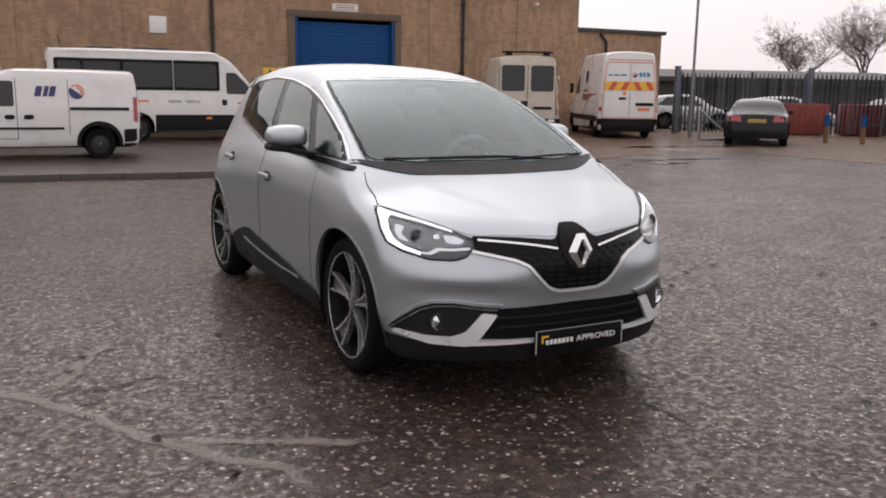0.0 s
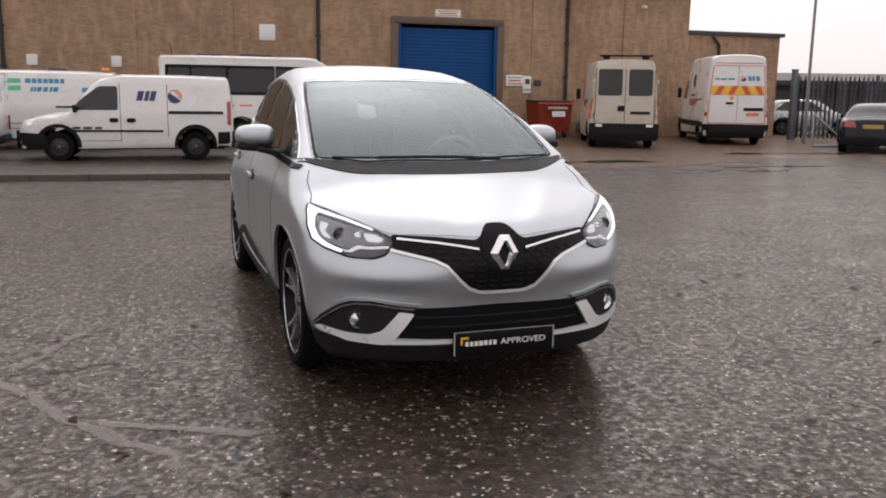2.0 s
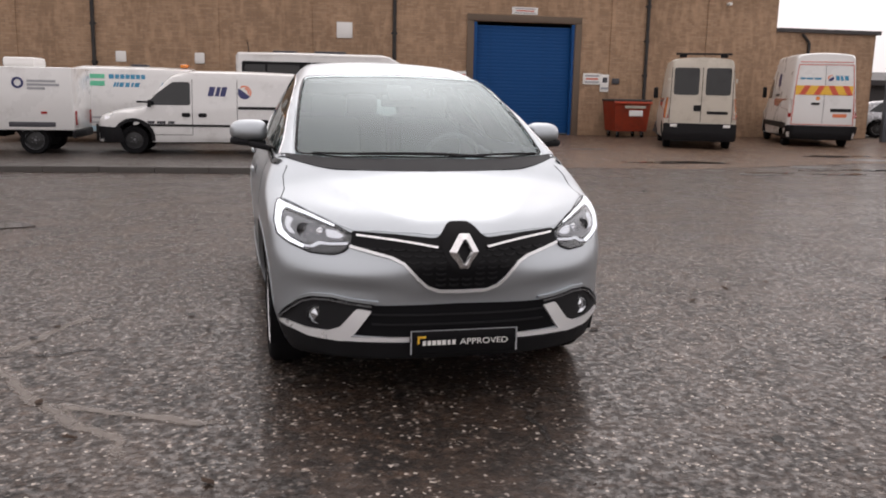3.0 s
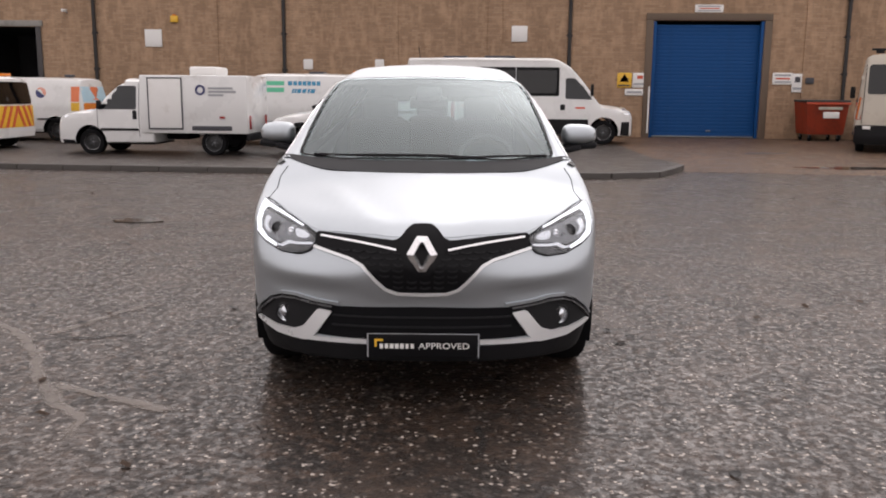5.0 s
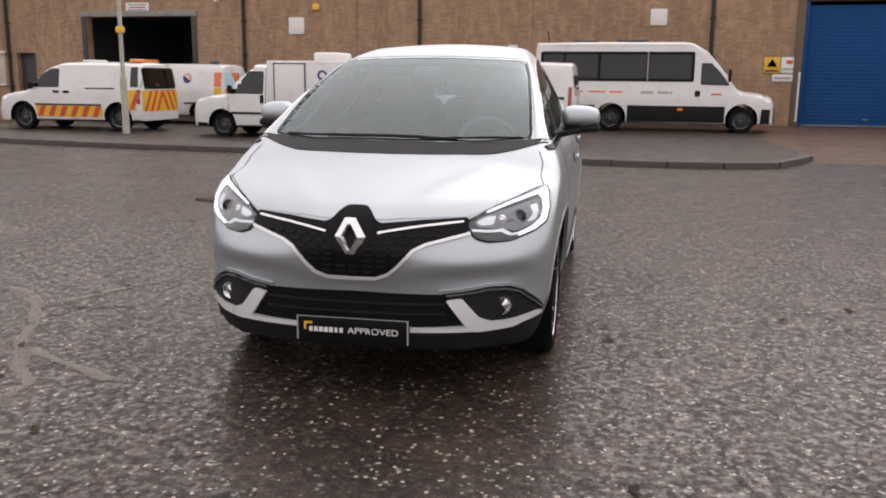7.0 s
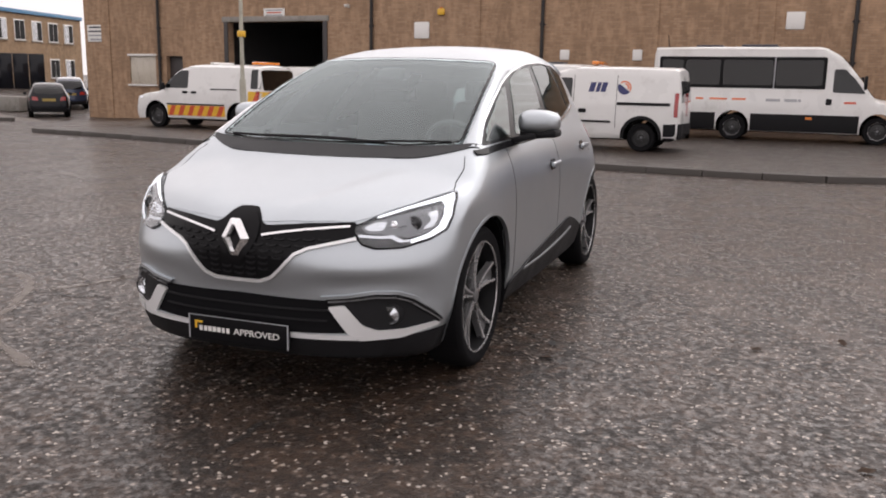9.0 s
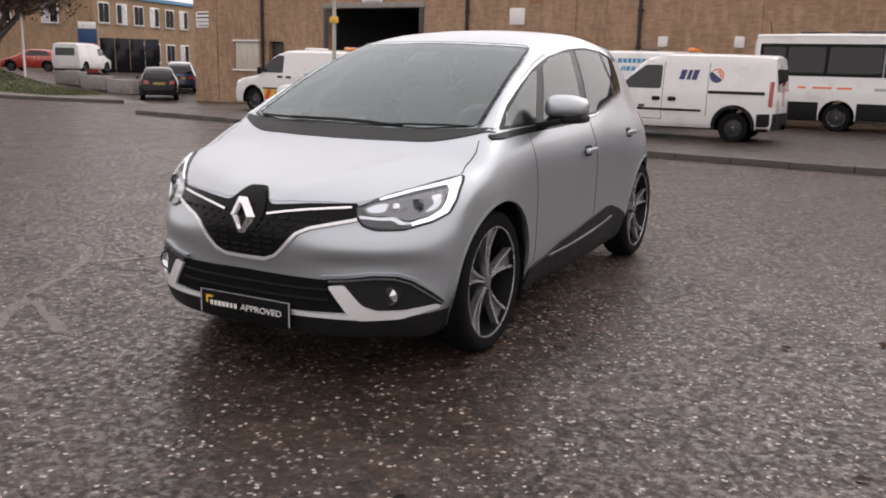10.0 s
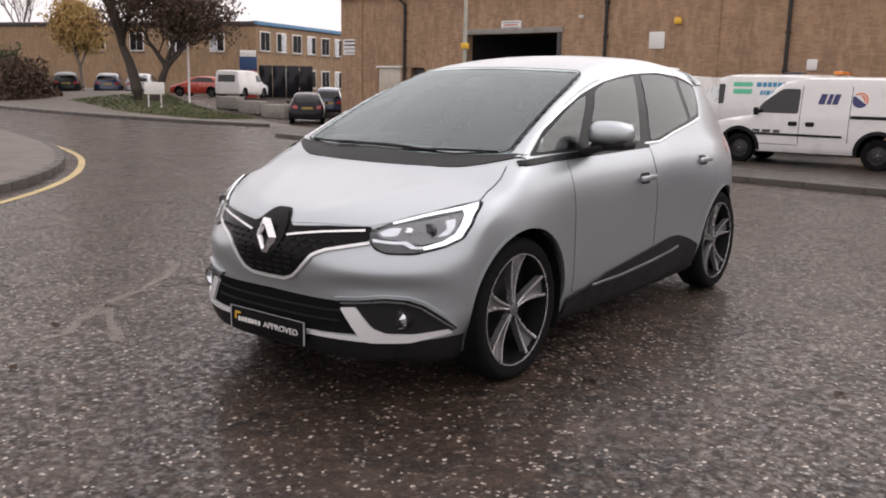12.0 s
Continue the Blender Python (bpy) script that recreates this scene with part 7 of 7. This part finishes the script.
lamp = thing("lamp_post", pose(18.43, 19.59, 0), "slim grey lamp post beside the fence", "lamp post")
part("pole", tube((0, 0, 0), (0, 0, 9), 0.055, 0.035), STEEL_GREY, lamp)
part("lantern", box((0.25, 0.7, 0.12), (0, -0.3, 9), 0.04), STEEL_GREY, lamp)
saloon("parked_car", "pale grey hatchback parked behind the fence", pose(25.6, 25.0, 0, 0, 0, 60), GREY_CAR, 4.1, 1.48, 1.75, True)
saloon("parked_car", "silver hatchback parked behind the fence", pose(29.3, 23.2, 0, 0, 0, 75), GREY_CAR, 4.2, 1.46, 1.76, True)
saloon("parked_car", "pale saloon parked behind the fence", pose(34.2, 21.0, 0, 0, 0, 65), WHITE_VAN, 4.4, 1.45, 1.78)
saloon("parked_car", "blue hatchback beside the tall van", pose(21.6, 28.6, 0, 0, 0, 20), BLUE_CAR, 4.0, 1.5, 1.72, True)
saloon("parked_car", "white saloon beyond the blue hatchback", pose(25.8, 33.0, 0, 0, 0, 20), WHITE_VAN, 4.3, 1.46, 1.74)
saloon("parked_car", "dark grey car beside the gate", pose(27.0, 14.4, 0, 0, 0, 100), GREY_CAR, 4.3, 1.45, 1.78)
bins = worn("bin_red", (0.20, 0.035, 0.028), 0.6, dirt=(0.08, 0.02, 0.018))
for x, y, r in ((23.9, 19.3, -35), (25.6, 18.0, -40)):
    crate = thing("red_container", pose(x + 1.0, y + 1.3, 0, 0, 0, r), "red steel storage container behind the fence", "container", "red containers")
    part("body", box((1.6, 1.2, 1.15), (0, 0, 0.62), 0.03), bins, crate)
    for k in range(7):
        part("rib", box((0.06, 0.04, 1.0), (-0.66 + k * 0.22, -0.61, 0.62), 0.01), bins, crate)
shed = thing("low_shed", pose(33.0, 36.0, 0, 0, 0, -20), "long low brown-roofed shed beyond the yard", "shed")
part("wall", box((26, 8, 2.4), (0, 0, 1.2)), COPING, shed)
part("roof", box((27, 9, 0.25), (0, 0, 2.6), turn=pose(0, 0, 0, 4, 0, 0)), COPING, shed)
hedge = worn("dark_backdrop_green", (0.035, 0.037, 0.034), 0.9, 0.0, 0.4, 0.8)


# ---- trees ----
def grow_tree(name, m, label, height, trunk_r, seed, leaf=None, leaves=0, leaf_size=0.2, spread=0.5, levels=5, first=0.3, lean=(0, 0), bark=BARK):
    """A tapered trunk with forking limbs and, where it has any, small scattered leaves."""
    rng = random.Random(seed)
    t = thing(name, m, label, "tree", "trees")
    verts, faces, tips = [], [], []

    def limb(a, d, length, r, level):
        sides = 7 if level < 2 else 4
        steps = 4 if level < 3 else 2
        last = None
        p, way = Vector(a), Vector(d).normalized()
        for k in range(steps + 1):
            rad = max(0.004, r * (1 - 0.45 * k / steps))
            q = way.to_track_quat("Z", "Y")
            ring = []
            for n in range(sides):
                an = 2 * math.pi * n / sides
                verts.append(p + q @ Vector((math.cos(an) * rad, math.sin(an) * rad, 0)))
                ring.append(len(verts) - 1)
            if last:
                for n in range(sides):
                    faces.append((last[n], last[(n + 1) % sides], ring[(n + 1) % sides], ring[n]))
            last = ring
            if k < steps:
                way = (way + Vector((rng.uniform(-1, 1), rng.uniform(-1, 1), rng.uniform(-0.3, 0.6))) * 0.16).normalized()
                p = p + way * length / steps
                if level and level < levels and k >= 1:
                    side = (way + Vector((rng.uniform(-1, 1), rng.uniform(-1, 1), rng.uniform(-0.2, 0.7))) * spread * 1.4).normalized()
                    limb(p, side, length * rng.uniform(0.45, 0.7), rad * 0.5, level + 1)
        if level < levels:
            for _ in range(rng.choice((2, 3)) if level else 4):
                side = (way + Vector((rng.uniform(-1, 1), rng.uniform(-1, 1), rng.uniform(-0.3, 0.6))) * spread).normalized()
                limb(p, side, length * rng.uniform(0.6, 0.85), r * 0.5, level + 1)
        if level >= levels - 1:
            tips.append(p.copy())

    limb((0, 0, -0.2), (lean[0], lean[1], 1), height * first, trunk_r, 0)
    me = bpy.data.meshes.new("trunk")
    me.from_pydata([v[:] for v in verts], [], faces)
    me.materials.append(bark)
    me.shade_smooth()
    ob = new("trunk", me)
    ob.parent = t
    if leaf and leaves:
        lv, lf = [], []
        for _ in range(leaves):
            c = rng.choice(tips) + Vector((rng.gauss(0, 0.35), rng.gauss(0, 0.35), rng.gauss(-0.1, 0.35)))
            q = Euler((rng.uniform(0, 6.3), rng.uniform(0, 6.3), rng.uniform(0, 6.3))).to_quaternion()
            s = leaf_size * rng.uniform(0.5, 1.2)
            k = len(lv)
            lv += [(c + q @ Vector(o))[:] for o in ((-s, 0, 0), (0, -s * 0.5, 0.02), (s, 0, 0), (0, s * 0.5, 0.02))]
            lf.append((k, k + 1, k + 2, k + 3))
        me = bpy.data.meshes.new("crown")
        me.from_pydata(lv, [], lf)
        me.materials.append(leaf)
        ob = new("crown", me)
        ob.parent = t
    return t


def bush(name, m, label, size, leaf, seed, count=2600, leaf_size=0.16):
    rng = random.Random(seed)
    t = thing(name, m, label, "bush", "bushes")
    lv, lf = [], []
    for _ in range(count):
        d = Vector((rng.gauss(0, 1), rng.gauss(0, 1), rng.gauss(0, 1))).normalized()
        r = rng.uniform(0.55, 1.0) * (1 + 0.35 * noise.noise(d * 2 + Vector((seed, 0, 0))))
        c = Vector((d.x * size[0] * r, d.y * size[1] * r, abs(d.z) * size[2] * r))
        q = Euler((rng.uniform(0, 6.3), rng.uniform(0, 6.3), rng.uniform(0, 6.3))).to_quaternion()
        s = leaf_size * rng.uniform(0.5, 1.3)
        k = len(lv)
        lv += [(c + q @ Vector(o))[:] for o in ((-s, 0, 0), (0, -s * 0.5, 0.03), (s, 0, 0), (0, s * 0.5, 0.03))]
        lf.append((k, k + 1, k + 2, k + 3))
    me = bpy.data.meshes.new("foliage")
    me.from_pydata(lv, [], lf)
    me.materials.append(leaf)
    ob = new("foliage", me)
    ob.parent = t
    bm = bmesh.new()
    for k in range(7):
        an = 2 * math.pi * k / 7
        tube((0, 0, -0.1), (math.cos(an) * size[0] * 0.6, math.sin(an) * size[1] * 0.6, size[2] * 0.7), 0.04, 0.01, 5, bm)
    part("stems", bm, BARK, t)
    return t


# bare trees behind the fence
grow_tree("bare_tree", pose(52, 46, 0), "tall bare tree with a few brown leaves", 14.0, 0.20, 11, LEAF_GREEN, 900, 0.07, 1.0, 6, 0.17, (0, 0), BARK_HAZED)
grow_tree("bare_tree", pose(58.0, 45.0, 0), "tall bare winter tree", 17.0, 0.24, 23, LEAF_GREEN, 500, 0.06, 0.95, 6, 0.17, (0, 0), BARK_HAZED)
grow_tree("bare_tree", pose(63.5, 46.0, 0), "tall bare winter tree", 17.5, 0.24, 31, LEAF_BROWN, 300, 0.06, 0.9, 6, 0.17, (0, 0), BARK_HAZED)
for k, (x, y) in enumerate(((40, 45), (47, 40), (54, 33), (60, 27), (66, 30), (36, 50), (58, 22))):
    bush("dark_hedge", pose(x, y, 0), "dark leafless hedge behind the car park", (5.5, 2.5, 2.6 + 0.4 * (k % 3)), LEAF_GREEN, 40 + k, 1500, 0.3)

# ---- left-hand side: pavement corner, lawn, offices ----
corner = [(-4.6, -5.5), (-5.4, -2.6), (-6.5, -0.6), (-7.95, 1.25), (-9.8, 2.85), (-11.85, 3.98), (-14.3, 5.0), (-17.2, 5.85), (-22, 6.9), (-30, 8.0)]


def softened(points, times=2):
    """Cuts the corners of a line until it runs as a curve."""
    for _ in range(times):
        out = [points[0]]
        for p, q in zip(points, points[1:]):
            out += [(p[0] * 0.75 + q[0] * 0.25, p[1] * 0.75 + q[1] * 0.25), (p[0] * 0.25 + q[0] * 0.75, p[1] * 0.25 + q[1] * 0.75)]
        points = out + [points[-1]]
    return points


corner = softened(corner)
tagged(part("pavement", slab(corner + [(-90, 12), (-90, -60), (-4.6, -60)], -0.1, 0.11), PAVING), "grey concrete pavement corner with a rounded kerb", "pavement", kind="structure")
dense = []
for a, b in zip(corner, corner[1:]):
    n = max(1, round(math.dist(a, b) / 0.6))
    dense += [(a[0] + (b[0] - a[0]) * k / n, a[1] + (b[1] - a[1]) * k / n) for k in range(n)]
kerb_run("kerb", dense, "grey kerb stones round the pavement corner", 0.118)


def road_line(points, width, off, label):
    bm = bmesh.new()
    last = None
    for i, p in enumerate(points):
        a, b = Vector(points[max(i - 1, 0)]), Vector(points[min(i + 1, len(points) - 1)])
        t = (b - a).normalized()
        s = Vector((t.y, -t.x)) * -1
        side = Vector((-t.y, t.x))
        inner, outer = Vector(p) - side * off, Vector(p) - side * (off + width)
        row = (bm.verts.new((*inner, 0.004)), bm.verts.new((*outer, 0.004)))
        if last:
            bm.faces.new((last[0], row[0], row[1], last[1]))
        last = row
    return tagged(part("yellow_line", bm, YELLOW_LINE), label, "road marking", kind="structure")


road_line(softened([(-4.2, -5.3), (-5.0, -2.4), (-6.15, -0.45), (-7.5, 1.3), (-9.25, 2.8), (-11.3, 4.02), (-12.9, 4.75), (-14.8, 5.35), (-17.5, 6.1)]), 0.11, 0.0, "worn yellow line along the kerb")

lawn_edge = [(-20.4, 15.4), (-24, 14.4), (-30, 14.1), (-38, 14.6), (-46, 15.8), (-64, 19)]
def lawn_z(x, y, u, w):
    return ground_height(x, y) + 0.10 * ease(0, 0.06, u) + 0.25 * ease(0.1, 0.9, w) * ease(0.1, 0.35, u) + 0.03 * noise.noise(Vector((x, y, 0)) * 0.3) - 0.3 * ease(0.93, 1.0, w)


bm = bmesh.new()
rows = []
for k in range(26):
    u = k / 25
    i = min(int(u * 5), 4)
    f = u * 5 - i
    e = Vector(lawn_edge[i]).lerp(Vector(lawn_edge[i + 1]), f)
    rows.append([bm.verts.new((e.x - 4 * w * (1 - u), e.y + w * (5 + 9 * u), lawn_z(e.x - 4 * w * (1 - u), e.y + w * (5 + 9 * u), u, w))) for w in np.linspace(0, 1, 14)])
for a, b in zip(rows, rows[1:]):
    for q in range(13):
        lawn_face = bm.faces.new((a[q], b[q], b[q + 1], a[q + 1]))
        lawn_face.material_index = 1 if q < 5 or rows.index(a) > 17 or rows.index(a) < 6 else 0
SOIL = worn("verge_soil", (0.075, 0.08, 0.035), 0.9, 0.0, 0.35, 1.2, 30, 0.5, dirt=(0.10, 0.075, 0.05), dirt_at=0.55)
tagged(part("lawn", bm, [SOIL, PAVING]), "sloping rough grass verge behind a kerb", "lawn", kind="structure")
rng = random.Random(5)
gv, gf = [], []
for _ in range(7000):
    u, w = rng.uniform(0.25, 0.71), rng.uniform(0.40, 0.98)
    i = min(int(u * 5), 4)
    e = Vector(lawn_edge[i]).lerp(Vector(lawn_edge[i + 1]), u * 5 - i)
    x, y = e.x - 4 * w * (1 - u), e.y + w * (5 + 9 * u)
    z = lawn_z(x, y, u, w) - 0.01
    an, h = rng.uniform(0, 6.3), rng.uniform(0.03, 0.10)
    k = len(gv)
    c, s_ = math.cos(an) * 0.05, math.sin(an) * 0.05
    gv += [(x - c, y - s_, z), (x + c, y + s_, z), (x + s_ * 0.8, y - c * 0.8, z + h)]
    gf.append((k, k + 1, k + 2))
me = bpy.data.meshes.new("grass")
me.from_pydata(gv, [], gf)
me.materials.append(GRASS)
tagged(new("grass", me), "rough tufts of dull green grass", "grass", kind="stuff")
dense2 = []
for a, b in zip(lawn_edge, lawn_edge[1:]):
    n = max(1, round(math.dist(a, b) / 0.9))
    dense2 += [(a[0] + (b[0] - a[0]) * k / n, a[1] + (b[1] - a[1]) * k / n) for k in range(n)]
kerb_run("kerb", dense2, "grey kerb stones along the grass verge", 0.12)

grow_tree("verge_tree", pose(-39.6, 22.0, 0.3), "dark verge tree with drooping brown leaves", 12.5, 0.36, 7, LEAF_BROWN, 7000, 0.12, 0.65, 6, 0.26)
grow_tree("verge_tree", pose(-39.0, 22.4, 0.3), "dark verge tree with drooping brown leaves", 11.0, 0.30, 17, LEAF_BROWN, 8500, 0.12, 0.9, 6, 0.2, (0.32, 0.2))
grow_tree("golden_tree", pose(-50.0, 24.3, 0.3), "slender tree with golden autumn leaves", 13.5, 0.16, 27, LEAF_GOLD, 14000, 0.12, 0.24, 6, 0.14, (0, 0), BARK_HAZED)
grow_tree("bare_tree", pose(-97, 41.9, 0), "tall bare tree behind the offices", 19, 0.25, 37, None, 0, 0.1, 0.5, 5, 0.28, (0, 0), BARK_HAZED)
for k, (x, y, sx, sz) in enumerate(((-47.5, 19.2, 2.4, 2.4), (-50.5, 19.6, 2.8, 2.8), (-54, 20.5, 3, 3.0))):
    bush("brown_bush", pose(x, y, 0.2), "rounded brown-green bush on the verge", (sx, 2.2, sz), LEAF_GREEN if k else LEAF_BROWN, 60 + k, 2600, 0.16)
board = thing("notice_board", pose(-35.95, 20.68, 0.12, 0, 0, 56), "plain white notice board on two posts in the grass", "sign")
part("board", box((0.95, 0.03, 0.6), (0, 0, 0.95), 0.006), SIGN_WHITE, board)
for x in (-0.3, 0.3):
    part("post", tube((x, 0.03, 0), (x, 0.03, 1.2), 0.03), SIGN_WHITE, board)
pole = thing("white_post", pose(-38.4, 24.3, 0.2), "tall thin white post", "post")
part("post", tube((0, 0, 0), (0, 0, 5.2), 0.06), SIGN_WHITE, pole)

# offices: two faces that meet at a corner
offices = thing("office_building", pose(0, 0, 0), "two-storey buff brick offices with white windows and a blue roof edge", "building")
A, B, C = Vector((-58.4, 44.4, 0)), Vector((-62.6, 59.5, 0)), Vector((-96, 29.5, 0))


def facade(a, b, height, windows, trim, z0=-0.6):
    d = b - a
    n = Vector((d.y, -d.x, 0)).normalized()
    if n.dot(Vector((3, -3, 0)) - a) < 0:
        n = -n
    turn = math.degrees(math.atan2(d.y, d.x))
    m = pose(a.x, a.y, 0, 0, 0, turn)
    out = 1 if (m.to_3x3() @ Vector((0, 1, 0))).dot(n) > 0 else -1
    part("wall", box((d.length, 0.4, height - z0), (d.length / 2, -out * 0.2, (height + z0) / 2)), OFFICE_WALL, offices, "", m, False)
    part("roof_edge", box((d.length + 0.3, 0.6, 0.32), (d.length / 2, -out * 0.15, height + 0.16), 0.01), trim, offices, "", m)
    for x, z, w, h in windows:
        frame_ob = part("window", box((w + 0.12, 0.06, h + 0.12), (x, out * 0.02, z + h / 2), 0.008), SIGN_WHITE, offices, "white framed window", m)
        for k in (-1, 1):
            part("pane", box((w / 2 - 0.06, 0.02, h - 0.08), (x + k * w / 4, out * 0.055, z + h / 2)), GLOSS_BLACK if (int(x * 3) + k) % 3 else GREY_CAR, frame_ob)
        part("sill", box((w + 0.25, 0.14, 0.07), (x, out * 0.06, z - 0.09)), CONCRETE, frame_ob)


ROOF_BLUE = worn("blue_roof_trim", (0.10, 0.25, 0.42), 0.5)
facade(A, B, 6.35, [(1.3 + 2.45 * k, z, 1.35, 1.6) for k in range(6) for z in (1.05, 4.2)], ROOF_BLUE)
facade(C, A, 6.3, [(3 + 4.2 * k, z, 1.4, 1.5) for k in range(5, 9) for z in (4.1,)], COPING)
part("roof", slab([(A.x, A.y), (B.x, B.y), (B.x - 22, B.y + 10), (C.x, C.y + 12), (C.x, C.y)], 6.25, 6.3), COPING, offices)

# things before the offices
gate = thing("site_hoarding", pose(-47.2, 35.9, 0.36, 0, 0, 50), "dark blue hoarding with a red panel and notices", "hoarding")
for k in range(4):
    part("panel", box((0.92, 0.06, 2.3), (0.5 + k * 0.95, 0, 1.17), 0.01), DARK_CAR, gate)
part("end_panel", box((1.15, 0.3, 2.9), (-0.7, 0, 1.45), 0.02), worn("hoarding_red", (0.35, 0.03, 0.02), 0.5), gate, "dull red end panel")
part("blue_head", box((1.2, 0.32, 1.0), (-0.7, -0.02, 2.45), 0.02), worn("hoarding_blue", (0.02, 0.06, 0.16), 0.5), gate)
part("notice", box((1.1, 0.05, 0.45), (-0.7, -0.2, 3.1), 0.01), SIGN_WHITE, gate)
part("notice", box((0.5, 0.05, 0.45), (-0.75, -0.2, 1.5), 0.01), SKY_BLUE, gate)
for k in range(3):
    blk = thing("concrete_block", pose(-33.2 - 2.2 * k, 26.1 + 0.15 * k, ground_height(-33.2 - 2.2 * k, 26.1) + 0.01, 0, 0, -4), "long weathered concrete barrier block", "barrier", "concrete barrier blocks")
    part("block", box((2.1, 0.55, 0.70), (0, 0, 0.34), 0.05), CONCRETE, blk)
saloon("parked_car", "black hatchback parked by the warehouse end", pose(-30.7, 26.1, ground_height(-29.2, 24.8) - 0.01, 0, 0, 228.6), DARK_CAR, 3.9, 1.48, 1.72, True)
saloon("parked_car", "dark blue car behind the black hatchback", pose(-35.3, 31.7, ground_height(-33.8, 30.2) - 0.01, 0, 0, 228), BLUE_CAR, 4.0, 1.62, 1.74, True)
s = van_shell(4.4, 1.75, 1.82, (0.95, 1.05), (1.65, 1.72))
vehicle("small_van", "white van parked before the offices", "van", pose(-45.3, 34.4, ground_height(-46.3, 32.3) - 0.01, 0, 0, 205), s, WHITE_VAN, 4.4, 1.82, (0.85, 3.55), 0.32, 0.83, (("rear_window", rect(-0.6, 1.05, 0.6, 1.5, 0.05), "B", DARK_GLASS, 0.006), ("side_window", rect(1.2, 1.08, 1.95, 1.5, 0.05), "LR", DARK_GLASS, 0.006)), "parked vans", (40, 14, 14))
saloon("parked_car", "orange-red car parked before the offices", pose(-51.0, 31.4, ground_height(-50, 31) - 0.01, 0, 0, -60), RED_CAR, 4.2, 1.42, 1.76, True)
for k, (x, y, mat, lab) in enumerate(((-51.0, 29.5, GREY_CAR, "grey"), (-53.5, 28.3, BLUE_CAR, "dark blue"), (-55.2, 25.9, DARK_CAR, "black"), (-57.8, 24.0, DARK_CAR, "dark"))):
    saloon("parked_car", lab + " car in the row before the offices", pose(x, y, ground_height(x, y) - 0.01, 0, 0, -130 + 6 * k), mat, 4.3, 1.5, 1.78, True)
